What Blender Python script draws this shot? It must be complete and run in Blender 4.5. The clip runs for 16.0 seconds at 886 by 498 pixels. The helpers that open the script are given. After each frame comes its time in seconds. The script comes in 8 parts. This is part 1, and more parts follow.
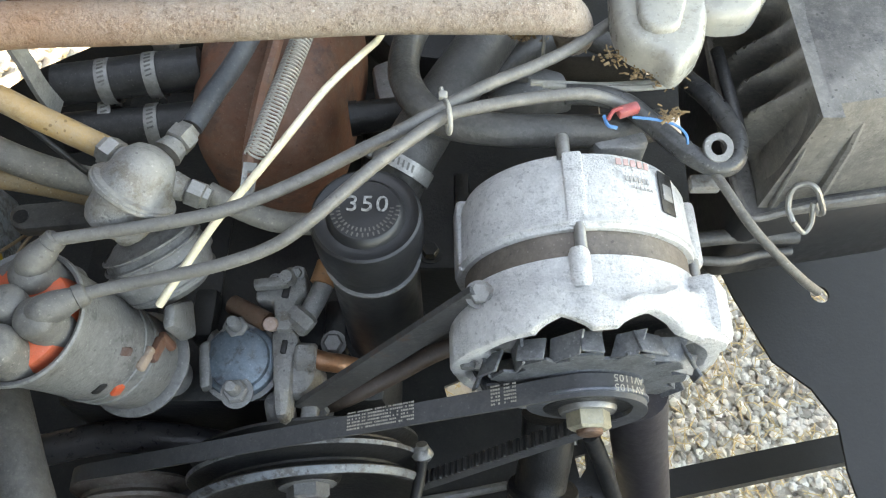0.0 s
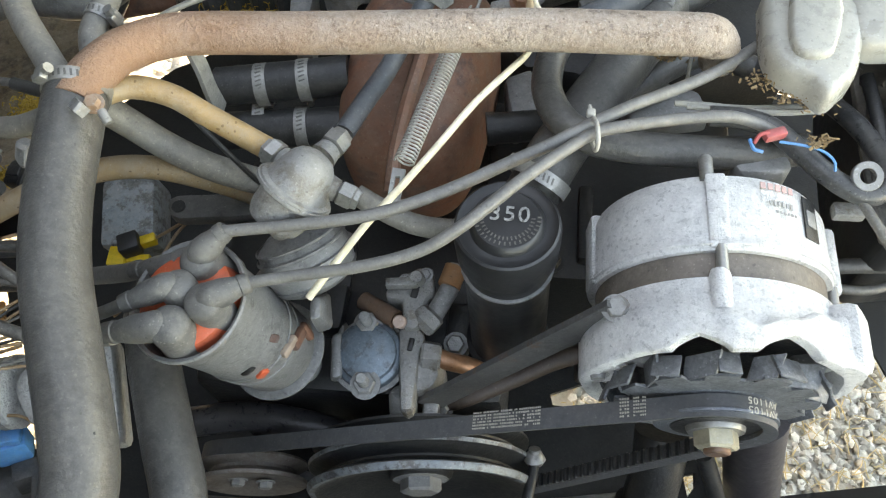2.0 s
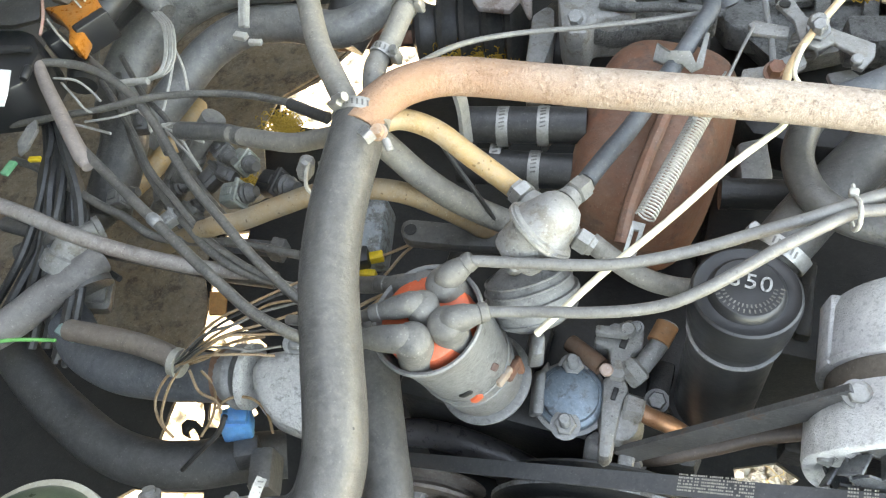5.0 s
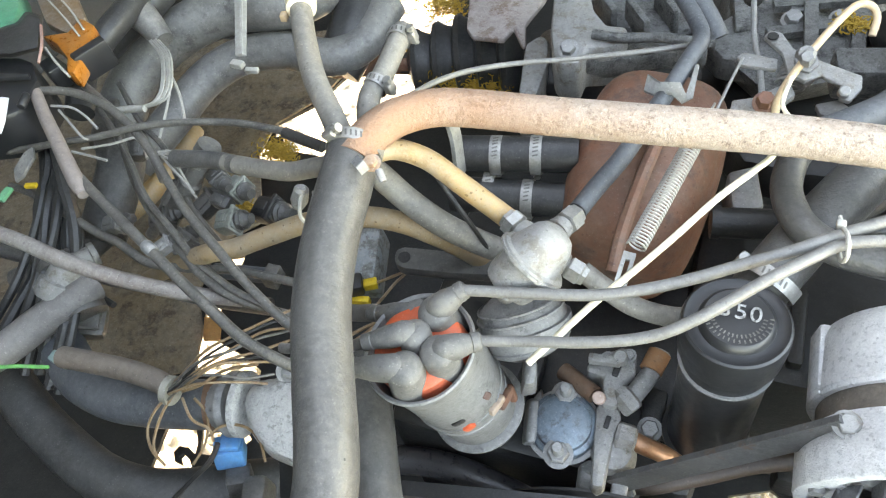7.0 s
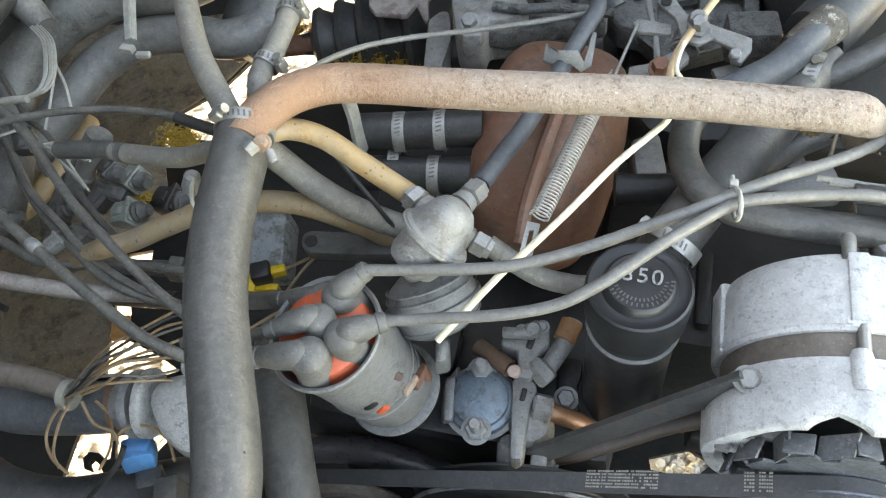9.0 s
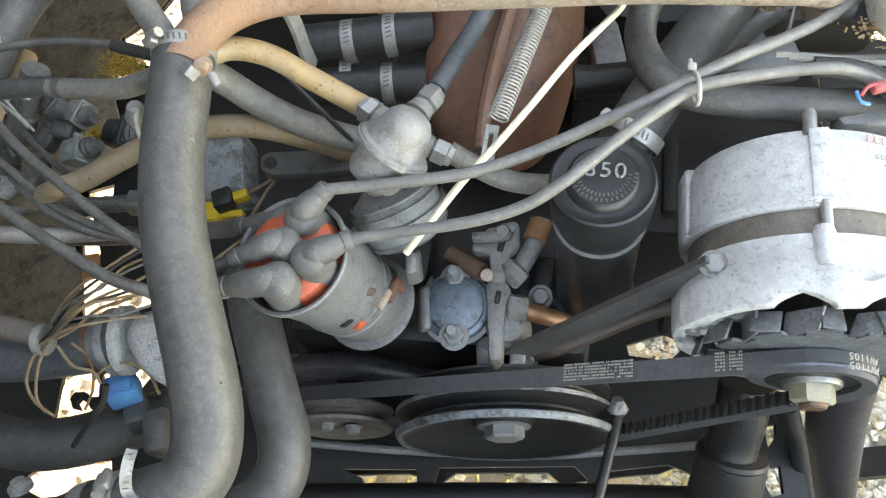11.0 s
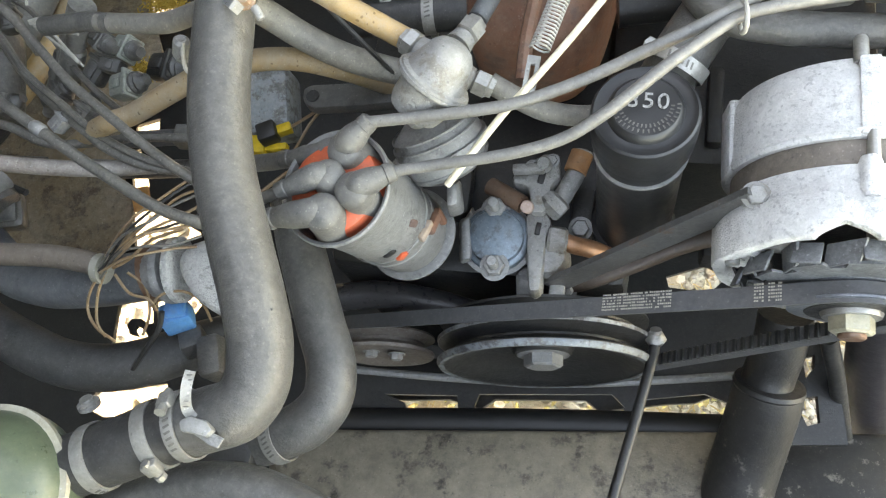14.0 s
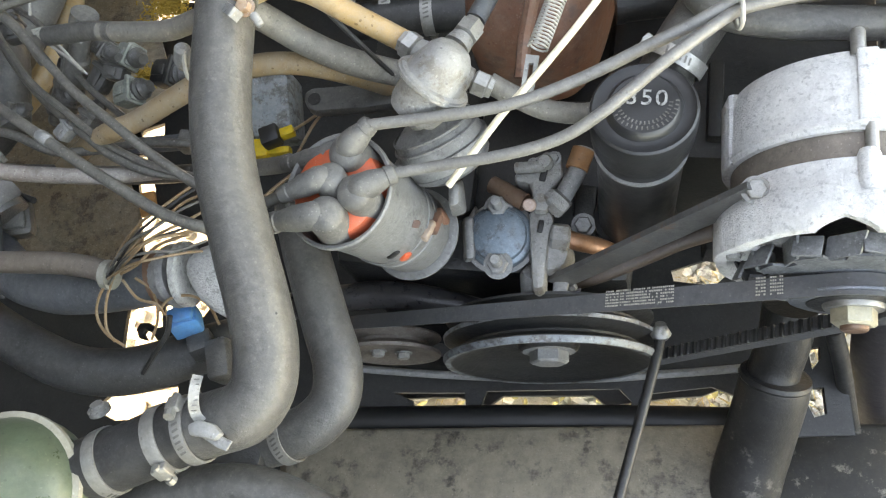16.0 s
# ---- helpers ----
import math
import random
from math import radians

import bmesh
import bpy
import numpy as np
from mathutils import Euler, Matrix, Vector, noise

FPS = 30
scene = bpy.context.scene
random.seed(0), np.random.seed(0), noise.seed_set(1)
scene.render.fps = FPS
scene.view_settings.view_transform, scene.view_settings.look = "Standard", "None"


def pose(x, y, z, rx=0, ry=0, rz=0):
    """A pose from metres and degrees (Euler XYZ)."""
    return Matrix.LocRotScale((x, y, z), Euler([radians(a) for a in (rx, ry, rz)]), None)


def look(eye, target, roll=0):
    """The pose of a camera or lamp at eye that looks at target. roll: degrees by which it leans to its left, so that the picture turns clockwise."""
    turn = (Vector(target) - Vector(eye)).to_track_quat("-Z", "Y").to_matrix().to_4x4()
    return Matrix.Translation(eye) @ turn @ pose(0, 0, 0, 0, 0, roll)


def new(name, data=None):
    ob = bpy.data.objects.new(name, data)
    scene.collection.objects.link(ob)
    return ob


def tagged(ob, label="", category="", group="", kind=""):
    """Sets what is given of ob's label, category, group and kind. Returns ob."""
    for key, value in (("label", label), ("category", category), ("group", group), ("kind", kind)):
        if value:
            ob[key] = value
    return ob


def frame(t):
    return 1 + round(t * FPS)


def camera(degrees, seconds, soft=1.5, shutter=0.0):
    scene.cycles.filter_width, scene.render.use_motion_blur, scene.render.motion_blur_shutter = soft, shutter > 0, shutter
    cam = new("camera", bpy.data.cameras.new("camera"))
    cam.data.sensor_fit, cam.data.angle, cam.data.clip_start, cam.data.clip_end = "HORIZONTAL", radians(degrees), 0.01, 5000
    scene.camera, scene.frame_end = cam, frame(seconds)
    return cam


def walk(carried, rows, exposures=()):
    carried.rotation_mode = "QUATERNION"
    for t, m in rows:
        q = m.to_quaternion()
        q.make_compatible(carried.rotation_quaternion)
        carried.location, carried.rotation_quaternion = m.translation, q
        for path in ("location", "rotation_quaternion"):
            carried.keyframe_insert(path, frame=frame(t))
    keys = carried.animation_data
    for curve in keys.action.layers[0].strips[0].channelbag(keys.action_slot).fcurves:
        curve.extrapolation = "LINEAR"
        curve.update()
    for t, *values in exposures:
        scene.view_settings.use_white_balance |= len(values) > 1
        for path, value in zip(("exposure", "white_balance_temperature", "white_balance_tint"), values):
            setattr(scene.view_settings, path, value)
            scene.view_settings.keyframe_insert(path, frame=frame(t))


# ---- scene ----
cam = camera(60.6, 16.0, soft=1.2)
EYE, TILT = 1.12, -61.0
ROWS = [
    (0, 0.0000, 0.0000, 0.0000, 90.00, 0.00, 0.00),
    (0.5, -0.0004, -0.0024, 0.0040, 89.90, 1.89, -0.65),
    (1, -0.0017, -0.0055, 0.0019, 89.75, 2.13, 0.16),
    (1.5, -0.0146, -0.0102, -0.0031, 89.67, -0.18, 2.19),
    (2, -0.0311, -0.0186, 0.0019, 90.07, -3.45, 6.27),
    (2.5, -0.0566, -0.0247, -0.0037, 90.00, -6.19, 9.56),
    (3, -0.0635, -0.0243, -0.0038, 89.93, -7.55, 11.99),
    (3.5, -0.0674, -0.0300, -0.0061, 89.78, -9.07, 13.49),
    (4, -0.0729, -0.0372, -0.0058, 90.14, -10.29, 15.04),
    (4.5, -0.0793, -0.0450, -0.0053, 90.83, -11.15, 16.78),
    (4.7, -0.0803, -0.0486, -0.0041, 91.09, -11.29, 17.17),
    (6.8, -0.0791, -0.0516, 0.0004, 93.17, -12.07, 17.06),
    (7, -0.0777, -0.0527, 0.0018, 93.19, -11.63, 16.93),
    (7.5, -0.0744, -0.0524, 0.0033, 93.46, -10.82, 16.22),
    (8, -0.0639, -0.0434, 0.0118, 94.24, -9.47, 14.04),
    (8.5, -0.0603, -0.0415, 0.0123, 94.07, -8.57, 12.36),
    (9, -0.0626, -0.0373, 0.0018, 92.86, -8.25, 11.91),
    (9.2, -0.0610, -0.0350, 0.0007, 92.68, -7.91, 10.88),
    (11.3, -0.0543, -0.0300, 0.0067, 85.50, -2.87, 10.06),
    (11.5, -0.0522, -0.0305, 0.0072, 85.64, -2.77, 10.30),
    (12, -0.0505, -0.0338, 0.0067, 85.46, -2.41, 11.46),
    (12.5, -0.0550, -0.0345, -0.0035, 82.46, -2.84, 12.64),
    (13, -0.0553, -0.0365, 0.0004, 81.82, -2.77, 12.77),
    (13.5, -0.0534, -0.0391, 0.0055, 81.66, -2.82, 12.72),
    (14, -0.0556, -0.0385, 0.0061, 80.62, -2.78, 13.09),
    (14.5, -0.0528, -0.0404, 0.0093, 80.60, -2.48, 13.29),
    (15, -0.0524, -0.0411, 0.0092, 80.56, -2.08, 13.48),
    (15.5, -0.0521, -0.0401, 0.0092, 80.38, -1.77, 13.48),
    (16, -0.0517, -0.0409, 0.0093, 80.31, -1.52, 13.50),
]
walk(cam, [(t, pose(0, 0, EYE, TILT) @ pose(x, y, z, rx, ry, rz)) for t, x, y, z, rx, ry, rz in ROWS], [(0, 3.50, 11100, 14.1), (0.5, 3.41, 11150, 14.1), (1, 3.38, 11200, 14.1), (2, 3.55, 11500, 14.1), (2.5, 3.75, 11800, 14.1), (4, 4.23, 12100, 14.1), (4.5, 4.33, 11900, 14.1), (7, 4.43, 11400, 14.1), (8, 4.20, 11200, 14.1), (8.5, 3.90, 11100, 14.1), (9, 3.83, 11100, 14.1), (12.5, 4.01, 11700, 15.1), (13.5, 4.13, 11900, 15.1), (16, 4.09, 12000, 16.1)])

# world, sun and exposure
world = bpy.data.worlds.new("world")
scene.world = world
world.use_nodes = True
wn = world.node_tree
sky = wn.nodes.new("ShaderNodeTexSky")
sky.sky_type, sky.sun_disc = "NISHITA", False
sky.sun_elevation, sky.sun_rotation = radians(25), radians(285)
wn.links.new(sky.outputs[0], wn.nodes["Background"].inputs[0])
wn.nodes["Background"].inputs[1].default_value = 0.15
sun = new("sun", bpy.data.lights.new("sun", "SUN"))
sun.data.energy, sun.data.angle, sun.data.color = 2.6, radians(0.6), (1.0, 0.95, 0.86)
sun.matrix_world = look((-3, 0.6, 1.43), (0, 0, 0))


# ---- materials ----
def surface(name, base, rough=0.6, metal=0.0, dust=(0.3, 0.29, 0.27), amount=0.35, scale=30.0, grain=400.0, bump=0.15, var=0.25, wear=None, wear_amount=0.0, pits=0.3, grit=0.08):
    """A worn surface: base colour with fine grain, broad dust and, where given, patches of another colour."""
    m = bpy.data.materials.new(name)
    m.use_nodes = True
    n, l = m.node_tree.nodes, m.node_tree.links
    b = n["Principled BSDF"]
    co = n.new("ShaderNodeTexCoord")

    def noise_at(s, detail=5.0, r=0.6):
        t = n.new("ShaderNodeTexNoise")
        t.inputs["Scale"].default_value, t.inputs["Detail"].default_value, t.inputs["Roughness"].default_value = s, detail, r
        l.new(co.outputs["Object"], t.inputs["Vector"])
        return t.outputs["Fac"]

    def ramp(src, lo, hi, a=0.0, c=1.0):
        r = n.new("ShaderNodeMapRange")
        r.inputs[1].default_value, r.inputs[2].default_value, r.inputs[3].default_value, r.inputs[4].default_value = lo, hi, a, c
        l.new(src, r.inputs[0])
        return r.outputs[0]

    def dots(s, size, share, strength):
        """Scattered specks of uneven size: a share of the cells of that scale hold none."""
        t, u, sep = n.new("ShaderNodeTexVoronoi"), n.new("ShaderNodeTexNoise"), n.new("ShaderNodeSeparateColor")
        t.inputs["Scale"].default_value = s
        u.inputs["Scale"].default_value, u.inputs["Detail"].default_value = s * 0.9, 2.0
        warp = n.new("ShaderNodeVectorMath")
        warp.operation = "MULTIPLY_ADD"
        warp.inputs[1].default_value = (0.9 / s, 0.9 / s, 0.9 / s)
        l.new(co.outputs["Object"], u.inputs["Vector"])
        l.new(u.outputs["Color"], warp.inputs[0]), l.new(co.outputs["Object"], warp.inputs[2])
        l.new(warp.outputs[0], t.inputs["Vector"])
        l.new(t.outputs["Color"], sep.inputs[0])
        keep = ramp(sep.outputs[0], share, 1.0, 0.0, size * 1.6)
        less = n.new("ShaderNodeMath")
        less.operation = "SUBTRACT"
        l.new(keep, less.inputs[0]), l.new(t.outputs["Distance"], less.inputs[1])
        return ramp(less.outputs[0], -0.02, 0.06, 0.0, strength)

    def mix(fac, a, c, mode="MIX"):
        x = n.new("ShaderNodeMix")
        x.data_type, x.blend_type = "RGBA", mode
        l.new(fac, x.inputs["Factor"])
        for src, sock in ((a, x.inputs[6]), (c, x.inputs[7])):
            if isinstance(src, tuple):
                sock.default_value = (*src, 1)
            else:
                l.new(src, sock)
        return x.outputs[2]

    fine, broad, mid, speck = noise_at(grain, 3.0), noise_at(scale, 6.0, 0.65), noise_at(scale * 4.3, 6.0, 0.7), noise_at(1500.0, 2.0)
    col = mix(ramp(mid, 0.3, 0.7), tuple(c * (1 - var) for c in base), tuple(min(1, c * (1 + var)) for c in base))
    if wear:
        col = mix(ramp(noise_at(scale * 1.7, 8.0, 0.7), 0.62 - 0.25 * wear_amount, 0.68 - 0.2 * wear_amount), col, wear)
    if amount > 0:
        col = mix(ramp(broad, 0.38, 0.66, 0.15 * amount, amount), col, dust)
        col = mix(ramp(fine, 0.5, 0.8, 0.0, 0.4 * amount), col, tuple(min(1, 1.35 * c) for c in dust))
        col = mix(ramp(speck, 0.56, 0.72, 0.0, pits * amount), col, tuple(min(1, 1.6 * c) for c in dust))
        col = mix(ramp(noise_at(scale * 5.1, 9.0, 0.8), 0.48, 0.74, 0.0, min(0.8, 1.0 * amount)), col, tuple(min(1, 1.35 * c) for c in dust))
        col = mix(ramp(noise_at(scale * 3.2, 9.0, 0.8), 0.54, 0.72, 0.0, min(0.8, 1.2 * amount)), col, tuple(0.4 * c for c in base))
        col = mix(dots(260.0, 0.13, 0.78, min(0.8, grit + 0.4 * amount)), col, tuple(min(0.75, 2.1 * c + 0.03) for c in dust))
        col = mix(dots(520.0, 0.2, 0.6, min(0.8, grit + 0.5 * amount)), col, tuple(min(0.7, 1.8 * c + 0.02) for c in dust))
        col = mix(dots(310.0, 0.2, 0.75, min(0.8, 0.9 * amount)), col, tuple(0.25 * c for c in base))
    l.new(col, b.inputs["Base Color"])
    b.inputs["Metallic"].default_value = metal
    l.new(ramp(mid, 0.2, 0.8, max(0, rough - 0.12), min(1, rough + 0.15)), b.inputs["Roughness"])
    bp = n.new("ShaderNodeBump")
    bp.inputs["Strength"].default_value, bp.inputs["Distance"].default_value = bump, 0.002
    add = n.new("ShaderNodeMath")
    l.new(fine, add.inputs[0]), l.new(mid, add.inputs[1])
    l.new(add.outputs[0], bp.inputs["Height"])
    l.new(bp.outputs[0], b.inputs["Normal"])
    return m


RUBBER = surface("dusty_rubber", (0.048, 0.0478, 0.0475), 0.38, amount=0.33, dust=(0.15, 0.142, 0.13), scale=34, var=0.35, bump=0.3, grit=-0.03)
BLACK_RUBBER = surface("black_rubber", (0.014, 0.0145, 0.0155), 0.42, amount=0.35, dust=(0.075, 0.073, 0.07), scale=40)
BLUE_RUBBER = surface("grey_blue_rubber", (0.055, 0.063, 0.072), 0.5, amount=0.35, dust=(0.17, 0.172, 0.175))
DUCT = surface("light_grey_duct", (0.085, 0.086, 0.086), 0.4, amount=0.45, dust=(0.225, 0.212, 0.188), scale=24, var=0.35, wear=(0.03, 0.03, 0.03), wear_amount=0.2)
GREY_HOSE = surface("grey_hose", (0.125, 0.12, 0.11), 0.55, amount=0.45, dust=(0.245, 0.222, 0.188), var=0.35)
TAN_HOSE = surface("tan_hose", (0.4, 0.225, 0.07), 0.45, amount=0.75, dust=(0.25, 0.215, 0.17), scale=11, grit=-0.2)
PIPE = surface("corroded_pipe", (0.33, 0.25, 0.2), 0.7, amount=0.6, dust=(0.4, 0.345, 0.305), wear=(0.12, 0.075, 0.05), wear_amount=0.3, scale=70, grain=350, bump=1.0, var=0.4, pits=0.9)
RUST = surface("rusty_brown", (0.18, 0.068, 0.038), 0.6, amount=0.42, dust=(0.2, 0.14, 0.11), scale=20, wear=(0.09, 0.04, 0.03), wear_amount=0.3)
PANEL = surface("rusty_panel", (0.175, 0.12, 0.072), 0.75, amount=0.6, dust=(0.26, 0.22, 0.17), wear=(0.06, 0.034, 0.02), wear_amount=0.5, scale=26, bump=0.5)
ALLOY = surface("cast_alloy", (0.22, 0.22, 0.215), 0.55, 0.25, amount=0.5, dust=(0.27, 0.26, 0.245), wear=(0.14, 0.118, 0.095), wear_amount=0.4, bump=0.5, scale=42)
PALE = surface("pale_cast", (0.79, 0.79, 0.78), 0.6, amount=0.45, dust=(0.45, 0.452, 0.448), wear=(0.52, 0.525, 0.52), wear_amount=0.3, scale=140, grain=800, bump=0.9, var=0.14, pits=0.7)
DULL = surface("dull_grey_metal", (0.2, 0.2, 0.2), 0.55, 0.3, amount=0.45, dust=(0.3, 0.3, 0.29), bump=0.3)
# near-black for oily metal and for surfaces standing in for shaded depths
DARK = surface("oily_metal_and_shaded_depths", (0.011, 0.0114, 0.0118), 0.42, amount=0.4, dust=(0.036, 0.0355, 0.035), bump=0.22, scale=45, grit=0.08)
STEEL = surface("zinc_steel", (0.28, 0.277, 0.265), 0.36, 0.55, amount=0.4, dust=(0.27, 0.26, 0.24), scale=70)
BRASS = surface("copper_brass", (0.2, 0.1, 0.06), 0.5, 0.4, amount=0.5, dust=(0.15, 0.12, 0.1))
PLASTIC = surface("black_plastic", (0.018, 0.0185, 0.02), 0.36, amount=0.06, dust=(0.06, 0.06, 0.06), bump=0.06, var=0.08, grit=0.02)
GREYPLASTIC = surface("dusty_black_plastic", (0.075, 0.075, 0.074), 0.42, amount=0.6, dust=(0.235, 0.222, 0.2), scale=22, grit=-0.15)
SHIELD = surface("dusty_shield", (0.135, 0.135, 0.134), 0.45, amount=0.5, dust=(0.22, 0.218, 0.212), wear=(0.07, 0.07, 0.07), wear_amount=0.35, scale=44, bump=0.3)
BOOT = surface("dusty_boot_rubber", (0.07, 0.07, 0.07), 0.55, amount=0.45, dust=(0.19, 0.178, 0.158))
CABLE = surface("dusty_cable", (0.055, 0.053, 0.05), 0.45, amount=0.45, dust=(0.2, 0.186, 0.163), scale=60)
LEAD = surface("ignition_lead", (0.115, 0.111, 0.106), 0.42, amount=0.4, dust=(0.24, 0.232, 0.215), grit=-0.05)
RED = surface("orange_red_cap", (0.55, 0.075, 0.025), 0.4, amount=0.2, dust=(0.35, 0.2, 0.15))
CREAM = surface("cream_plastic", (0.78, 0.7, 0.52), 0.4, amount=0.25, dust=(0.6, 0.52, 0.38))
YELLOW = surface("yellow_plastic", (0.7, 0.45, 0.02), 0.45, amount=0.2, dust=(0.4, 0.3, 0.1))
BLUE = surface("blue_plastic", (0.02, 0.24, 0.55), 0.4, amount=0.3, dust=(0.2, 0.27, 0.35))
BELT = surface("belt_fabric", (0.058, 0.06, 0.064), 0.55, amount=0.35, dust=(0.12, 0.12, 0.12))
PRINT = surface("worn_print", (0.42, 0.39, 0.33), 0.7, amount=0.3, dust=(0.2, 0.2, 0.19), scale=200)
PUMPTOP = surface("blue_grey_steel", (0.105, 0.15, 0.185), 0.34, 0.35, amount=0.4, dust=(0.2, 0.23, 0.25), wear=(0.05, 0.06, 0.07), wear_amount=0.4, scale=60)
ENAMEL = surface("black_enamel", (0.006, 0.006, 0.0065), 0.5, amount=0.12, dust=(0.03, 0.03, 0.029), bump=0.08, grit=0.0)
WORN = surface("worn_painted_steel", (0.15, 0.13, 0.1), 0.6, amount=0.4, dust=(0.22, 0.19, 0.145), wear=(0.018, 0.016, 0.014), wear_amount=0.36, scale=15, bump=0.5, var=0.45)
# grey of the unseen light-blocking walls, kept dark to cut bounce
BLOCKER_GREY = surface("blocker_grey", (0.06, 0.061, 0.062), 0.7, amount=0.3, dust=(0.1, 0.1, 0.098))
GREEN = surface("green_tank_plastic", (0.05, 0.072, 0.046), 0.32, amount=0.3, dust=(0.12, 0.12, 0.08), bump=0.05, scale=14, grit=0.0)
PURPLE = surface("dark_painted_tube", (0.03, 0.026, 0.032), 0.45, amount=0.2, dust=(0.09, 0.085, 0.085))
WHITEWIRE = surface("pale_wire", (0.33, 0.32, 0.285), 0.5, amount=0.4, dust=(0.3, 0.29, 0.27))
BROWNWIRE = surface("brown_wire", (0.2, 0.11, 0.05), 0.5, amount=0.4, dust=(0.3, 0.25, 0.18))
MOSS = surface("yellow_moss", (0.4, 0.25, 0.035), 0.9, amount=0.3, dust=(0.2, 0.11, 0.03), scale=160)
GROUND = surface("gravel_soil", (0.6, 0.56, 0.5), 0.95, amount=0.3, dust=(0.3, 0.25, 0.18), scale=9, grain=180, bump=1.0)


def rust_towards(m, x0, x1, colour):
    """Rust that has spread over one end of a pipe, thinning out along x."""
    n, l = m.node_tree.nodes, m.node_tree.links
    b = n["Principled BSDF"]
    src = b.inputs["Base Color"].links[0].from_socket
    co, sep, r, t, add, x = n.new("ShaderNodeTexCoord"), n.new("ShaderNodeSeparateXYZ"), n.new("ShaderNodeMapRange"), n.new("ShaderNodeTexNoise"), n.new("ShaderNodeMath"), n.new("ShaderNodeMix")
    t.inputs["Scale"].default_value, t.inputs["Detail"].default_value = 30.0, 8.0
    add.operation = "MULTIPLY_ADD"
    add.inputs[1].default_value = 0.14
    l.new(co.outputs["Object"], sep.inputs[0]), l.new(co.outputs["Object"], t.inputs["Vector"])
    l.new(t.outputs["Fac"], add.inputs[0]), l.new(sep.outputs[0], add.inputs[2])
    r.inputs[1].default_value, r.inputs[2].default_value, r.inputs[3].default_value, r.inputs[4].default_value = x0 + 0.07, x1 + 0.07, 0.8, 0.0
    l.new(add.outputs[0], r.inputs[0])
    x.data_type, x.blend_type = "RGBA", "MIX"
    x.inputs[7].default_value = (*colour, 1)
    l.new(r.outputs[0], x.inputs["Factor"]), l.new(src, x.inputs[6]), l.new(x.outputs[2], b.inputs["Base Color"])


rust_towards(PIPE, -0.26, -0.08, (0.3, 0.15, 0.085))


def stone_material():
    m = surface("gravel_stone", (0.8, 0.78, 0.74), 0.85, amount=0.25, dust=(0.75, 0.72, 0.66), grain=700)
    n, l = m.node_tree.nodes, m.node_tree.links
    b = n["Principled BSDF"]
    src = b.inputs["Base Color"].links[0].from_socket
    geo, r, x = n.new("ShaderNodeNewGeometry"), n.new("ShaderNodeValToRGB"), n.new("ShaderNodeMix")
    r.color_ramp.elements[0].color, r.color_ramp.elements[1].color = (0.28, 0.265, 0.24, 1), (1, 0.99, 0.97, 1)
    x.data_type, x.blend_type = "RGBA", "MULTIPLY"
    x.inputs["Factor"].default_value = 1.0
    l.new(geo.outputs["Random Per Island"], r.inputs[0]), l.new(src, x.inputs[6]), l.new(r.outputs[0], x.inputs[7])
    l.new(x.outputs[2], b.inputs["Base Color"])
    return m


STONE = stone_material()
STRAW = surface("dry_straw", (0.55, 0.42, 0.22), 0.8, amount=0.4, dust=(0.4, 0.33, 0.22))
LEAF = surface("yellow_leaf", (0.5, 0.42, 0.22), 0.7, amount=0.4, dust=(0.42, 0.42, 0.2), scale=40, wear=(0.5, 0.46, 0.05), wear_amount=0.2)
EARTH = surface("bright_verge", (0.62, 0.56, 0.42), 0.95, amount=0.4, dust=(0.7, 0.66, 0.55), scale=6)


# ---- mesh helpers ----
def V(p):
    return Vector(p)


def thing(name, at, label, category, group=""):
    ob = new(name)
    ob.empty_display_size = 0.02
    ob.matrix_basis = Matrix.Translation(at)
    return tagged(ob, label, category, group)


def part(name, bm, material, parent=None, label="", smooth=38):
    me = bpy.data.meshes.new(name)
    bmesh.ops.recalc_face_normals(bm, faces=bm.faces)
    bm.to_mesh(me)
    bm.free()
    me.materials.append(material)
    if smooth:
        me.shade_smooth()
        me.set_sharp_from_angle(angle=radians(smooth))
    ob = new(name, me)
    if parent:
        ob.parent = parent
        ob.matrix_parent_inverse = parent.matrix_basis.inverted()
    if label:
        ob["label"] = label
    return ob


def single(name, bm, material, label, category, group="", kind="", smooth=38):
    return tagged(part(name, bm, material, None, "", smooth), label, category, group, kind)


def spline(pts, n=6):
    """Points along a Catmull-Rom line."""
    p = [V(q) for q in pts]
    if len(p) < 3:
        return [p[0].lerp(p[-1], i / n) for i in range(n + 1)]
    p = [2 * p[0] - p[1], *p, 2 * p[-1] - p[-2]]
    out = []
    for i in range(1, len(p) - 2):
        a, b, c, d = p[i - 1 : i + 3]
        for k in range(n):
            t = k / n
            out.append(0.5 * (2 * b + (c - a) * t + (2 * a - 5 * b + 4 * c - d) * t**2 + (3 * b - a - 3 * c + d) * t**3))
    return out + [p[-2]]


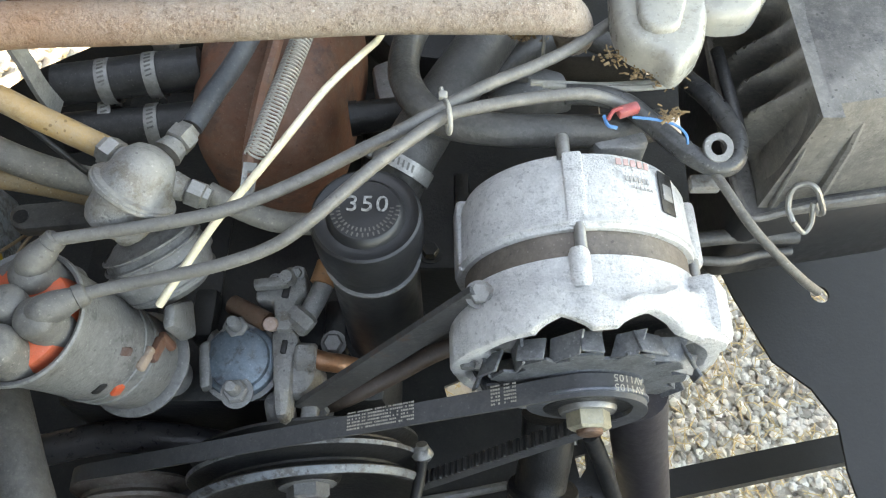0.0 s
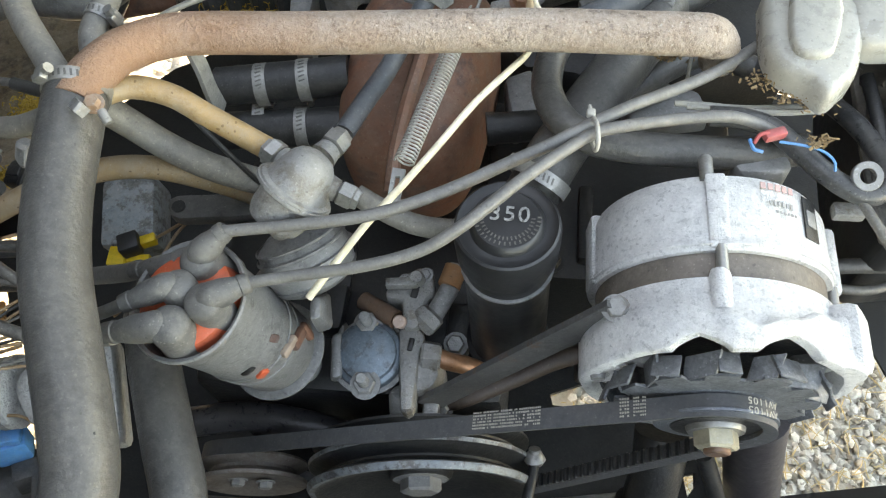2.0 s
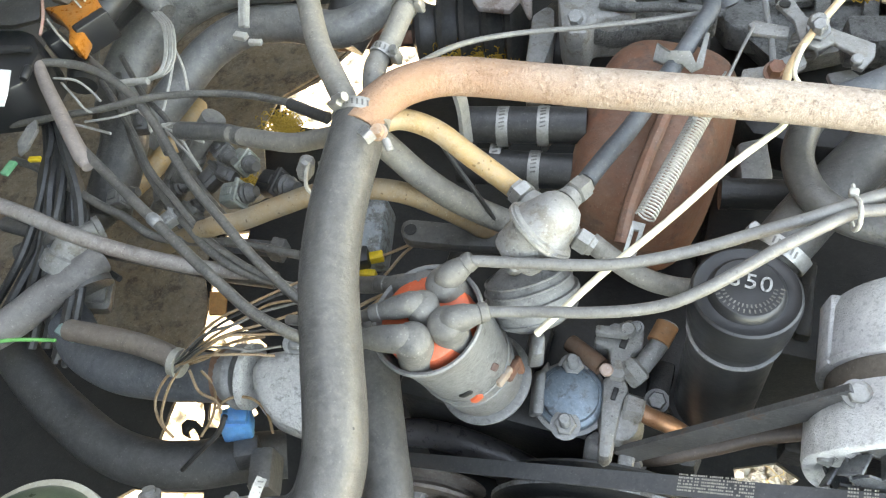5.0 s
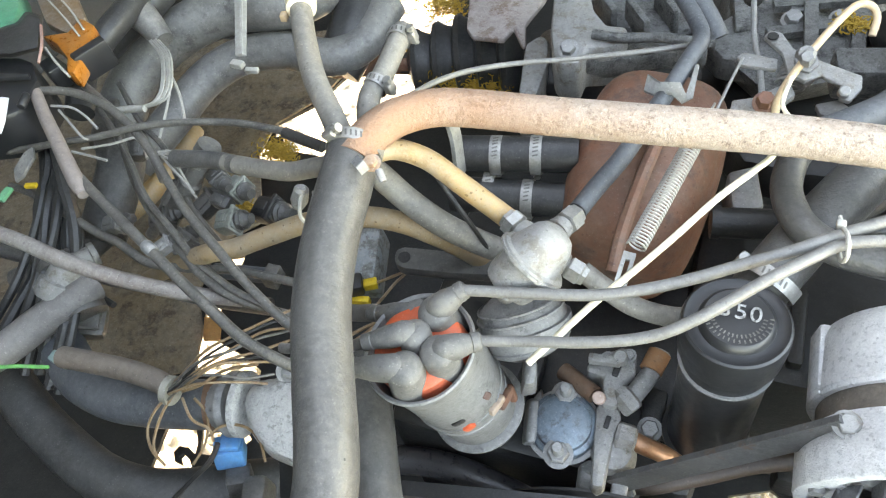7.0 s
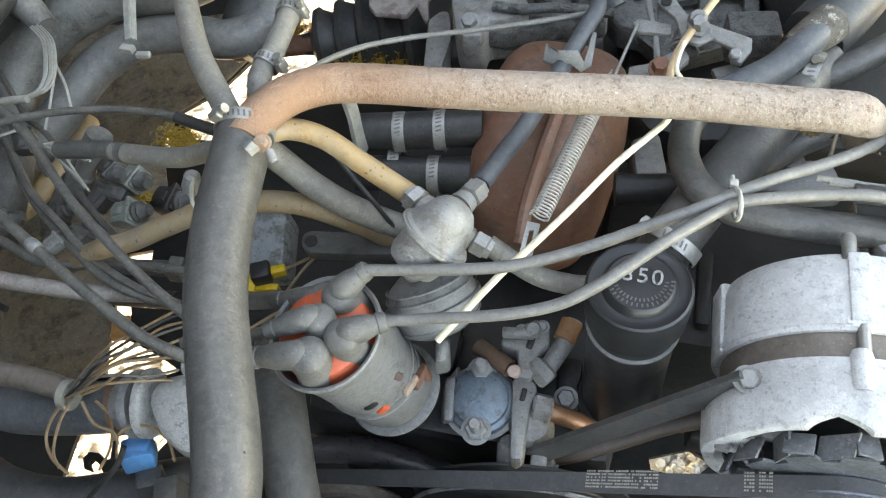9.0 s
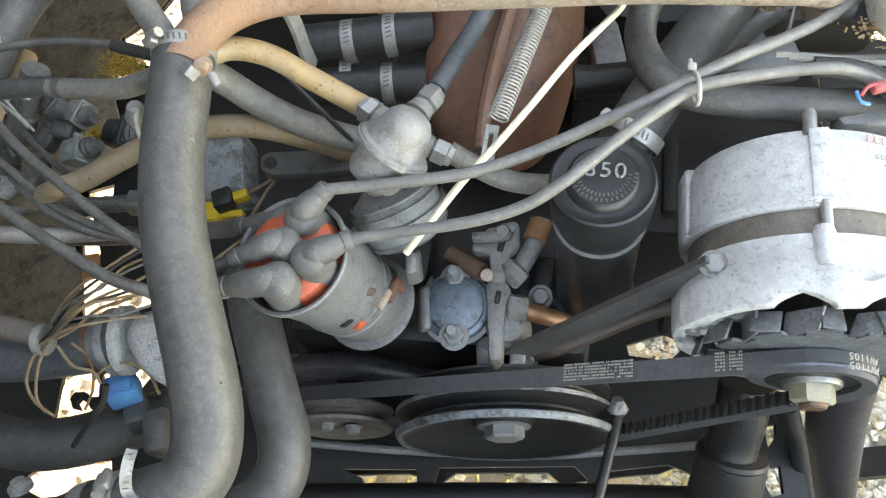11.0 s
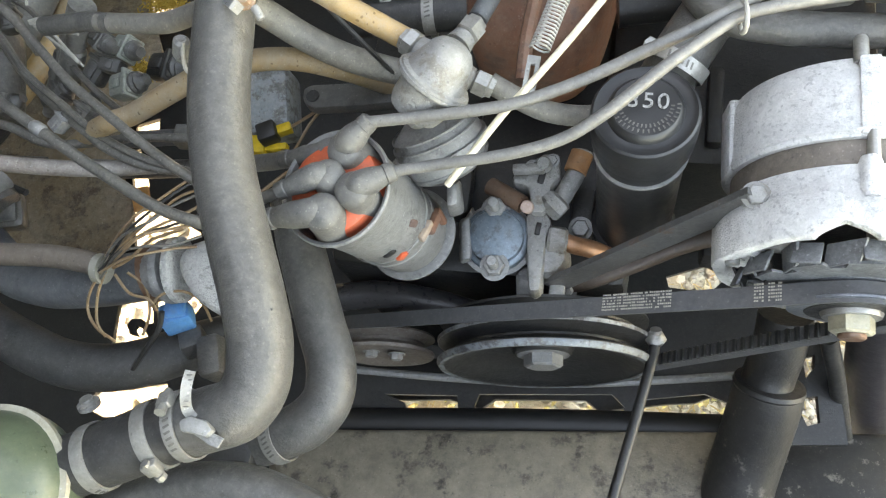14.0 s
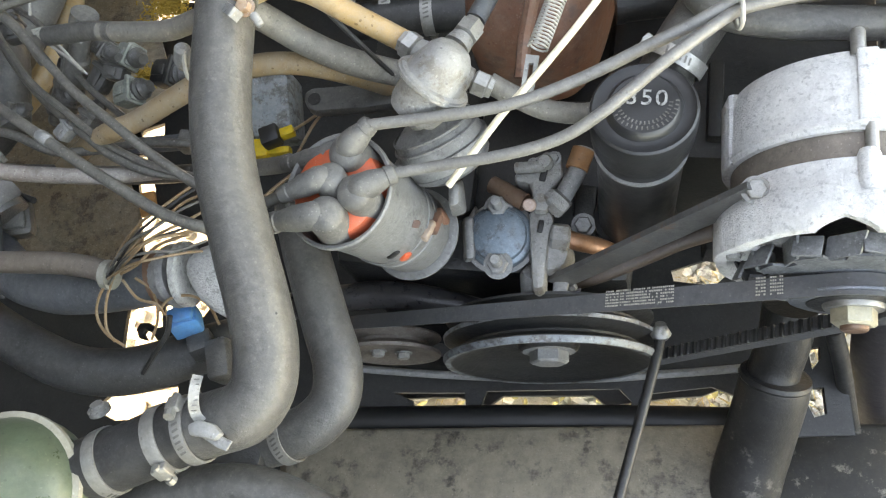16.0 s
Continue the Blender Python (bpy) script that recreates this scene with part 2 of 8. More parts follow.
def sweep(bm, line, radius, seg=14, shape=None, closed=False):
    """Skin along a line of points. radius: a number or a function of the share of the way. shape: (x, y) outline, or a circle."""
    outline = shape or [(math.cos(2 * math.pi * k / seg), math.sin(2 * math.pi * k / seg)) for k in range(seg)]
    rings, up = [], None
    total = len(line)
    for i, p in enumerate(line):
        a, b = line[i - 1] if i or closed else p, line[(i + 1) % total] if i + 1 < total or closed else p
        d = (b - a).normalized()
        if up is None:
            up = d.orthogonal().normalized() if not shape else (V((0, 1, 0)) - d * d.y).normalized()
        up = (up - d * up.dot(d)).normalized()
        side = d.cross(up)
        r = radius(i / max(1, total - 1)) if callable(radius) else radius
        rings.append([bm.verts.new(p + (up * x + side * y) * r) for x, y in outline])
    pairs = list(zip(rings, rings[1:])) + ([(rings[-1], rings[0])] if closed else [])
    for r0, r1 in pairs:
        for k in range(len(outline)):
            j = (k + 1) % len(outline)
            bm.faces.new((r0[k], r0[j], r1[j], r1[k]))
    if not closed:
        bm.faces.new(rings[0]), bm.faces.new(rings[-1])
    return bm


def tube(pts, radius, seg=14, n=6, wobble=0.0):
    line = spline(pts, n)
    if wobble:
        line = [p + wobble * noise.noise_vector(p * 40) for p in line]
    return sweep(bmesh.new(), line, radius, seg)


def frame_on(a, b):
    """A pose at a whose z runs towards b."""
    d = (V(b) - V(a)).normalized()
    return Matrix.Translation(a) @ d.to_track_quat("Z", "Y").to_matrix().to_4x4()


def lathe(a, b, profile, seg=36, bm=None, caps=True):
    """Profile of (metres along a to b, radius) turned round that axis."""
    bm = bm or bmesh.new()
    m = frame_on(a, b)
    rings = [[bm.verts.new(m @ V((r * math.cos(2 * math.pi * k / seg), r * math.sin(2 * math.pi * k / seg), s))) for k in range(seg)] for s, r in profile]
    for r0, r1 in zip(rings, rings[1:]):
        for k in range(seg):
            j = (k + 1) % seg
            bm.faces.new((r0[k], r0[j], r1[j], r1[k]))
    if caps:
        bm.faces.new(rings[0]), bm.faces.new(rings[-1])
    return bm


def ring(a, b, inner, outer, width, seg=28, bm=None):
    """An open ring of that width, standing on a towards b."""
    profile = [(0, inner), (0, outer - 0.12 * (outer - inner)), (width * 0.15, outer), (width * 0.85, outer), (width, outer - 0.12 * (outer - inner)), (width, inner), (0, inner)]
    return lathe(a, b, profile, seg, bm, False)


def block(m, size, bevel=0.002, bm=None, seg=2):
    """A bevelled box of that size about the pose m."""
    own = bmesh.new()
    bmesh.ops.create_cube(own, size=1.0, matrix=m @ Matrix.Diagonal((*size, 1)))
    if bevel:
        bmesh.ops.bevel(own, geom=own.edges[:], offset=bevel, segments=seg, affect="EDGES", profile=0.5)
    return merge(bm, own)


def merge(bm, own):
    if bm is None:
        return own
    me = bpy.data.meshes.new("joined")
    own.to_mesh(me)
    own.free()
    bm.from_mesh(me)
    bpy.data.meshes.remove(me)
    return bm


def loft(lower, upper, bevel=0.003, bm=None, seg=2):
    """A solid between two outlines with the same number of corners."""
    own = bmesh.new()
    a, b = [own.verts.new(p) for p in lower], [own.verts.new(p) for p in upper]
    own.faces.new(a[::-1]), own.faces.new(b)
    for i in range(len(a)):
        j = (i + 1) % len(a)
        own.faces.new((a[i], a[j], b[j], b[i]))
    if bevel:
        bmesh.ops.recalc_face_normals(own, faces=own.faces)
        bmesh.ops.bevel(own, geom=own.edges[:], offset=bevel, segments=seg, affect="EDGES", profile=0.5)
    return merge(bm, own)


def slab(outline, thick, bevel=0.001, drop=(0, 0, -1), bm=None):
    """A plate whose upper face has that outline."""
    return loft([V(p) + V(drop) * thick for p in outline], outline, bevel, bm)


def hexnut(a, b, r, h, bm=None, washer=True):
    """A hexagon head standing on a, towards b."""
    bm = bm or bmesh.new()
    if washer:
        lathe(a, b, [(0, r * 1.35), (h * 0.18, r * 1.35)], 20, bm)
    return lathe(a, b, [(h * 0.15, r), (h * 0.85, r), (h, r * 0.86)], 6, bm)


def hose(name, pts, radius, material, label, category="hose", seg=14, n=6, group=""):
    return single(name, tube(pts, radius, seg, n), material, label, category, group)


def clamp(at, along, radius, width=0.009, turn=75.0, label="slotted steel worm-drive hose clamp", plain=False):
    """A worm-drive clamp: band with slots, screw housing and screw. turn: degrees from the slots to the screw."""
    a, d = V(at), V(along).normalized()
    th = thing("hose_clamp", a, label, "hose clamp", "hose clamps")
    part("band", ring(a - d * width / 2, a + d * width / 2, radius, radius + 0.0011, width, 40), STEEL, th)
    m = frame_on(a, a + d)
    top = m.to_3x3().inverted() @ V((0, -0.35, 1))
    face = math.degrees(math.atan2(top.y, top.x))
    slots = bmesh.new()
    step = math.degrees(0.0030 / radius)
    for k in range(-3, 0 if plain else 3):
        block(m @ pose(0, 0, 0, 0, 0, face + step * k - (50 if plain else 0)) @ pose(radius + 0.0011, 0, 0, 14, 0, 0), (0.0006, 0.0012, width * 0.5), 0, slots)
    part("punched_strip", slots, BOOT, th, "row of dark punched slots", 0)["kind"] = "stuff"
    m = m @ pose(0, 0, 0, 0, 0, face + turn)
    part("screw_housing", block(m @ pose(radius + 0.003, 0, 0), (0.005, 0.009, width * 1.1), 0.0012), STEEL, th)
    part("screw", lathe(m @ V((radius + 0.0035, -0.009, 0)), m @ V((radius + 0.0035, 0.01, 0)), [(0, 0.003), (0.0035, 0.003), (0.0035, 0.0021), (0.015, 0.0021)], 8), STEEL, th)
    return th


# ---- ground and the bay's sheet metal ----
gb = bmesh.new()
gn = 60
gv = [[gb.verts.new((-60 + 120 * i / gn, -60 + 120 * j / gn, 0)) for j in range(gn + 1)] for i in range(gn + 1)]
for i in range(gn):
    for j in range(gn):
        gb.faces.new((gv[i][j], gv[i + 1][j], gv[i + 1][j + 1], gv[i][j + 1]))
single("ground", gb, GROUND, "pale gravelly ground with dry straw below the engine", "ground", kind="structure")


def pebbles(name, x0, x1, y0, y1, count, material, label, size=(0.006, 0.016)):
    """Loose stones lying on the ground, one joined mesh."""
    rng = np.random.default_rng(7)
    base = bmesh.new()
    bmesh.ops.create_icosphere(base, subdivisions=1, radius=1.0)
    bv = np.array([v.co for v in base.verts])
    base.verts.index_update()
    bf = np.array([[v.index for v in f.verts] for f in base.faces])
    base.free()
    verts, faces = [], []
    for k in range(count):
        s = rng.uniform(*size) * np.array([1, rng.uniform(0.6, 1), rng.uniform(0.35, 0.6)])
        a = rng.uniform(0, 6.28)
        q = bv * (1 + rng.uniform(-0.3, 0.3, (len(bv), 1))) * s
        t = rng.uniform(-0.35, 0.35)
        q = np.stack([q[:, 0], q[:, 1] * math.cos(t) - q[:, 2] * math.sin(t), q[:, 1] * math.sin(t) + q[:, 2] * math.cos(t)], 1)
        q = np.stack([q[:, 0] * math.cos(a) - q[:, 1] * math.sin(a), q[:, 0] * math.sin(a) + q[:, 1] * math.cos(a), q[:, 2]], 1)
        verts.append(q + [rng.uniform(x0, x1), rng.uniform(y0, y1), s[2] * rng.uniform(0.3, 1.0)])
        faces.append(bf + k * len(bv))
    me = bpy.data.meshes.new(name)
    me.from_pydata(np.concatenate(verts).tolist(), [], np.concatenate(faces).tolist())
    me.materials.append(material)
    return tagged(new(name, me), label, "gravel", kind="stuff")


def straws(name, x0, x1, y0, y1, count, material, label, length=(0.02, 0.06)):
    rng = np.random.default_rng(11)
    bm = bmesh.new()
    for _ in range(count):
        p, a, s = V((rng.uniform(x0, x1), rng.uniform(y0, y1), rng.uniform(0.008, 0.016))), rng.uniform(0, 6.28), rng.uniform(*length)
        d = V((math.cos(a), math.sin(a), rng.uniform(-0.1, 0.15))) * s
        bend = V((rng.uniform(-1, 1), rng.uniform(-1, 1), 0.3)) * s * 0.15
        sweep(bm, [p, p + d * 0.5 + bend, p + d], 0.0008, 4)
    return single(name, bm, material, label, "straw", kind="stuff")


pebbles("gravel", 0.05, 0.85, -0.05, 0.8, 17000, STONE, "loose pale grey and white gravel stones on the ground", (0.0035, 0.0092))
pebbles("gravel", -1.5, 0.0, -0.1, 1.6, 3500, STONE, "loose pale gravel stones on the ground")
straws("straw", 0.0, 0.9, -0.1, 0.8, 3200, STRAW, "dry yellow straw scattered over the gravel", (0.008, 0.035))
straws("straw", -1.5, 0.0, 0.0, 1.6, 900, STRAW, "dry yellow straw and needles on the ground")



def leaves(name, a, b, spread, count, label):
    """Fallen leaves strewn along a line on the ground."""
    rg = random.Random(21)
    bm = bmesh.new()
    for _ in range(count):
        p = V(a).lerp(V(b), rg.random()) + V((rg.gauss(0, spread * 0.4), rg.gauss(0, spread), rg.uniform(0.006, 0.02)))
        m = Matrix.Translation(p) @ pose(0, 0, 0, rg.uniform(-25, 25), rg.uniform(-25, 25), rg.uniform(0, 360))
        s, w = rg.uniform(0.004, 0.010), rg.uniform(0.35, 0.55)
        loft([m @ V((s * x, s * w * y, -0.0004)) for x, y in ((-1, 0), (-0.3, -0.9), (0.4, -0.8), (1, 0), (0.4, 0.8), (-0.3, 0.9))], [m @ V((s * x, s * w * y, 0.0004 + 0.002 * abs(y))) for x, y in ((-1, 0), (-0.3, -0.9), (0.4, -0.8), (1, 0), (0.4, 0.8), (-0.3, 0.9))], 0, bm)
    return single(name, bm, LEAF, label, "leaves", kind="stuff", smooth=0)


leaves("fallen_leaves", (-0.421, 0.130, 0.000), (0.125, 0.198, 0.000), 0.03, 190, "yellow-green fallen leaves on the ground behind the apron")


def sheet(outer, holes, thick, bm=None):
    """A plate with real openings."""
    own = bmesh.new()
    edges = []
    for loop in (outer, *holes):
        vs = [own.verts.new(p) for p in loop]
        edges += [own.edges.new((vs[i - 1], vs[i])) for i in range(len(vs))]
    bmesh.ops.triangle_fill(own, use_beauty=True, use_dissolve=False, edges=edges)
    ext = bmesh.ops.extrude_face_region(own, geom=own.faces[:])
    bmesh.ops.translate(own, vec=(0, 0, -thick), verts=[e for e in ext["geom"] if isinstance(e, bmesh.types.BMVert)])
    return merge(bm, own)


# unseen walls and roof pieces, added to shade the bay from sun and sky
single("shade_wall_front", block(pose(-0.2, 1.1, 1.05), (1.9, 0.03, 1.3), 0.003), BLOCKER_GREY, "unseen grey wall added in front to close off light", "bulkhead", kind="structure")
single("shade_wall_left", block(pose(-1.12, 0.1, 1.25), (0.03, 2.1, 1.90), 0.003), BLOCKER_GREY, "unseen grey wall added to block the sun from the left", "side panel", kind="structure")
single("shade_wall_rear", block(pose(-0.62, -0.62, 1.1), (0.98, 0.03, 1.36), 0.003), BLOCKER_GREY, "unseen grey wall added to block the sky from behind", "side panel", kind="structure")
single("shade_roof_side", block(pose(-0.88, 0.2, 1.95), (0.48, 1.9, 0.03), 0.003), BLOCKER_GREY, "unseen grey roof piece added to darken the left side", "ceiling", kind="structure")
single("ceiling", block(pose(-0.2, 1.0, 1.69, 6, 0, 0), (1.9, 0.24, 0.03), 0.003), BLOCKER_GREY, "unseen grey roof strip added to shade the front of the bay", "ceiling", kind="structure")

# unseen block, added to keep light bounced off the ground from the lower parts
single("bounce_blocker", block(pose(-0.15, -0.36, 0.50), (2.1, 0.06, 0.60), 0.01), BLOCKER_GREY, "unseen grey block added to stop ground bounce from behind", "bumper", kind="structure")

# added near-black sheet standing for shaded depths, with openings where the ground shows
TRAY = [(-1.1, -0.325, 0.40), (0.46, -0.325, 0.40), (0.46, 1.08, 0.40), (-1.1, 1.08, 0.40)]
HOLES = []
HOLES.append([(-0.683, 0.625, 0.400), (-0.643, 0.669, 0.400), (-0.611, 0.751, 0.400), (-0.561, 0.813, 0.400), (-0.664, 0.964, 0.400), (-0.526, 0.976, 0.400), (-0.479, 0.868, 0.400), (-0.511, 0.838, 0.400), (-0.493, 0.752, 0.400), (-0.383, 0.736, 0.400), (-0.511, 0.652, 0.400), (-0.577, 0.575, 0.400), (-0.666, 0.578, 0.400)])
HOLES.append([(-0.647, 0.346, 0.400), (-0.633, 0.350, 0.400), (-0.606, 0.303, 0.400), (-0.599, 0.272, 0.400), (-0.552, 0.260, 0.400), (-0.514, 0.245, 0.400), (-0.548, 0.229, 0.400), (-0.600, 0.223, 0.400), (-0.614, 0.256, 0.400), (-0.627, 0.298, 0.400)])
HOLES.append([(-0.560, 0.244, 0.400), (-0.523, 0.251, 0.400), (-0.513, 0.230, 0.400), (-0.552, 0.228, 0.400)])
HOLES.append([(-0.592, 0.106, 0.400), (-0.597, 0.140, 0.400), (-0.599, 0.160, 0.400), (-0.566, 0.167, 0.400), (-0.553, 0.149, 0.400), (-0.545, 0.122, 0.400), (-0.563, 0.105, 0.400)])
HOLES.append([(-0.556, 0.165, 0.400), (-0.508, 0.179, 0.400), (-0.493, 0.168, 0.400), (-0.502, 0.150, 0.400), (-0.527, 0.132, 0.400), (-0.544, 0.138, 0.400)])
HOLES.append([(-0.608, 0.036, 0.400), (-0.592, 0.053, 0.400), (-0.552, 0.061, 0.400), (-0.512, 0.072, 0.400), (-0.499, 0.042, 0.400), (-0.577, 0.027, 0.400)])
HOLES.append([(-0.269, 0.091, 0.400), (-0.230, 0.095, 0.400), (-0.194, 0.099, 0.400), (-0.190, 0.080, 0.400), (-0.242, 0.074, 0.400), (-0.247, 0.085, 0.400)])
HOLES.append([(-0.172, 0.103, 0.400), (-0.043, 0.119, 0.400), (-0.030, 0.108, 0.400), (-0.034, 0.094, 0.400), (-0.178, 0.080, 0.400)])
HOLES.append([(-0.016, 0.117, 0.400), (0.043, 0.130, 0.400), (0.064, 0.124, 0.400), (0.064, 0.108, 0.400), (-0.020, 0.098, 0.400)])
HOLES.append([(0.186, 0.332, 0.400), (0.301, 0.379, 0.400), (0.331, 0.379, 0.400), (0.421, 0.129, 0.400), (0.114, 0.099, 0.400), (0.119, 0.191, 0.400)])
HOLES.append([(0.001, 0.244, 0.400), (0.039, 0.260, 0.400), (0.061, 0.250, 0.400), (0.043, 0.231, 0.400), (0.004, 0.233, 0.400)])
HOLES.append([(0.213, 0.695, 0.400), (0.264, 0.699, 0.400), (0.303, 0.661, 0.400), (0.291, 0.638, 0.400), (0.227, 0.655, 0.400)])
HOLES.append([(0.088, 0.718, 0.400), (0.132, 0.720, 0.400), (0.124, 0.705, 0.400), (0.095, 0.705, 0.400)])
HOLES.append([(0.252, 0.583, 0.400), (0.294, 0.587, 0.400), (0.295, 0.553, 0.400), (0.277, 0.545, 0.400)])
HOLES.append([(-0.651, 0.382, 0.400), (-0.619, 0.394, 0.400), (-0.615, 0.375, 0.400), (-0.642, 0.368, 0.400)])
HOLES.append([(-0.696, 0.584, 0.400), (-0.664, 0.603, 0.400), (-0.636, 0.556, 0.400), (-0.673, 0.545, 0.400)])
HOLES.append([(0.384, 0.359, 0.400), (0.417, 0.359, 0.400), (0.409, 0.329, 0.400), (0.377, 0.329, 0.400)])
single("undertray", sheet(TRAY, HOLES, 0.006), DARK, "added near-black sheet for the shaded depths, with openings to the ground", "undertray", kind="structure", smooth=0)

# sheet metal seen round the engine
single("inner_panel", slab([(-1.338, 0.733, 0.440), (-0.805, 0.748, 0.440), (-0.577, 0.816, 0.440), (-0.535, 0.770, 0.440), (-0.586, 0.725, 0.440), (-0.613, 0.645, 0.440), (-0.654, 0.591, 0.440), (-0.651, 0.530, 0.440), (-0.593, 0.427, 0.440), (-0.636, 0.377, 0.440), (-0.623, 0.307, 0.440), (-0.593, 0.265, 0.440), (-0.578, 0.215, 0.440), (-0.615, 0.195, 0.440), (-0.863, 0.148, 0.440)], 0.004), PANEL, "rust-stained grey sheet metal floor beside the engine", "body panel", kind="structure")
SC = V((0.341, 0.297, 0.500))
single("side_shield", sheet([(0.244, 0.387, 0.500), (0.255, 0.322, 0.500), (0.263, 0.293, 0.500), (0.285, 0.233, 0.500), (0.313, 0.208, 0.500), (0.328, 0.179, 0.500), (0.326, 0.140, 0.500), (0.330, 0.102, 0.500), (0.492, 0.102, 0.500), (0.640, 0.469, 0.500), (0.262, 0.469, 0.500)], [[SC + V((0.0085 * math.cos(2 * math.pi * k / 20), 0.0085 * math.sin(2 * math.pi * k / 20), 0)) for k in range(20)]], 0.003), ENAMEL, "smooth black sheet metal shield with a wavy edge and a round hole", "shield", kind="structure")
single("cross_bar", sweep(bmesh.new(), spline([(0.205, 0.162, 0.300), (0.423, 0.205, 0.300), (0.526, 0.222, 0.300)], 2), 0.0144, 4, [(1, -1), (1, 1), (-1, 1), (-1, -1)]), ENAMEL, "flat black steel cross bar below the engine", "cross bar", kind="structure", smooth=0)

# rear apron and cross tubes below the pulleys
single("rear_panel", loft([(-0.385, 0.037, 0.400), (0.089, 0.097, 0.400), (0.077, -0.021, 0.400), (-0.354, -0.090, 0.400)], [(-0.365, 0.041, 0.420), (0.086, 0.098, 0.420), (0.067, -0.016, 0.460), (-0.331, -0.080, 0.460)], 0.006), WORN, "worn beige steel apron with flaking black paint", "apron panel", kind="structure")
single("cross_tube", tube([(-0.418, 0.042, 0.400), (-0.220, 0.068, 0.400), (-0.065, 0.086, 0.400), (0.119, 0.103, 0.400)], 0.0151), ENAMEL, "black steel tube running across behind the apron", "cross tube", kind="structure")
single("sump_plate", slab([(-0.502, 0.138, 0.350), (0.092, 0.203, 0.350), (0.093, 0.156, 0.350), (0.040, 0.129, 0.350), (0.011, 0.124, 0.350), (-0.039, 0.112, 0.350), (-0.050, 0.106, 0.350), (-0.068, 0.118, 0.350), (-0.162, 0.107, 0.350), (-0.176, 0.095, 0.350), (-0.211, 0.101, 0.350), (-0.273, 0.092, 0.350), (-0.486, 0.074, 0.350)], 0.01), DARK, "near-black plate below the pulleys", "plate", kind="structure")

single("rear_panel", loft([(0.090, 0.098, 0.400), (0.259, 0.118, 0.400), (0.252, 0.007, 0.400), (0.078, -0.021, 0.400)], [(0.087, 0.098, 0.420), (0.246, 0.117, 0.420), (0.224, 0.009, 0.460), (0.068, -0.016, 0.460)], 0.006), surface("flaking_black_paint", (0.02, 0.02, 0.02), 0.5, amount=0.25, dust=(0.06, 0.058, 0.05), wear=(0.2, 0.185, 0.155), wear_amount=0.1, scale=26), "black painted end of the apron with flaking paint", "apron panel", kind="structure")

# engine block below everything, near-black to fill the shaded depths
eng = thing("engine_block", (-0.12, 0.32, 0.28), "oily engine block with cast ribs, near-black for the shaded depths", "engine block")
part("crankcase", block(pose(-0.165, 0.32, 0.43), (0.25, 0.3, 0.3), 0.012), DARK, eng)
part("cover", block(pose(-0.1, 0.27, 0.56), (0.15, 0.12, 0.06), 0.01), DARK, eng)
# added filler box, coloured dark for the shade behind the alternator
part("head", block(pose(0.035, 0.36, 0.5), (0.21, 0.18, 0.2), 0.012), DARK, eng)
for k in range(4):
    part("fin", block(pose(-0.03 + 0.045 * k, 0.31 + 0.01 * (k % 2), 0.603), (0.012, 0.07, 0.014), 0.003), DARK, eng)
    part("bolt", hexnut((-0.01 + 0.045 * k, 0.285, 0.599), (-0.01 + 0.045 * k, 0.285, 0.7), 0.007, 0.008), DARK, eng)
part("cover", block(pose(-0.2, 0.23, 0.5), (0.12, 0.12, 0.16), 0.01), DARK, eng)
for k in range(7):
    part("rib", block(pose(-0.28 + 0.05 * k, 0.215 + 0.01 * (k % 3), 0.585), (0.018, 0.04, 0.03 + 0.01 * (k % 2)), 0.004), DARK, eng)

# ---- tan coolant pipe and its hoses ----
PIPE_LINE = [(0.082, 0.346, 0.770), (0.076, 0.338, 0.790), (0.068, 0.332, 0.802), (0.056, 0.329, 0.806), (0.024, 0.327, 0.808), (-0.035, 0.325, 0.810), (-0.102, 0.318, 0.813), (-0.172, 0.311, 0.816), (-0.226, 0.305, 0.820), (-0.249, 0.297, 0.824), (-0.266, 0.281, 0.829), (-0.274, 0.264, 0.832), (-0.278, 0.249, 0.833), (-0.279, 0.238, 0.833)]
PR = 0.0126
pipe = thing("coolant_pipe", PIPE_LINE[-1], "corroded tan steel coolant pipe across the engine", "pipe")
part("tube", tube(PIPE_LINE, PR, 20, 8), PIPE, pipe)
part("bracket", sweep(bmesh.new(), spline([(-0.243, 0.309, 0.800), (-0.240, 0.305, 0.790), (-0.240, 0.303, 0.770), (-0.245, 0.312, 0.740)], 4), 0.006, 4, [(1, -0.25), (1, 0.25), (-1, 0.25), (-1, -0.25)]), DULL, pipe, "thin grey steel bracket", 0)
part("hanger", tube([(0.060, 0.328, 0.790), (0.060, 0.323, 0.780), (0.060, 0.321, 0.770)], 0.0012, 6), STEEL, pipe, "thin wire hanger")

BIG = [(-0.283, 0.250, 0.829), (-0.280, 0.225, 0.826), (-0.275, 0.185, 0.820), (-0.265, 0.146, 0.814), (-0.248, 0.106, 0.808), (-0.234, 0.075, 0.803), (-0.227, 0.053, 0.797), (-0.226, 0.033, 0.793), (-0.234, 0.020, 0.790), (-0.248, 0.014, 0.787), (-0.262, 0.009, 0.785)]
main_hose = hose("coolant_hose", BIG, 0.0171, RUBBER, "thick dusty grey rubber coolant hose running down from the tan pipe", seg=20, n=8)
joint_clamp = clamp(BIG[0], V(BIG[1]) - V(BIG[0]), 0.0171, 0.008, 32, "rusty hose clamp joining pipe and rubber hose")
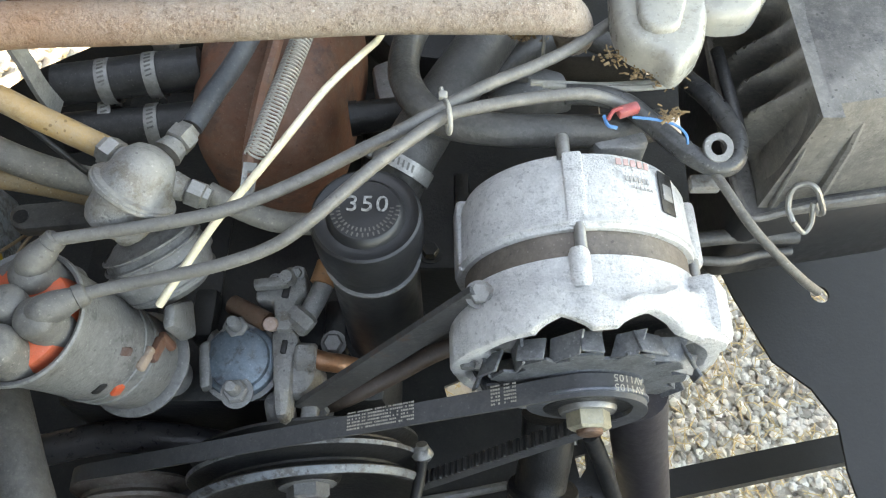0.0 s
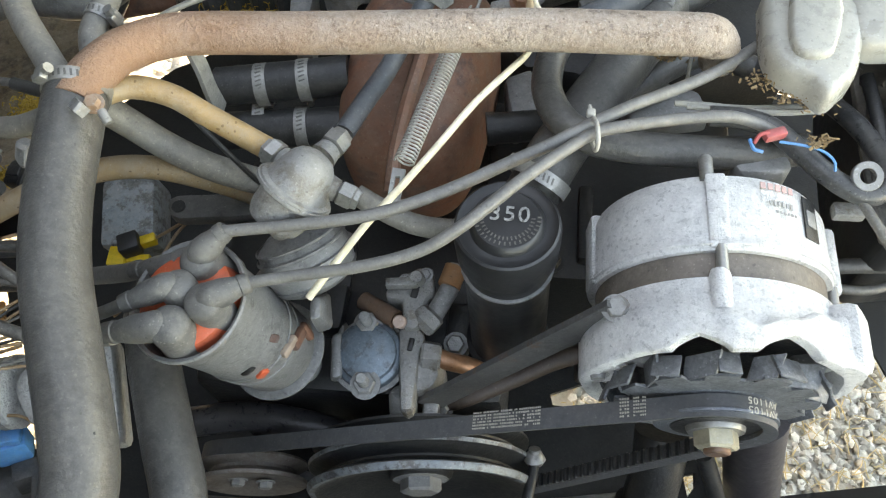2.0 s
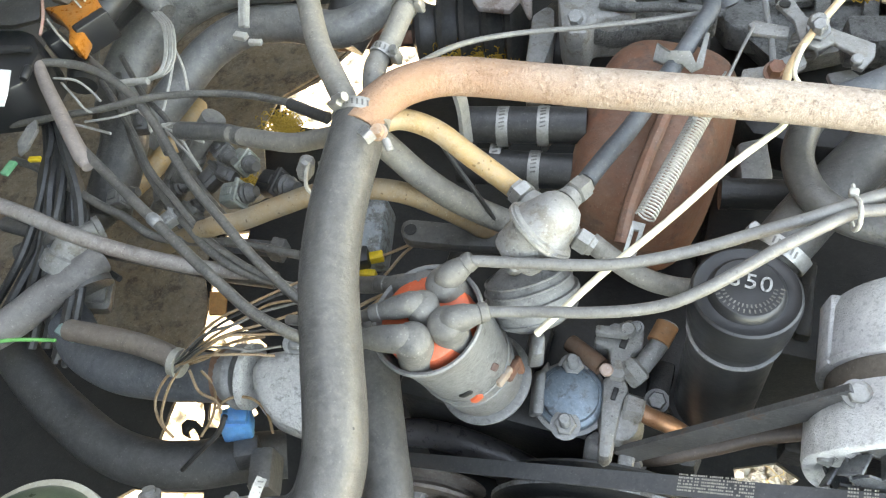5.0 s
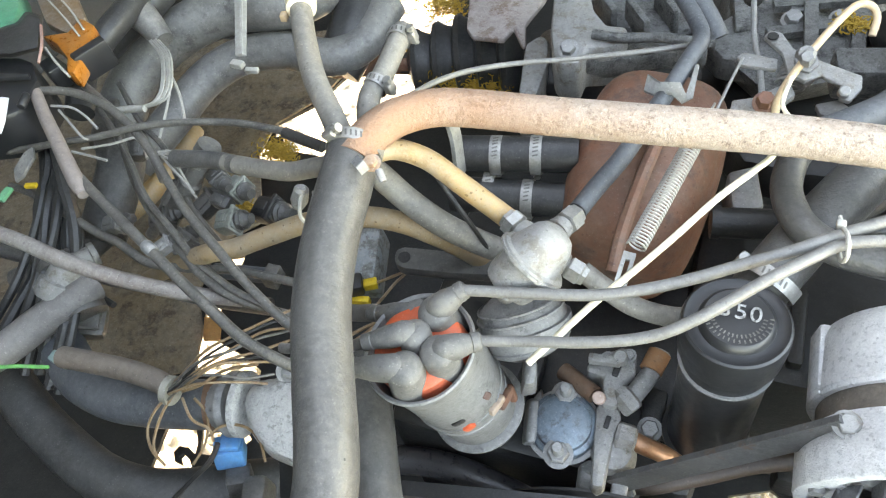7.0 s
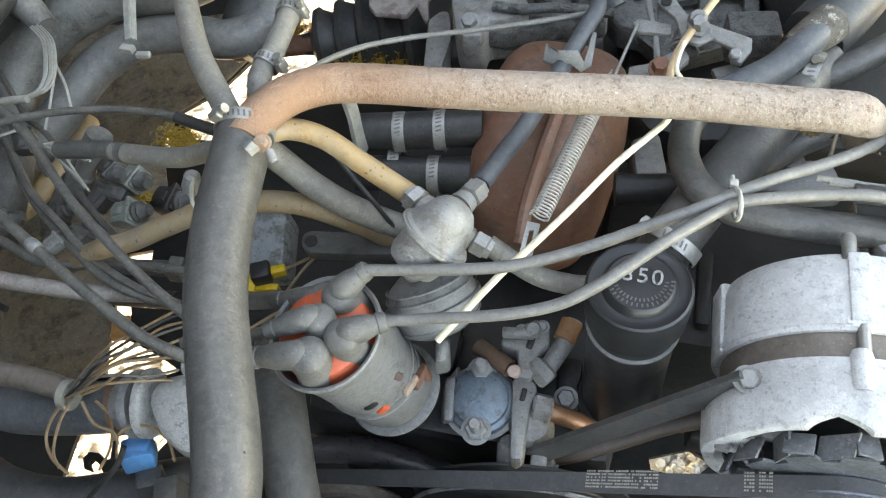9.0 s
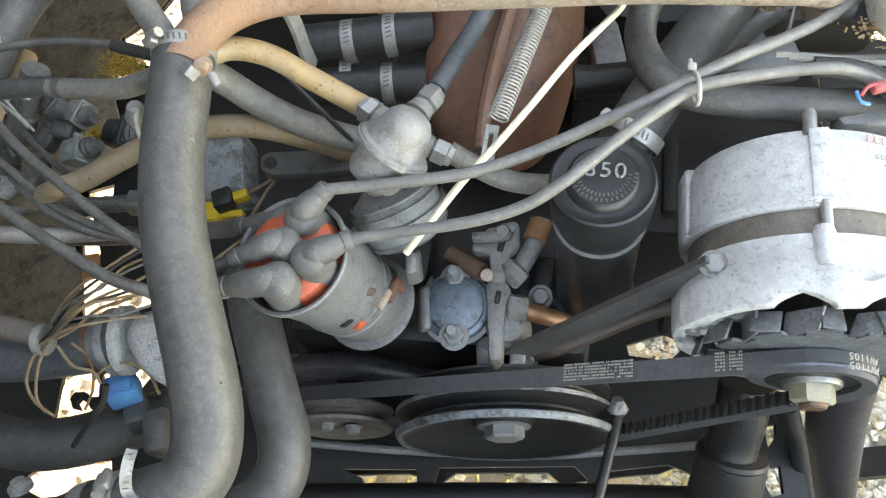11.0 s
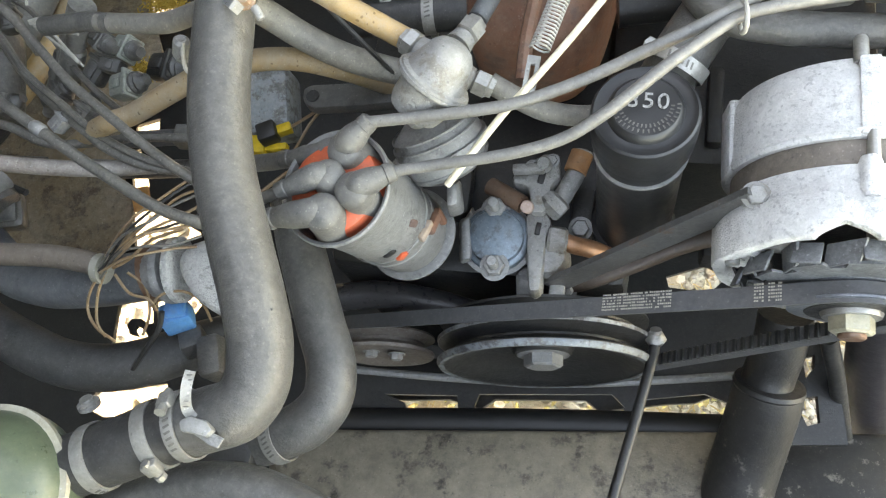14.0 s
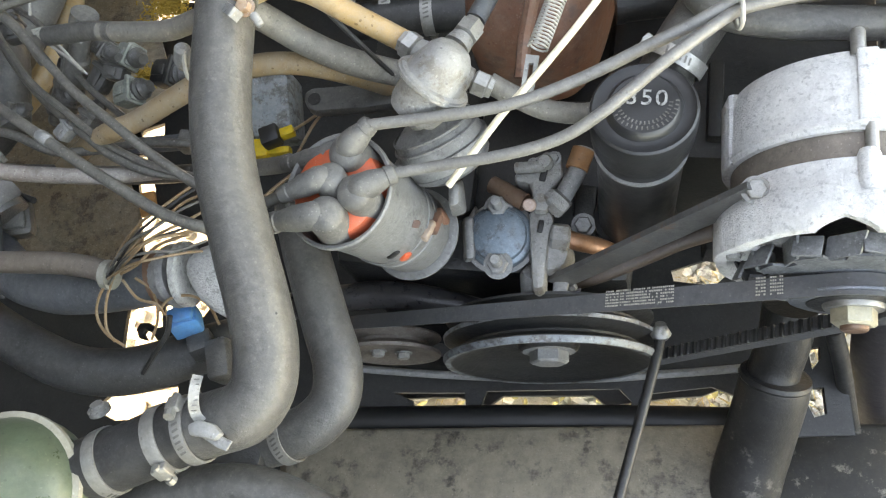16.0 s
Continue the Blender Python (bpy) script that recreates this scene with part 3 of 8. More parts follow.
part("bolt", hexnut((-0.263, 0.234, 0.838), V((-0.263, 0.234, 0.838)) + V((0.1, -0.3, 1)), 0.0042, 0.005), surface("rusty_screw", (0.3, 0.15, 0.07), 0.7, amount=0.5), joint_clamp, "rusty clamp bolt")
part("lug", sweep(bmesh.new(), spline([(-0.271, 0.230, 0.844), (-0.264, 0.224, 0.848), (-0.262, 0.224, 0.842)], 4), 0.003, 4, [(1, -0.2), (1, 0.2), (-1, 0.2), (-1, -0.2)]), DULL, joint_clamp, "", 0)
part("barrel", lathe((-0.255, 0.227, 0.842), (-0.250, 0.221, 0.838), [(0, 0.002), (0.001, 0.0025), (0.007, 0.0025), (0.008, 0.002)], 14), DULL, joint_clamp)
hose("pale_wire", [(-0.318, 0.228, 0.805), (-0.319, 0.222, 0.800), (-0.317, 0.215, 0.795), (-0.311, 0.214, 0.790), (-0.307, 0.221, 0.800), (-0.311, 0.230, 0.805)], 0.0014, WHITEWIRE, "pale looped wire beside the thick hose", "wire", 6)
for at in ((-0.229, 0.030, 0.806), (-0.234, 0.091, 0.818), (-0.268, 0.156, 0.828), (-0.219, 0.068, 0.812)):
    part("nick", block(Matrix.Translation(at) @ pose(0, 0, 0, 25, 10, 30), (0.0030, 0.0016, 0.0012), 0.0004), DARK, main_hose, "small dark nick in the rubber")
SECOND = [(-0.286, 0.185, 0.675), (-0.276, 0.156, 0.672), (-0.262, 0.127, 0.672), (-0.246, 0.095, 0.672), (-0.233, 0.069, 0.672), (-0.231, 0.046, 0.670), (-0.242, 0.029, 0.668), (-0.261, 0.018, 0.664), (-0.284, 0.011, 0.655), (-0.315, 0.005, 0.640)]
hose("lower_coolant_hose", SECOND, 0.0170, RUBBER, "dusty grey rubber coolant hose curving below the thick hose", seg=18, n=8)
clamp(V(SECOND[7]), V(SECOND[8]) - V(SECOND[6]), 0.0174, 0.009, 80)
NECK = [(-0.262, 0.009, 0.785), (-0.279, 0.002, 0.782), (-0.299, -0.008, 0.780), (-0.321, -0.018, 0.778), (-0.336, -0.025, 0.776), (-0.351, -0.032, 0.774)]
hose("tank_hose", NECK, 0.0175, BLACK_RUBBER, "short black rubber hose to the green coolant tank", seg=20)
clamp(NECK[1], V(NECK[2]) - V(NECK[1]), 0.0178, 0.008, -45, "plain steel hose clamp on the black tank hose", True)
clamp(V(NECK[2]).lerp(V(NECK[3]), 0.55), V(NECK[2]) - V(NECK[1]), 0.0178, 0.0075, -150, "plain steel hose clamp on the black tank hose", True)
clamp(BIG[-1], V(BIG[-1]) - V(BIG[-2]), 0.0177, 0.007, 50, "bent worm-drive hose clamp at the end of the thick hose")
bent = thing("bent_clamp_end", (-0.2530, 0.0123, 0.8000), "bent loose end of a steel hose clamp standing up", "hose clamp")
part("tail", sweep(bmesh.new(), spline([(-0.253, 0.033, 0.812), (-0.252, 0.027, 0.814), (-0.252, 0.020, 0.812), (-0.252, 0.014, 0.806), (-0.247, 0.010, 0.802)], 5), 0.0026, 4, [(0.18, -1), (0.18, 1), (-0.18, 1), (-0.18, -1)]), DULL, bent, "punched steel band", 0)
part("housing", slab([(-0.255, 0.009, 0.808), (-0.250, 0.012, 0.808), (-0.241, 0.011, 0.808), (-0.236, 0.007, 0.808), (-0.239, 0.003, 0.808), (-0.248, 0.004, 0.808), (-0.253, 0.004, 0.808)], 0.006, 0.0014), DULL, bent)
part("plate", slab([(-0.250, 0.005, 0.804), (-0.245, 0.008, 0.804), (-0.231, 0.004, 0.804), (-0.233, -0.001, 0.804), (-0.238, 0.000, 0.804)], 0.0015, 0.0004), DULL, bent, "flat folded end of the band", 0)
for k in range(7):
    part("tooth", block(Matrix.Translation(V((-0.2515, 0.0308, 0.8145)).lerp(V((-0.2509, 0.0157, 0.8115)), k / 6)) @ pose(0, 0, 0, 0, 0, 10), (0.0030, 0.0006, 0.0004), 0), SHIELD, bent)

TC = V((-0.360, -0.042, 0.785))
tank = thing("coolant_tank", TC, "pale green translucent plastic coolant expansion tank", "coolant tank")
tb = bmesh.new()
bmesh.ops.create_uvsphere(tb, u_segments=40, v_segments=24, radius=1.0, matrix=Matrix.Translation(TC) @ Matrix.Diagonal((0.046, 0.046, 0.036, 1)))
part("body", tb, GREEN, tank)
part("seam", lathe(TC + V((0, 0, 0.006)), TC + V((0, 0, 0.01)), [(0, 0.039), (0, 0.0475), (0.0035, 0.0475), (0.0045, 0.039)], 64), surface("beige_seam", (0.3, 0.27, 0.2), 0.5, amount=0.4), tank, "beige raised moulding seam")
part("lug", lathe((-0.323, 0.011, 0.782), (-0.325, 0.018, 0.790), [(0, 0.006), (0.003, 0.006), (0.004, 0.0035), (0.006, 0.0035)], 18), GREYPLASTIC, tank)
hose("filler_hose", [(-0.337, -0.050, 0.740), (-0.304, -0.032, 0.742), (-0.267, -0.020, 0.745), (-0.233, -0.018, 0.745), (-0.192, -0.029, 0.740)], 0.0132, RUBBER, "grey rubber hose arching near the tank", seg=18)

# small hoses round the valve
hose("tan_hose", [(-0.283, 0.261, 0.812), (-0.269, 0.272, 0.808), (-0.248, 0.274, 0.800), (-0.225, 0.267, 0.790), (-0.206, 0.262, 0.780), (-0.187, 0.258, 0.768)], 0.0072, TAN_HOSE, "sun-bleached tan plastic hose to the valve")
hose("grey_hose", [(-0.293, 0.270, 0.790), (-0.282, 0.270, 0.775), (-0.266, 0.269, 0.755), (-0.245, 0.269, 0.735), (-0.221, 0.273, 0.715), (-0.197, 0.283, 0.690)], 0.0094, GREY_HOSE, "dusty grey rubber hose beside the tan hose")
hose("tan_branch_hose", [(-0.562, 0.238, 0.600), (-0.492, 0.230, 0.660), (-0.440, 0.225, 0.700), (-0.416, 0.232, 0.705), (-0.380, 0.243, 0.720), (-0.345, 0.251, 0.735), (-0.306, 0.260, 0.740), (-0.279, 0.265, 0.735), (-0.260, 0.273, 0.715), (-0.241, 0.281, 0.690), (-0.221, 0.288, 0.660)], 0.0081, surface("brown_tan_hose", (0.33, 0.2, 0.085), 0.55, amount=0.8, dust=(0.24, 0.205, 0.165), scale=11), "dirty tan hose passing behind the thick hose")
hose("branch_pipe", [(-0.422, 0.274, 0.760), (-0.391, 0.270, 0.765), (-0.357, 0.264, 0.775), (-0.327, 0.261, 0.790), (-0.292, 0.249, 0.815)], 0.0071, GREY_HOSE, "grey branch hose joining the tan pipe")
hose("overflow_hose", [(-0.374, 0.369, 0.840), (-0.355, 0.335, 0.838), (-0.333, 0.301, 0.836), (-0.309, 0.273, 0.834), (-0.287, 0.248, 0.832)], 0.0081, GREY_HOSE, "grey hose coming down to the pipe joint")
single("hose_collar", lathe((-0.376, 0.375, 0.842), (-0.362, 0.348, 0.840), [(0, 0.0085), (0, 0.0105), (0.006, 0.0115), (0.016, 0.011), (0.016, 0.0085)], 24), CREAM, "cream plastic collar on a grey hose", "hose collar")
single("collar_screw", block(Matrix.Translation((-0.379, 0.352, 0.840)) @ pose(0, 0, 0, 0, 0, 10), (0.005, 0.006, 0.006), 0.001), surface("orange_rust", (0.35, 0.2, 0.07), 0.7, amount=0.4), "rusty screw end on the cream collar", "screw")
single("ribbed_fitting", lathe((-0.374, 0.373, 0.842), (-0.388, 0.402, 0.845), [(0, 0.009), (0.002, 0.0125), (0.004, 0.0125), (0.006, 0.010), (0.008, 0.0135), (0.012, 0.0135), (0.014, 0.011), (0.02, 0.011)], 26), ALLOY, "ribbed corroded metal fitting above the cream collar", "fitting")
hose("branch_sleeve", [(-0.476, 0.277, 0.750), (-0.452, 0.276, 0.755), (-0.431, 0.276, 0.758), (-0.410, 0.272, 0.762)], 0.0072, RUBBER, "dark rubber sleeve on the branch hose", "sleeve")
hose("short_hose", [(-0.293, 0.286, 0.812), (-0.295, 0.296, 0.820), (-0.296, 0.307, 0.822), (-0.293, 0.319, 0.824), (-0.293, 0.344, 0.826), (-0.294, 0.367, 0.826)], 0.0076, GREY_HOSE, "short grey hose held by two clamps")
clamp((-0.294, 0.358, 0.826), V((-0.294, 0.367, 0.826)) - V((-0.293, 0.344, 0.826)), 0.0080, 0.007, 80)
clamp((-0.294, 0.313, 0.823), V((-0.293, 0.319, 0.824)) - V((-0.296, 0.304, 0.822)), 0.0080, 0.007, 80)

# ---- regulator valve ----
vc = V((-0.171, 0.257, 0.745))
valve = thing("vacuum_valve", vc, "cast alloy vacuum valve with three hose ports", "valve")
va, vb = V((-0.1653, 0.2233, 0.7810)), V((-0.1737, 0.2154, 0.7720))
part("body", lathe(va - (vb - va).normalized() * 0.026, vb, [(0, 0.007), (0.002, 0.0110), (0.006, 0.0140), (0.014, 0.0168), (0.0225, 0.0196), (0.0235, 0.0225), (0.0245, 0.0228), (0.0275, 0.0228), (0.0285, 0.0222), (0.0290, 0.0185)], 44), ALLOY, valve)
part("cup", lathe(va + (vb - va).normalized() * 0.0025, vb, [(0, 0.0188), (0.003, 0.0180), (0.016, 0.0176), (0.0205, 0.0160), (0.0225, 0.012), (0.0230, 0.005)], 44), ALLOY, valve, "pressed cup of the valve")
part("flange", lathe(va - (vb - va).normalized() * 0.0012, vb, [(0, 0.0222), (0.0003, 0.0238), (0.0022, 0.0238), (0.0026, 0.0222)], 44), ALLOY, valve)
for a, b, r in (((-0.1761, 0.2476, 0.7720), (-0.1911, 0.2562, 0.7760), 0.0072), ((-0.1590, 0.2591, 0.7650), (-0.1498, 0.2790, 0.7620), 0.0070), ((-0.1562, 0.2448, 0.7550), (-0.1359, 0.2393, 0.7480), 0.0066)):
    L = (V(b) - V(a)).length
    part("port", lathe(a, b, [(0, r * 1.3), (L * 0.35, r * 1.1), (L * 0.36, r * 0.9), (L * 0.8, r * 0.9)], 20), ALLOY, valve)
    part("nut", lathe(V(a).lerp(V(b), 0.4), b, [(0, r * 1.1), (0.001, r * 1.3), (L * 0.42, r * 1.3), (L * 0.46, r * 1.1), (L * 0.6, r)], 6), STEEL, valve, "dull hexagonal hose nut")
part("lug", lathe((-0.1770, 0.2194, 0.7550), (-0.1858, 0.2227, 0.7350), [(0, 0.005), (0.012, 0.005), (0.014, 0.007), (0.022, 0.007)], 14), ALLOY, valve)
hose("blue_grey_hose", [(-0.151, 0.285, 0.757), (-0.142, 0.310, 0.757), (-0.131, 0.338, 0.757), (-0.120, 0.377, 0.757), (-0.110, 0.411, 0.757), (-0.102, 0.442, 0.757), (-0.096, 0.471, 0.755), (-0.104, 0.494, 0.755), (-0.119, 0.522, 0.755)], 0.0067, BLUE_RUBBER, "blue-grey rubber hose running from the valve under the pipe")
hose("side_hose", [(-0.140, 0.248, 0.742), (-0.123, 0.242, 0.735), (-0.104, 0.239, 0.725), (-0.085, 0.244, 0.712), (-0.067, 0.253, 0.700)], 0.0070, GREY_HOSE, "dusty grey hose from the valve towards the oil filler")

# ---- vacuum canister ----
ca, cb = V((-0.1660, 0.2082, 0.6900)), V((-0.1791, 0.2269, 0.7150))
can = thing("vacuum_canister", ca, "round pressed steel vacuum canister behind the distributor", "vacuum canister")
part("shell", lathe(ca, cb, [(0, 0.008), (0.001, 0.020), (0.006, 0.028), (0.018, 0.031), (0.026, 0.031), (0.036, 0.028), (0.042, 0.020), (0.045, 0.006)], 44), SHIELD, can)
part("rim", lathe(ca, cb, [(0.0185, 0.030), (0.019, 0.0335), (0.0225, 0.0335), (0.023, 0.030)], 44), SHIELD, can)
for s_, r_ in ((0.008, 0.0292), (0.0295, 0.0308), (0.0355, 0.0288)):
    part("ridge", lathe(ca + (cb - ca).normalized() * s_, cb + (cb - ca), [(0, r_ - 0.0008), (0.0008, r_ + 0.0006), (0.0018, r_ + 0.0006), (0.0026, r_ - 0.0008)], 44, None, False), SHIELD, can)
part("stem", tube([ca.lerp(cb, 0.5), V((-0.193, 0.210, 0.700)), V((-0.201, 0.196, 0.700))], 0.010, 14), SHIELD, can)

# ---- distributor ----
da, db = V((-0.204, 0.179, 0.640)), V((-0.224, 0.163, 0.752))
ax = (db - da).normalized()
LD = (db - da).length
RB = 0.0378
dist = thing("distributor", da, "dusty grey distributor bowl with an orange-red cap and rubber boots", "distributor")
part("bowl", lathe(da, db, [(0.0, 0.020), (0.001, 0.029), (0.004, 0.031), (0.03, 0.0325), (LD - 0.04, 0.0335), (LD - 0.02, 0.0345), (LD - 0.006, 0.036), (LD - 0.002, RB), (LD, RB), (LD + 0.001, RB - 0.001), (LD, RB - 0.003), (LD - 0.01, 0.0335), (0.012, 0.029), (0.01, 0.02)], 56), SHIELD, dist)
part("base_plate", lathe(da - ax * 0.004, db, [(0, 0.02), (0, 0.034), (0.0012, 0.0358), (0.003, 0.0358), (0.0042, 0.034), (0.0042, 0.02)], 56), SHIELD, dist)
part("stem", lathe(da - ax * 0.05, db, [(0, 0.014), (0.03, 0.015), (0.046, 0.02), (0.046, 0.01)], 28), DULL, dist)
part("cap", lathe(da + ax * 0.02, db, [(0.0, 0.0295), (LD - 0.026, 0.0305), (LD - 0.018, 0.0295), (LD - 0.015, 0.026), (LD - 0.013, 0.012)], 40), RED, dist, "orange-red plastic distributor cap")


def on_bowl(a, along, out, size, material, name, label, bevel=0.002):
    """A small piece lying on the bowl, turned to its surface."""
    p = V(a)
    rad = (p - da) - ax * (p - da).dot(ax)
    m = Matrix.Translation(p + rad.normalized() * out) @ Matrix((rad.normalized(), ax.cross(rad.normalized()), ax)).transposed().to_4x4()
    return part(name, block(m @ pose(0, 0, 0, along, 0, 0), size, bevel), material, dist, label)


for s_, r_ in ((0.035, 0.0326), (0.047, 0.0332)):
    part("band", lathe(da + ax * s_, db, [(0, r_), (0.0006, r_ + 0.0008), (0.0012, r_)], 56, None, False), SHIELD, dist)
on_bowl((-0.1760, 0.1827, 0.6688), -20, 0.0, (0.006, 0.006, 0.016), RUST, "clip", "rusty brown spring clip")
on_bowl((-0.1774, 0.1725, 0.6808), -30, 0.0005, (0.006, 0.017, 0.008), RUST, "clip", "rusty brown spring clip")
on_bowl((-0.1799, 0.1640, 0.6878), -20, 0.0005, (0.005, 0.016, 0.007), surface("pale_rust", (0.32, 0.2, 0.13), 0.8, amount=0.4), "clip", "rusty brown spring clip")
on_bowl((-0.1835, 0.1610, 0.7070), 10, -0.0008, (0.004, 0.006, 0.011), surface("dark_rust", (0.07, 0.02, 0.012), 0.8, amount=0.2), "clip", "dark rusty clip end")
on_bowl((-0.1933, 0.1449, 0.6851), 30, -0.0008, (0.0045, 0.0095, 0.007), RED, "window", "orange-red part seen through a slot")
on_bowl((-0.1983, 0.1415, 0.6979), 20, -0.0009, (0.0045, 0.010, 0.006), DARK, "slot", "dark slot in the bowl")
part("post", loft([(-0.171, 0.185, 0.660), (-0.160, 0.190, 0.660), (-0.167, 0.217, 0.660), (-0.177, 0.215, 0.660)], [(-0.160, 0.169, 0.720), (-0.153, 0.171, 0.720), (-0.155, 0.186, 0.720), (-0.162, 0.184, 0.720)], 0.003), SHIELD, dist)


def boot(base, elbow, end, r):
    """A rubber cap boot: an upright cup with a domed top and a cone that leaves it sideways onto the lead."""
    b, c, e = V(base), V(elbow), V(end)
    c = c - (e - c).normalized() * r * 0.25
    L = (c - b).length
    bm = lathe(b, c, [(0, r * 0.96), (0.002, r * 1.06), (0.005, r * 1.06), (0.006, r), (L * 0.8, r * 0.97)] + [(L * 0.8 + r * 0.62 * math.sin(q), r * 0.97 * math.cos(q)) for q in (0.3, 0.6, 0.9, 1.2, 1.45)], 26)
    d = (e - c).normalized()
    s0 = c - (c - b).normalized() * r * 0.5
    M = (e - s0).length
    lathe(s0, e, [(-r * 0.3, r * 0.05), (-r * 0.2, r * 0.4), (r * 0.15, r * 0.66), (r * 0.5, r * 0.74), (M * 0.5, r * 0.68), (M * 0.8, r * 0.50), (M * 0.82, r * 0.55), (M, r * 0.50), (M + 0.001, r * 0.4)], 22, bm)
    return bm


part("boot", boot((-0.210, 0.188, 0.735), (-0.216, 0.182, 0.776), (-0.200, 0.195, 0.780), 0.0118), BOOT, dist, "dusty grey rubber boot")
part("boot", boot((-0.203, 0.158, 0.735), (-0.204, 0.156, 0.776), (-0.184, 0.169, 0.768), 0.0118), BOOT, dist, "dusty grey rubber boot")
part("boot", boot((-0.221, 0.159, 0.735), (-0.227, 0.164, 0.776), (-0.254, 0.152, 0.765), 0.0108), BOOT, dist, "dusty grey rubber boot")
part("boot", boot((-0.224, 0.142, 0.738), (-0.224, 0.139, 0.775), (-0.260, 0.135, 0.762), 0.0122), BOOT, dist, "dusty grey rubber boot")
part("boot", boot((-0.231, 0.185, 0.735), (-0.236, 0.187, 0.755), (-0.269, 0.185, 0.740), 0.011), BOOT, dist, "dusty grey rubber boot")

# ignition leads
LEADS = "ignition leads"
hose("ignition_lead", [(-0.201, 0.194, 0.780), (-0.176, 0.197, 0.782), (-0.143, 0.201, 0.785), (-0.117, 0.206, 0.787), (-0.093, 0.214, 0.790), (-0.069, 0.225, 0.793), (-0.045, 0.238, 0.796), (-0.022, 0.250, 0.799), (0.002, 0.266, 0.800), (0.026, 0.281, 0.800), (0.051, 0.298, 0.795), (0.075, 0.317, 0.790), (0.102, 0.347, 0.780)], 0.0036, LEAD, "dusty grey ignition lead from the distributor", "ignition lead", 10, 6, LEADS)
hose("ignition_lead", [(-0.184, 0.169, 0.768), (-0.158, 0.173, 0.772), (-0.125, 0.177, 0.778), (-0.100, 0.182, 0.783), (-0.082, 0.188, 0.788), (-0.066, 0.197, 0.795), (-0.052, 0.208, 0.800), (-0.036, 0.223, 0.803), (-0.019, 0.239, 0.803), (0.001, 0.258, 0.800), (0.017, 0.264, 0.800), (0.048, 0.275, 0.795), (0.074, 0.280, 0.793), (0.089, 0.283, 0.787), (0.104, 0.284, 0.778), (0.116, 0.286, 0.765)], 0.0035, LEAD, "dusty grey ignition lead crossing over the oil filler cap", "ignition lead", 10, 6, LEADS)
hose("ignition_lead", [(-0.252, 0.153, 0.765), (-0.270, 0.150, 0.755), (-0.291, 0.151, 0.740), (-0.329, 0.154, 0.720)], 0.0038, LEAD, "dusty grey ignition lead going behind the thick hose", "ignition lead", 10, 6, LEADS)
hose("ignition_lead", [(-0.254, 0.133, 0.762), (-0.273, 0.135, 0.750), (-0.307, 0.141, 0.730)], 0.0044, LEAD, "dusty grey ignition lead going behind the thick hose", "ignition lead", 10, 6, LEADS)
tie = thing("cable_tie", (0.001, 0.259, 0.800), "pale plastic cable tie holding two ignition leads", "cable tie")
tl = V((0.001, 0.259, 0.800))
part("loop", tube([tl + V((0.0, 0.010, 0.002)), tl + V((0.002, 0.0, 0.0065)), tl + V((0.003, -0.009, 0.002)), tl + V((0.002, -0.007, -0.006)), tl + V((0, 0.004, -0.006)), tl + V((0, 0.010, 0.001))], 0.0014, 8), WHITEWIRE, tie)
part("head", block(Matrix.Translation(tl + V((-0.001, 0.011, 0.003))), (0.005, 0.005, 0.004), 0.001), WHITEWIRE, tie)
part("tail", tube([tl + V((-0.001, 0.012, 0.003)), tl + V((-0.002, 0.016, 0.004))], 0.0012, 6), WHITEWIRE, tie)

# cream dipstick tube
hose("dipstick_tube", [(-0.158, 0.177, 0.736), (-0.141, 0.194, 0.752), (-0.123, 0.212, 0.768), (-0.105, 0.231, 0.778), (-0.086, 0.255, 0.786), (-0.066, 0.284, 0.792), (-0.048, 0.311, 0.790), (-0.038, 0.330, 0.785), (-0.035, 0.349, 0.780)], lambda s: 0.0024 * (1.0 - 0.1 * s), CREAM, "thin cream plastic tube slanting across the engine", "dipstick tube", 10)

# ---- oil filler ----
oc, ob_ = V((-0.043, 0.221, 0.763)), V((-0.041, 0.217, 0.600))
od = (oc - ob_).normalized()
oil = thing("oil_filler", ob_, "glossy black oil filler tube with a round screw cap", "oil filler")
RO = 0.0318
part("neck", lathe(ob_, oc, [(0, RO * 0.98), (0.004, RO * 0.98), (0.006, RO * 0.87), (0.125, RO * 0.87), (0.127, RO * 0.93), (0.135, RO * 0.93), (0.137, RO * 0.88), (0.15, RO * 0.9)], 44), PLASTIC, oil)
part("ring", lathe(oc - od * 0.047, oc, [(0, RO * 0.86), (0, RO * 0.93), (0.002, RO * 0.935), (0.0022, RO * 0.93), (0.0022, RO * 0.86)], 44), DULL, oil, "thin bright worn ring")
cap = part("cap", lathe(oc - od * 0.03, oc, [(0, RO * 0.86), (0, RO * 0.98), (0.014, RO), (0.024, RO), (0.0275, RO * 0.975), (0.0285, RO * 0.93), (0.0268, RO * 0.84), (0.0272, RO * 0.7), (0.031, RO * 0.66), (0.0325, RO * 0.6), (0.0325, 0.002)], 56), PLASTIC, oil)
of = frame_on(oc + od * 0.0026, oc + od)
# characters on the cap
rt = (V((1, 0.02, 0)) - od * V((1, 0.02, 0)).dot(od)).normalized()
upv = od.cross(rt)
tm = Matrix((( *[rt[0], upv[0], od[0]], oc[0] + od[0] * 0.003), (rt[1], upv[1], od[1], oc[1] + od[1] * 0.003), (rt[2], upv[2], od[2], oc[2] + od[2] * 0.003), (0, 0, 0, 1)))


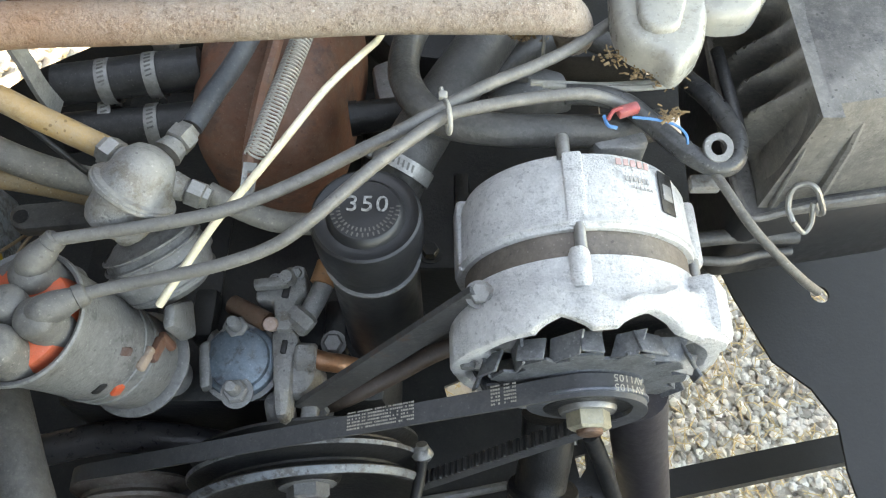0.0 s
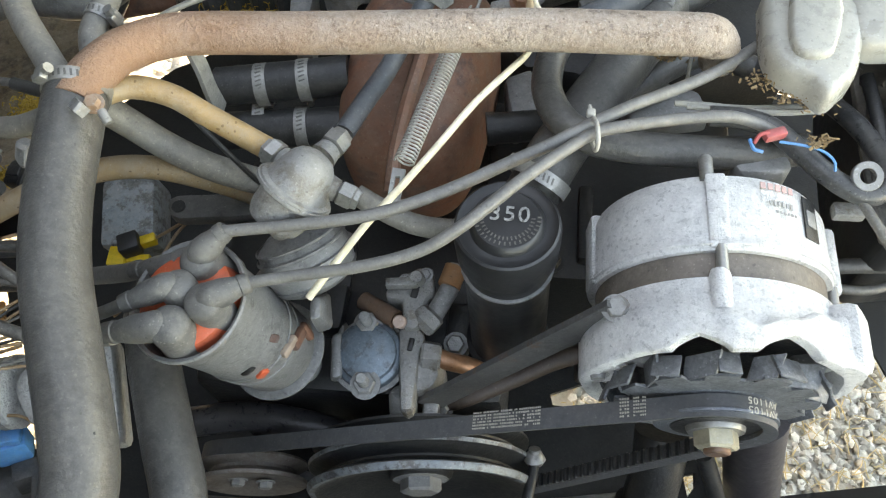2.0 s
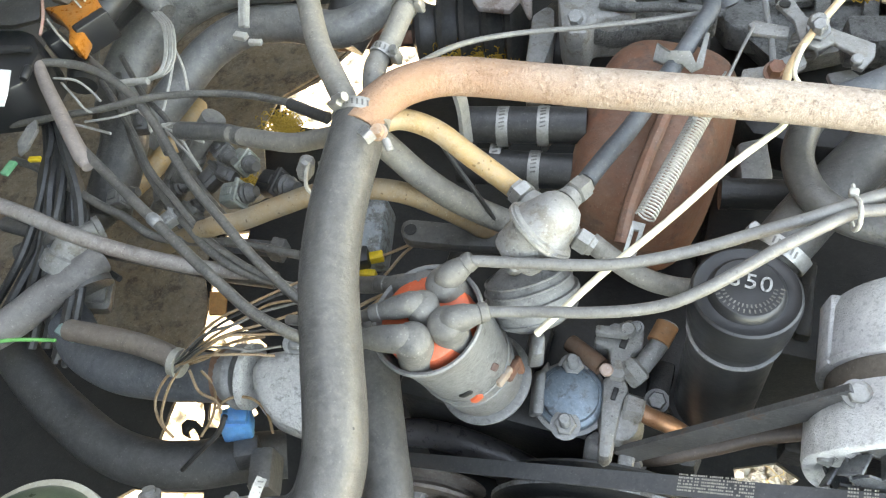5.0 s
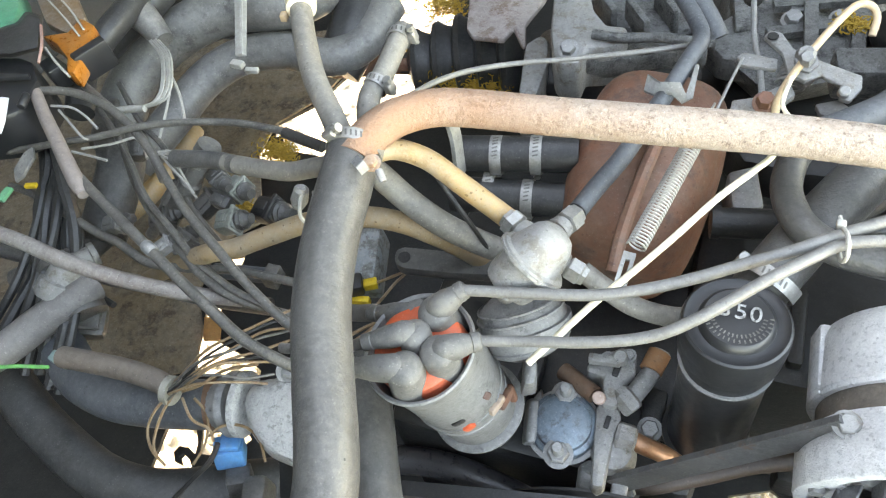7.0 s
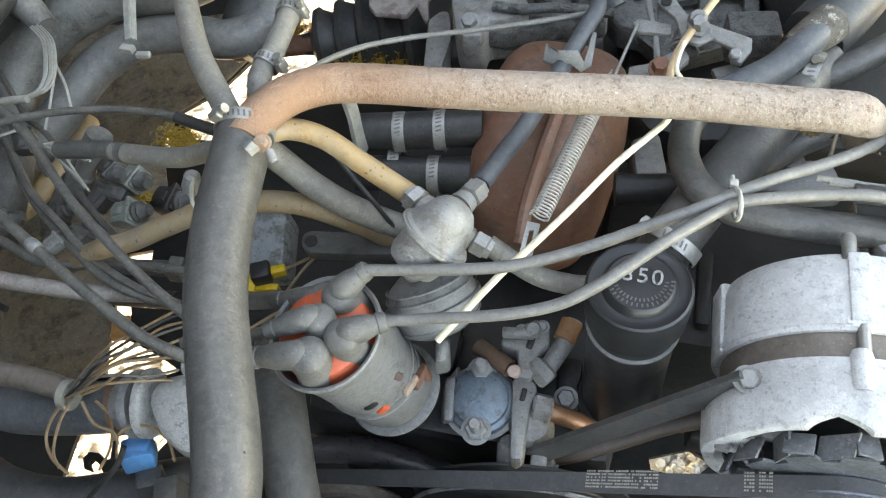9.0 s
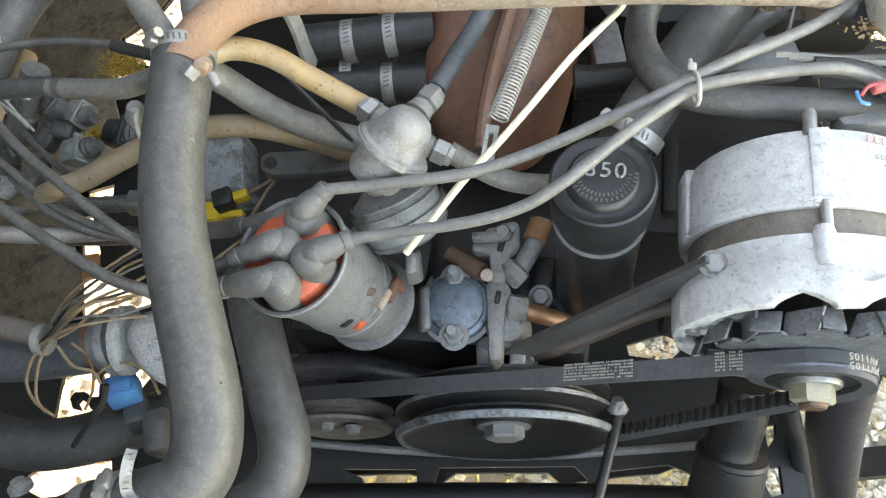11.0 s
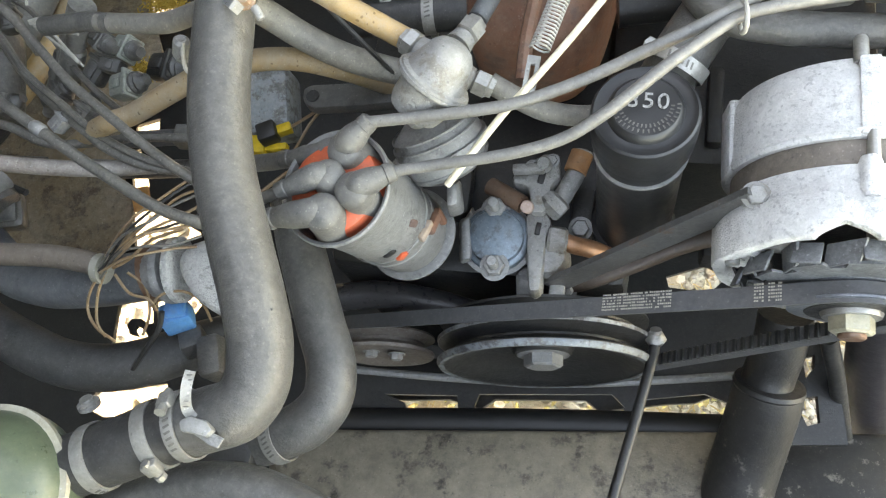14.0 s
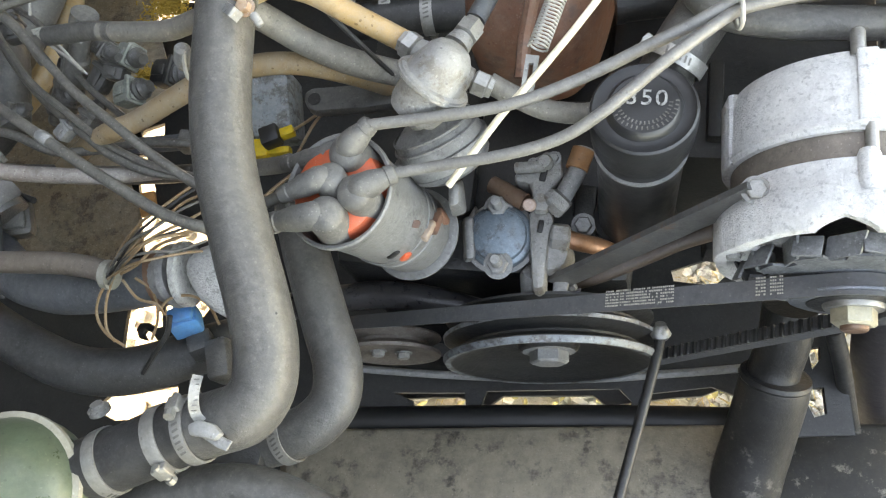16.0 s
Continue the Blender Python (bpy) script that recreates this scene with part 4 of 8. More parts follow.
def lettering(text, size, m, material, name="lettering", depth=0.0003, spread=1.0):
    cu = bpy.data.curves.new(name, "FONT")
    cu.body, cu.size, cu.extrude, cu.align_x, cu.align_y, cu.space_character = text, size, depth, "CENTER", "CENTER", spread
    tmp = new(name, cu)
    me = bpy.data.meshes.new_from_object(tmp)
    bpy.data.objects.remove(tmp)
    bm = bmesh.new()
    bm.from_mesh(me)
    bmesh.ops.transform(bm, matrix=m, verts=bm.verts)
    return bm


WHITEMARK = surface("white_paint_mark", (0.42, 0.42, 0.41), 0.6, amount=0.6, dust=(0.15, 0.15, 0.15), scale=150, wear=(0.05, 0.05, 0.05), wear_amount=0.35)
part("number", lettering("350", 0.0145, tm @ pose(0.0012, 0.0032, 0.0002, 0, 0, -3), WHITEMARK, spread=1.15), WHITEMARK, cap, "white painted figures 350", 0)
marks = bmesh.new()
for k in range(40):
    a = radians(180 + 180 * k / 39)
    rr = RO * (0.58 if k % 2 else 0.47)
    block(tm @ pose(rr * math.cos(a), 0.002 + rr * math.sin(a), -0.0004, 0, 0, math.degrees(a)), (0.0022, 0.0008, 0.0008), 0, marks)
part("embossing", marks, CABLE, cap, "small raised unreadable lettering", 0)

# ---- fuel pump ----
fp = V((-0.141, 0.187, 0.628))
fn = V((0.02, -0.12, 1)).normalized()
pump = thing("fuel_pump", fp - fn * 0.05, "fuel pump with a blue-grey steel cover and bolts", "fuel pump")
part("cover", lathe(fp - fn * 0.012, fp, [(0, 0.0255), (0.006, 0.0255), (0.0075, 0.0245), (0.0085, 0.0215), (0.0115, 0.0205), (0.0138, 0.015), (0.0142, 0.003)], 40), PUMPTOP, pump, "blue-grey pressed steel cover")
part("body", lathe(fp - fn * 0.06, fp, [(0, 0.02), (0.03, 0.021), (0.042, 0.0265), (0.048, 0.029), (0.0485, 0.024)], 32), DULL, pump)
for q in ([(-0.144, 0.209, 0.628)], [(-0.139, 0.163, 0.628)]):
    part("bolt", hexnut(V(q[0]) - fn * 0.003, V(q[0]) + fn, 0.0082, 0.008), DULL, pump)
    part("stud", lathe(q[0], V(q[0]) + fn, [(0, 0.0044), (0.017, 0.0044), (0.0185, 0.0034)], 14), DULL, pump, "dull stud end")
part("bracket", loft([(-0.172, 0.211, 0.600), (-0.167, 0.222, 0.600), (-0.154, 0.195, 0.600), (-0.158, 0.176, 0.600), (-0.165, 0.179, 0.600)], [(-0.167, 0.201, 0.622), (-0.164, 0.210, 0.622), (-0.152, 0.187, 0.622), (-0.155, 0.171, 0.622), (-0.160, 0.173, 0.622)], 0.002), DULL, pump)
part("bracket", loft([(-0.177, 0.209, 0.600), (-0.167, 0.214, 0.600), (-0.160, 0.174, 0.600), (-0.171, 0.171, 0.600)], [(-0.169, 0.196, 0.630), (-0.162, 0.200, 0.630), (-0.156, 0.166, 0.630), (-0.163, 0.164, 0.630)], 0.003), DULL, pump)
part("casting", slab([(-0.133, 0.228, 0.635), (-0.133, 0.237, 0.635), (-0.125, 0.239, 0.635), (-0.125, 0.248, 0.635), (-0.116, 0.251, 0.635), (-0.112, 0.255, 0.635), (-0.100, 0.256, 0.635), (-0.097, 0.236, 0.635), (-0.103, 0.229, 0.635), (-0.104, 0.212, 0.635), (-0.106, 0.205, 0.635), (-0.116, 0.205, 0.635), (-0.120, 0.227, 0.635), (-0.127, 0.228, 0.635)], 0.03, 0.003), ALLOY, pump, "rough cast alloy body")
part("casting", slab([(-0.121, 0.208, 0.628), (-0.105, 0.211, 0.628), (-0.100, 0.201, 0.628), (-0.103, 0.187, 0.628), (-0.103, 0.147, 0.628), (-0.112, 0.146, 0.628), (-0.117, 0.181, 0.628)], 0.03, 0.004), ALLOY, pump, "rough cast alloy body")
part("casting", lathe((-0.102, 0.185, 0.585), V((-0.102, 0.185, 0.585)) + V((0, -0.2, 1)), [(0, 0.017), (0.03, 0.017), (0.036, 0.013), (0.038, 0.004)], 20), ALLOY, pump, "round alloy lump")
part("pipe", tube([(-0.151, 0.229, 0.625), (-0.137, 0.221, 0.628), (-0.123, 0.213, 0.630)], 0.0070, 16), BRASS, pump, "brown pipe stub")
part("button", lathe((-0.119, 0.212, 0.628), V((-0.119, 0.212, 0.628)) + V((0, -0.4, 1)), [(0, 0.005), (0.012, 0.005), (0.013, 0.004)], 16), surface("pink_copper", (0.4, 0.27, 0.22), 0.5, 0.2, amount=0.4, dust=(0.35, 0.3, 0.27)), pump, "pinkish plug end")
part("nut", lathe((-0.105, 0.218, 0.632), (-0.091, 0.207, 0.628), [(0, 0.007), (0.002, 0.0085), (0.014, 0.0085), (0.016, 0.007)], 6), ALLOY, pump, "bright hexagonal nut")
part("nut", lathe((-0.103, 0.190, 0.622), (-0.088, 0.190, 0.620), [(0, 0.009), (0.002, 0.011), (0.013, 0.011), (0.015, 0.009)], 6), ALLOY, pump, "bright hexagonal nut")
part("copper_pipe", tube([(-0.091, 0.190, 0.620), (-0.081, 0.188, 0.618), (-0.068, 0.188, 0.612), (-0.053, 0.187, 0.600)], 0.0068, 16), surface("bare_copper", (0.4, 0.19, 0.1), 0.4, 0.6, amount=0.35, dust=(0.2, 0.15, 0.12)), pump, "bare copper pipe")
part("pipe", tube([(-0.082, 0.260, 0.630), (-0.086, 0.244, 0.628), (-0.093, 0.228, 0.625), (-0.100, 0.216, 0.622)], 0.0073, 16), DULL, pump, "dull grey pipe")
part("collar", lathe((-0.083, 0.258, 0.632), (-0.088, 0.240, 0.629), [(0, 0.0088), (0.016, 0.0088)], 18), surface("rust_collar", (0.3, 0.13, 0.05), 0.7, amount=0.4, dust=(0.2, 0.14, 0.1)), pump, "rust-orange collar")
part("stem", lathe((-0.114, 0.149, 0.580), (-0.114, 0.168, 0.615), [(0, 0.0105), (0.03, 0.0105), (0.034, 0.008)], 18), DULL, pump)
part("tab", block(Matrix.Translation((-0.093, 0.157, 0.600)), (0.012, 0.02, 0.012), 0.003), DULL, pump)
part("bolt", hexnut((-0.080, 0.209, 0.600), V((-0.080, 0.209, 0.600)) + V((0, -0.3, 1)), 0.007, 0.008), DULL, pump)

for q, r_ in (((-0.119, 0.242, 0.637), 0.0038), ((-0.104, 0.248, 0.637), 0.0038)):
    part("bolt", hexnut(q, V(q) + V((0, -0.4, 1)), r_, 0.006), DULL, pump)
part("slot", block(Matrix.Translation((-0.111, 0.235, 0.635)) @ pose(0, 0, 0, 0, 0, -8), (0.005, 0.012, 0.004), 0.001), DARK, pump, "dark slot in the casting")
part("slot", block(Matrix.Translation((-0.110, 0.195, 0.628)) @ pose(0, 0, 0, 0, 0, -5), (0.004, 0.010, 0.004), 0.001), DARK, pump, "dark slot in the casting")
part("cross_arm", block(Matrix.Translation((-0.121, 0.238, 0.640)) @ pose(0, 0, 0, 0, 0, 6), (0.024, 0.007, 0.008), 0.0015), ALLOY, pump)
part("post", lathe((-0.110, 0.245, 0.632), V((-0.110, 0.245, 0.632)) + V((0, -0.3, 1)), [(0, 0.006), (0.010, 0.006), (0.012, 0.0045), (0.016, 0.0045)], 14), ALLOY, pump)
part("union", lathe((-0.098, 0.213, 0.630), (-0.108, 0.222, 0.632), [(0, 0.0065), (0.003, 0.0075), (0.010, 0.0075), (0.012, 0.006)], 6), ALLOY, pump)

# black hoses below
hose("black_hose", [(-0.330, 0.136, 0.550), (-0.305, 0.142, 0.550), (-0.280, 0.148, 0.550), (-0.255, 0.153, 0.550), (-0.224, 0.154, 0.550), (-0.188, 0.151, 0.545), (-0.157, 0.147, 0.535), (-0.120, 0.142, 0.525)], 0.0122, surface("shiny_black_rubber", (0.02, 0.019, 0.021), 0.3, amount=0.2, dust=(0.05, 0.048, 0.05), scale=30, grit=0.0), "black rubber hose below the distributor", seg=16)
hose("alternator_strap_hose", [(-0.105, 0.166, 0.570), (-0.072, 0.170, 0.590), (-0.037, 0.184, 0.600), (-0.007, 0.197, 0.610), (0.022, 0.205, 0.620)], 0.0067, surface("brown_rubber", (0.045, 0.03, 0.024), 0.45, amount=0.3, dust=(0.1, 0.08, 0.068)), "dark brown hose behind the adjusting strap", seg=14)

# ---- brown housing with spring ----
hc = V((-0.122, 0.390, 0.665))
hb = bmesh.new()
bmesh.ops.create_uvsphere(hb, u_segments=56, v_segments=28, radius=1.0)
for v in hb.verts:
    x, y, z = v.co
    s = 3.4
    k = (abs(x) ** s + abs(y) ** s + abs(z) ** s) ** (-1 / s)
    v.co = V((x * k * (0.056 + 0.004 * y * k), y * k * 0.088, z * k * 0.07))
bmesh.ops.transform(hb, matrix=Matrix.Translation(hc) @ pose(0, 0, 0, 6, 0, -6), verts=hb.verts)
house = thing("intake_housing", hc - V((0, 0, 0.08)), "rust-brown rounded intake housing under the pipe", "intake housing")
part("body", hb, RUST, house)
part("rib", tube([(-0.109, 0.390, 0.745), (-0.113, 0.361, 0.742), (-0.118, 0.327, 0.738), (-0.122, 0.292, 0.730), (-0.123, 0.265, 0.720)], 0.005, 8), RUST, house)
part("outlet", lathe((-0.065, 0.337, 0.700), (-0.025, 0.343, 0.700), [(0, 0.0125), (0.006, 0.0125), (0.006, 0.0115), (0.05, 0.0115)], 24), DARK, house, "short black pipe stub")
sp0, sp1 = V((-0.108, 0.258, 0.765)), V((-0.086, 0.343, 0.775))
spring = thing("return_spring", sp0, "steel coil return spring below the pipe", "spring")
turns, coil = 37, []
fm = frame_on(sp0, sp1)
for i in range(turns * 10 + 1):
    a = 2 * math.pi * i / 10
    coil.append(fm @ V((0.0062 * math.cos(a), 0.0062 * math.sin(a), (sp1 - sp0).length * i / (turns * 10))))
part("coil", sweep(bmesh.new(), coil, 0.00066, 6), surface("spring_wire", (0.5, 0.49, 0.47), 0.45, 0.3, amount=0.3), spring)
part("hook", tube([sp1, sp1 + (sp1 - sp0) * 0.06 + V((0, 0, 0.004)), sp1 + (sp1 - sp0) * 0.4], 0.0009, 6), STEEL, spring)
part("tab", sheet([(-0.117, 0.234, 0.755), (-0.115, 0.256, 0.762), (-0.107, 0.255, 0.762), (-0.109, 0.234, 0.755)], [[(-0.114, 0.240, 0.756), (-0.113, 0.251, 0.760), (-0.110, 0.251, 0.760), (-0.111, 0.240, 0.756)]], 0.0022), DULL, spring, "slotted steel tab", 0)

# clamped black hoses left of the housing
for line, picks in (([(-0.267, 0.354, 0.715), (-0.231, 0.360, 0.715), (-0.196, 0.366, 0.715), (-0.170, 0.371, 0.715)], [(-0.233, 0.358, 0.715), (-0.202, 0.364, 0.715)]), ([(-0.266, 0.332, 0.690), (-0.229, 0.337, 0.690), (-0.197, 0.340, 0.690), (-0.170, 0.344, 0.690)], [(-0.237, 0.345, 0.690), (-0.204, 0.339, 0.690)])):
    hose("connector_hose", line, 0.0145, BLACK_RUBBER, "short black connector hose with two clamps", seg=20)
    for q in picks:
        clamp(V(q), V(line[-1]) - V(line[0]), 0.0148, 0.009, 165)

# ---- big hoses behind the pipe ----
hose("breather_hose", [(0.068, 0.444, 0.740), (0.039, 0.385, 0.745), (0.014, 0.340, 0.745), (-0.006, 0.308, 0.740), (-0.021, 0.281, 0.735), (-0.031, 0.267, 0.720)], 0.0183, RUBBER, "wide grey rubber breather hose to the oil filler", seg=20)
clamp((-0.025, 0.269, 0.738), V((-0.031, 0.267, 0.720)) - V((-0.006, 0.308, 0.740)), 0.0187, 0.009, 80)
hose("curved_hose", [(-0.016, 0.369, 0.760), (-0.023, 0.347, 0.760), (-0.024, 0.321, 0.762), (-0.014, 0.296, 0.764), (0.004, 0.282, 0.765), (0.031, 0.277, 0.765), (0.060, 0.278, 0.762), (0.097, 0.284, 0.755), (0.133, 0.292, 0.750)], 0.0100, RUBBER, "dusty grey hose curving below the ignition leads", seg=18)
hose("upper_hose", [(-0.009, 0.373, 0.765), (0.009, 0.386, 0.765), (0.031, 0.405, 0.765), (0.048, 0.424, 0.770), (0.063, 0.446, 0.770)], 0.0110, BLUE_RUBBER, "thick grey hose behind the pipe", seg=18)
hose("large_duct", [(0.061, 0.456, 0.750), (0.080, 0.483, 0.755), (0.100, 0.518, 0.760), (0.128, 0.575, 0.760)], 0.0236, surface("smooth_dark_duct", (0.035, 0.038, 0.042), 0.4, amount=0.3, dust=(0.11, 0.11, 0.11)), "wide dark rubber duct", seg=22)
hose("upper_branch_hose", [(0.048, 0.415, 0.740), (0.069, 0.421, 0.745), (0.095, 0.439, 0.750), (0.130, 0.470, 0.750)], 0.0097, RUBBER, "grey hose with a steel clamp behind the pipe", seg=18)
clamp((0.062, 0.420, 0.743), V((0.069, 0.421, 0.745)) - V((0.048, 0.415, 0.740)), 0.0101, 0.010, 80)

# ---- alternator and belt drive ----
AE = pose(0.0813, 0.1303, 0.7031, 4, 0, 1.2)


def ae(u, v, w):
    return AE @ V((u, v, w))


def round_alt(a, v, r):
    return AE @ pose(0, v, 0) @ pose(0, 0, 0, 0, -a, 0) @ pose(r, 0, 0)


def drum(v0, v1, profile, seg=72):
    return lathe(ae(0, v0, 0), ae(0, v1, 0), profile, seg)


FAN = surface("dusty_fan", (0.05, 0.054, 0.06), 0.45, amount=0.6, dust=(0.19, 0.2, 0.21), scale=80)
alt = thing("alternator", ae(0, 0.08, -0.068), "pale grey cast alloy alternator with a black fan and pulley", "alternator")
part("rear_housing", drum(0.077, 0.3, [(0, 0.062), (0, 0.0698), (0.003, 0.0705), (0.039, 0.0698), (0.048, 0.066), (0.053, 0.057), (0.055, 0.04), (0.055, 0.01)]), PALE, alt)
part("lug", block(round_alt(97, 0.101, 0.0695), (0.004, 0.046, 0.011), 0.0015), PALE, alt)
part("lug", block(round_alt(2, 0.099, 0.0705), (0.010, 0.044, 0.03), 0.004), PALE, alt)
part("lug", block(round_alt(176, 0.101, 0.0675), (0.009, 0.048, 0.022), 0.003), PALE, alt)
part("stator", drum(0.058, 0.3, [(0, 0.06), (0, 0.0665), (0.022, 0.0665), (0.022, 0.06)]), surface("dark_laminations", (0.12, 0.105, 0.09), 0.55, 0.2, amount=0.45, dust=(0.24, 0.2, 0.17)), alt, "dark brown-grey stator ring")


def front_shell():
    """The front housing: a stepped ring with two ears, its front edge cut by arches between its posts."""
    bm = bmesh.new()
    seg = 240
    rings = []
    for k in range(seg):
        a = 360.0 * k / seg

        def hump(mid, half, power=2.0):
            return max(0.0, 1 - abs((a - mid + 180) % 360 - 180) / half) ** (1 / power)

        arch = max(hump(108, 11.5, 1.6), hump(71, 14.0, 1.6), hump(250, 16.0), hump(290, 16.0))
        ear = max(hump(31, 13.0, 3.0), hump(168, 22.0, 3.0))
        big = 0.0757 + (0.0055 if a < 90 else 0.0015) * ear
        front = 0.0212 + 0.0085 * arch + 0.0008 * math.sin(0.11 * a)
        back = 0.0470 + 0.003 * ear - 0.011 * hump(85, 30.0, 1.2) + 0.001 * math.sin(0.35 * a)
        row = [(0.062, 0.062), (0.062, 0.0692), (back + 0.0035, 0.0702), (back + 0.001, 0.0712), (back - 0.0006, big - 0.0012), (back - 0.0022, big), (front + 0.0022, big), (front + 0.0006, big - 0.0009), (front, big - 0.0026), (front + 0.0004, 0.0685), (front + 0.004, 0.0655), (0.05, 0.056)]
        c, n_ = math.cos(radians(a)), math.sin(radians(a))
        rings.append([bm.verts.new(ae(r * c, v, r * n_)) for v, r in row])
    for k in range(seg):
        r0, r1 = rings[k], rings[(k + 1) % seg]
        for i in range(len(r0)):
            j = (i + 1) % len(r0)
            bm.faces.new((r0[i], r0[j], r1[j], r1[i]))
    return bm


part("front_housing", front_shell(), PALE, alt)
part("ear", loft([ae(u, 0.0222, w) for u, w in ((-0.0775, 0.000), (-0.055, -0.006), (-0.050, 0.020), (-0.060, 0.030), (-0.0755, 0.024))], [ae(u, 0.058, w) for u, w in ((-0.0755, 0.000), (-0.055, -0.004), (-0.050, 0.022), (-0.062, 0.030), (-0.0735, 0.022))], 0.004), PALE, alt)
part("ear_bolt", lathe(ae(-0.067, 0.0232, 0.012), ae(-0.067, 0, 0.012), [(0, 0.007), (0.001, 0.007), (0.001, 0.0045), (0.004, 0.004)], 16), DULL, alt)
part("ear", block(round_alt(31, 0.041, 0.0735), (0.020, 0.036, 0.030), 0.006), PALE, alt)
for a_, v_, r_, w_ in ((98, 0.054, 0.0680, 0.011),):
    part("boss", lathe(round_alt(a_, v_ - 0.010, r_).translation, round_alt(a_, v_ + 0.012, r_).translation, [(0, w_ * 0.4), (0.003, w_ * 0.52), (0.019, w_ * 0.52), (0.022, w_ * 0.42)], 20), PALE, alt)
part("ridge", drum(0.0795, 0.3, [(0, 0.0700), (0.0006, 0.0718), (0.0022, 0.0718), (0.0030, 0.0700)]), PALE, alt)
# web coloured dark for the shade seen through the housing's arches
part("hub_web", drum(0.036, 0.3, [(0, 0.015), (0, 0.058), (0.002, 0.0645), (0.011, 0.0650), (0.011, 0.02)]), DARK, alt, "inner web coloured dark for the shaded interior")
for k in range(6):
    part("spoke", block(round_alt(32 + 60 * k, 0.030, 0.054), (0.020, 0.010, 0.008), 0.002), DULL, alt)


def fan_disc():
    """A pressed disc whose rim is notched between the blades."""
    bm = bmesh.new()
    seg = 168
    rings = []
    for k in range(seg):
        a = 2 * math.pi * k / seg
        tooth = (k % 14) / 14
        out = 0.0560 if tooth < 0.62 else 0.0480
        c, n_ = math.cos(a), math.sin(a)
        rings.append([bm.verts.new(ae(r * c, v, r * n_)) for v, r in ((0.0150, 0.02), (0.0140, 0.040), (0.0138, out), (0.0122, out), (0.0118, 0.040), (0.0110, 0.02))])
    for k in range(seg):
        r0, r1 = rings[k], rings[(k + 1) % seg]
        for i in range(6):
            bm.faces.new((r0[i], r0[(i + 1) % 6], r1[(i + 1) % 6], r1[i]))
    return bm


part("fan", fan_disc(), FAN, alt, "black pressed steel cooling fan", 0)
for k in range(12):
    a = 30 * k + 19
    lean = 5 * math.sin(k * 2.3)
    low = [round_alt(a - 7, 0.0125, 0.0585).translation, round_alt(a + 10 + lean, 0.0125, 0.0480).translation]
    top = [round_alt(a - 10, 0.0250 + 0.0012 * math.sin(k * 1.7), 0.0640).translation, round_alt(a + 6 + lean, 0.0245, 0.0520).translation]
    across = (low[1] - low[0]).cross(top[0] - low[0]).normalized() * 0.0009
    part("blade", loft([low[0] - across, low[1] - across, low[1] + across, low[0] + across], [top[0] - across, top[1] - across, top[1] + across, top[0] + across], 0.0004), FAN, alt)
    part("blade_tab", block(round_alt(a - 13, 0.0180, 0.0605) @ pose(0, 0, 0, 0, 10 + lean, 24), (0.0018, 0.0135, 0.012 + 0.003 * (k % 3)), 0.0006), FAN, alt)
part("pulley_groove", drum(-0.0016, 0.3, [(0, 0.0165), (0, 0.0245), (0.001, 0.0255), (0.0016, 0.0255)], 48), DARK, alt, "dark ring round the pulley's washer")
part("pulley", drum(-0.001, 0.3, [(0, 0.010), (0, 0.031), (0.0012, 0.0342), (0.0026, 0.0342), (0.0065, 0.026), (0.008, 0.026), (0.013, 0.0335), (0.0155, 0.0335), (0.016, 0.02)]), surface("worn_pulley_steel", (0.11, 0.125, 0.15), 0.35, 0.5, amount=0.4, dust=(0.26, 0.27, 0.28), scale=60), alt, "worn blue-grey steel belt pulley")
part("washer", drum(-0.0045, 0.3, [(0, 0.006), (0, 0.0155), (0.002, 0.0165), (0.0035, 0.0165)], 32), STEEL, alt)
part("nut", lathe(ae(0, -0.0035, 0), ae(0, -0.2, 0), [(0, 0.0125), (0.009, 0.0125), (0.0105, 0.0105)], 6), surface("yellowed_nut", (0.5, 0.45, 0.32), 0.4, 0.5, amount=0.3), alt, "yellowed hexagonal nut")
part("shaft", lathe(ae(0, -0.012, 0), ae(0, -0.2, 0), [(0, 0.0075), (0.004, 0.0075), (0.005, 0.0062)], 16), BRASS, alt, "rusty threaded shaft end")
part("bolt", lathe(ae(-0.012, 0.121, 0.066), ae(-0.012, 0.2, 0.066), [(0, 0.004), (0.014, 0.004), (0.016, 0.003)], 12), STEEL, alt)
part("bolt", lathe(ae(-0.008, 0.05, 0.0685), ae(-0.008, 0.09, 0.0685), [(0, 0.0033), (0.03, 0.0033)], 12), STEEL, alt)
part("bolt", lathe(ae(0.067, 0.05, 0.018), ae(0.067, 0.09, 0.018), [(0, 0.0033), (0.03, 0.0033)], 12), STEEL, alt)
part("mark", block(round_alt(50, 0.105, 0.0708), (0.0008, 0.026, 0.012), 0.0002), DARK, alt, "small dark plate with a plain emblem")
part("emblem", block(round_alt(50, 0.105, 0.0715), (0.0006, 0.010, 0.008), 0.0002), DULL, alt, "plain grey emblem")
bars = bmesh.new()
for i in range(5):
    block(round_alt(76 - 3.6 * i, 0.118, 0.0708), (0.0004, 0.0040, 0.0030), 0, bars)
greys = bmesh.new()
for i in range(6):
    block(round_alt(73 - 2.2 * i, 0.108, 0.0708), (0.0004, 0.0026 + 0.0006 * (i % 2), 0.0016), 0, greys)
    block(round_alt(70 - 2.0 * i, 0.103, 0.0708), (0.0004, 0.0014, 0.0014), 0, greys)
part("print", greys, surface("faded_grey_print", (0.3, 0.3, 0.3), 0.7, amount=0.3), alt, "faded unreadable grey print", 0)
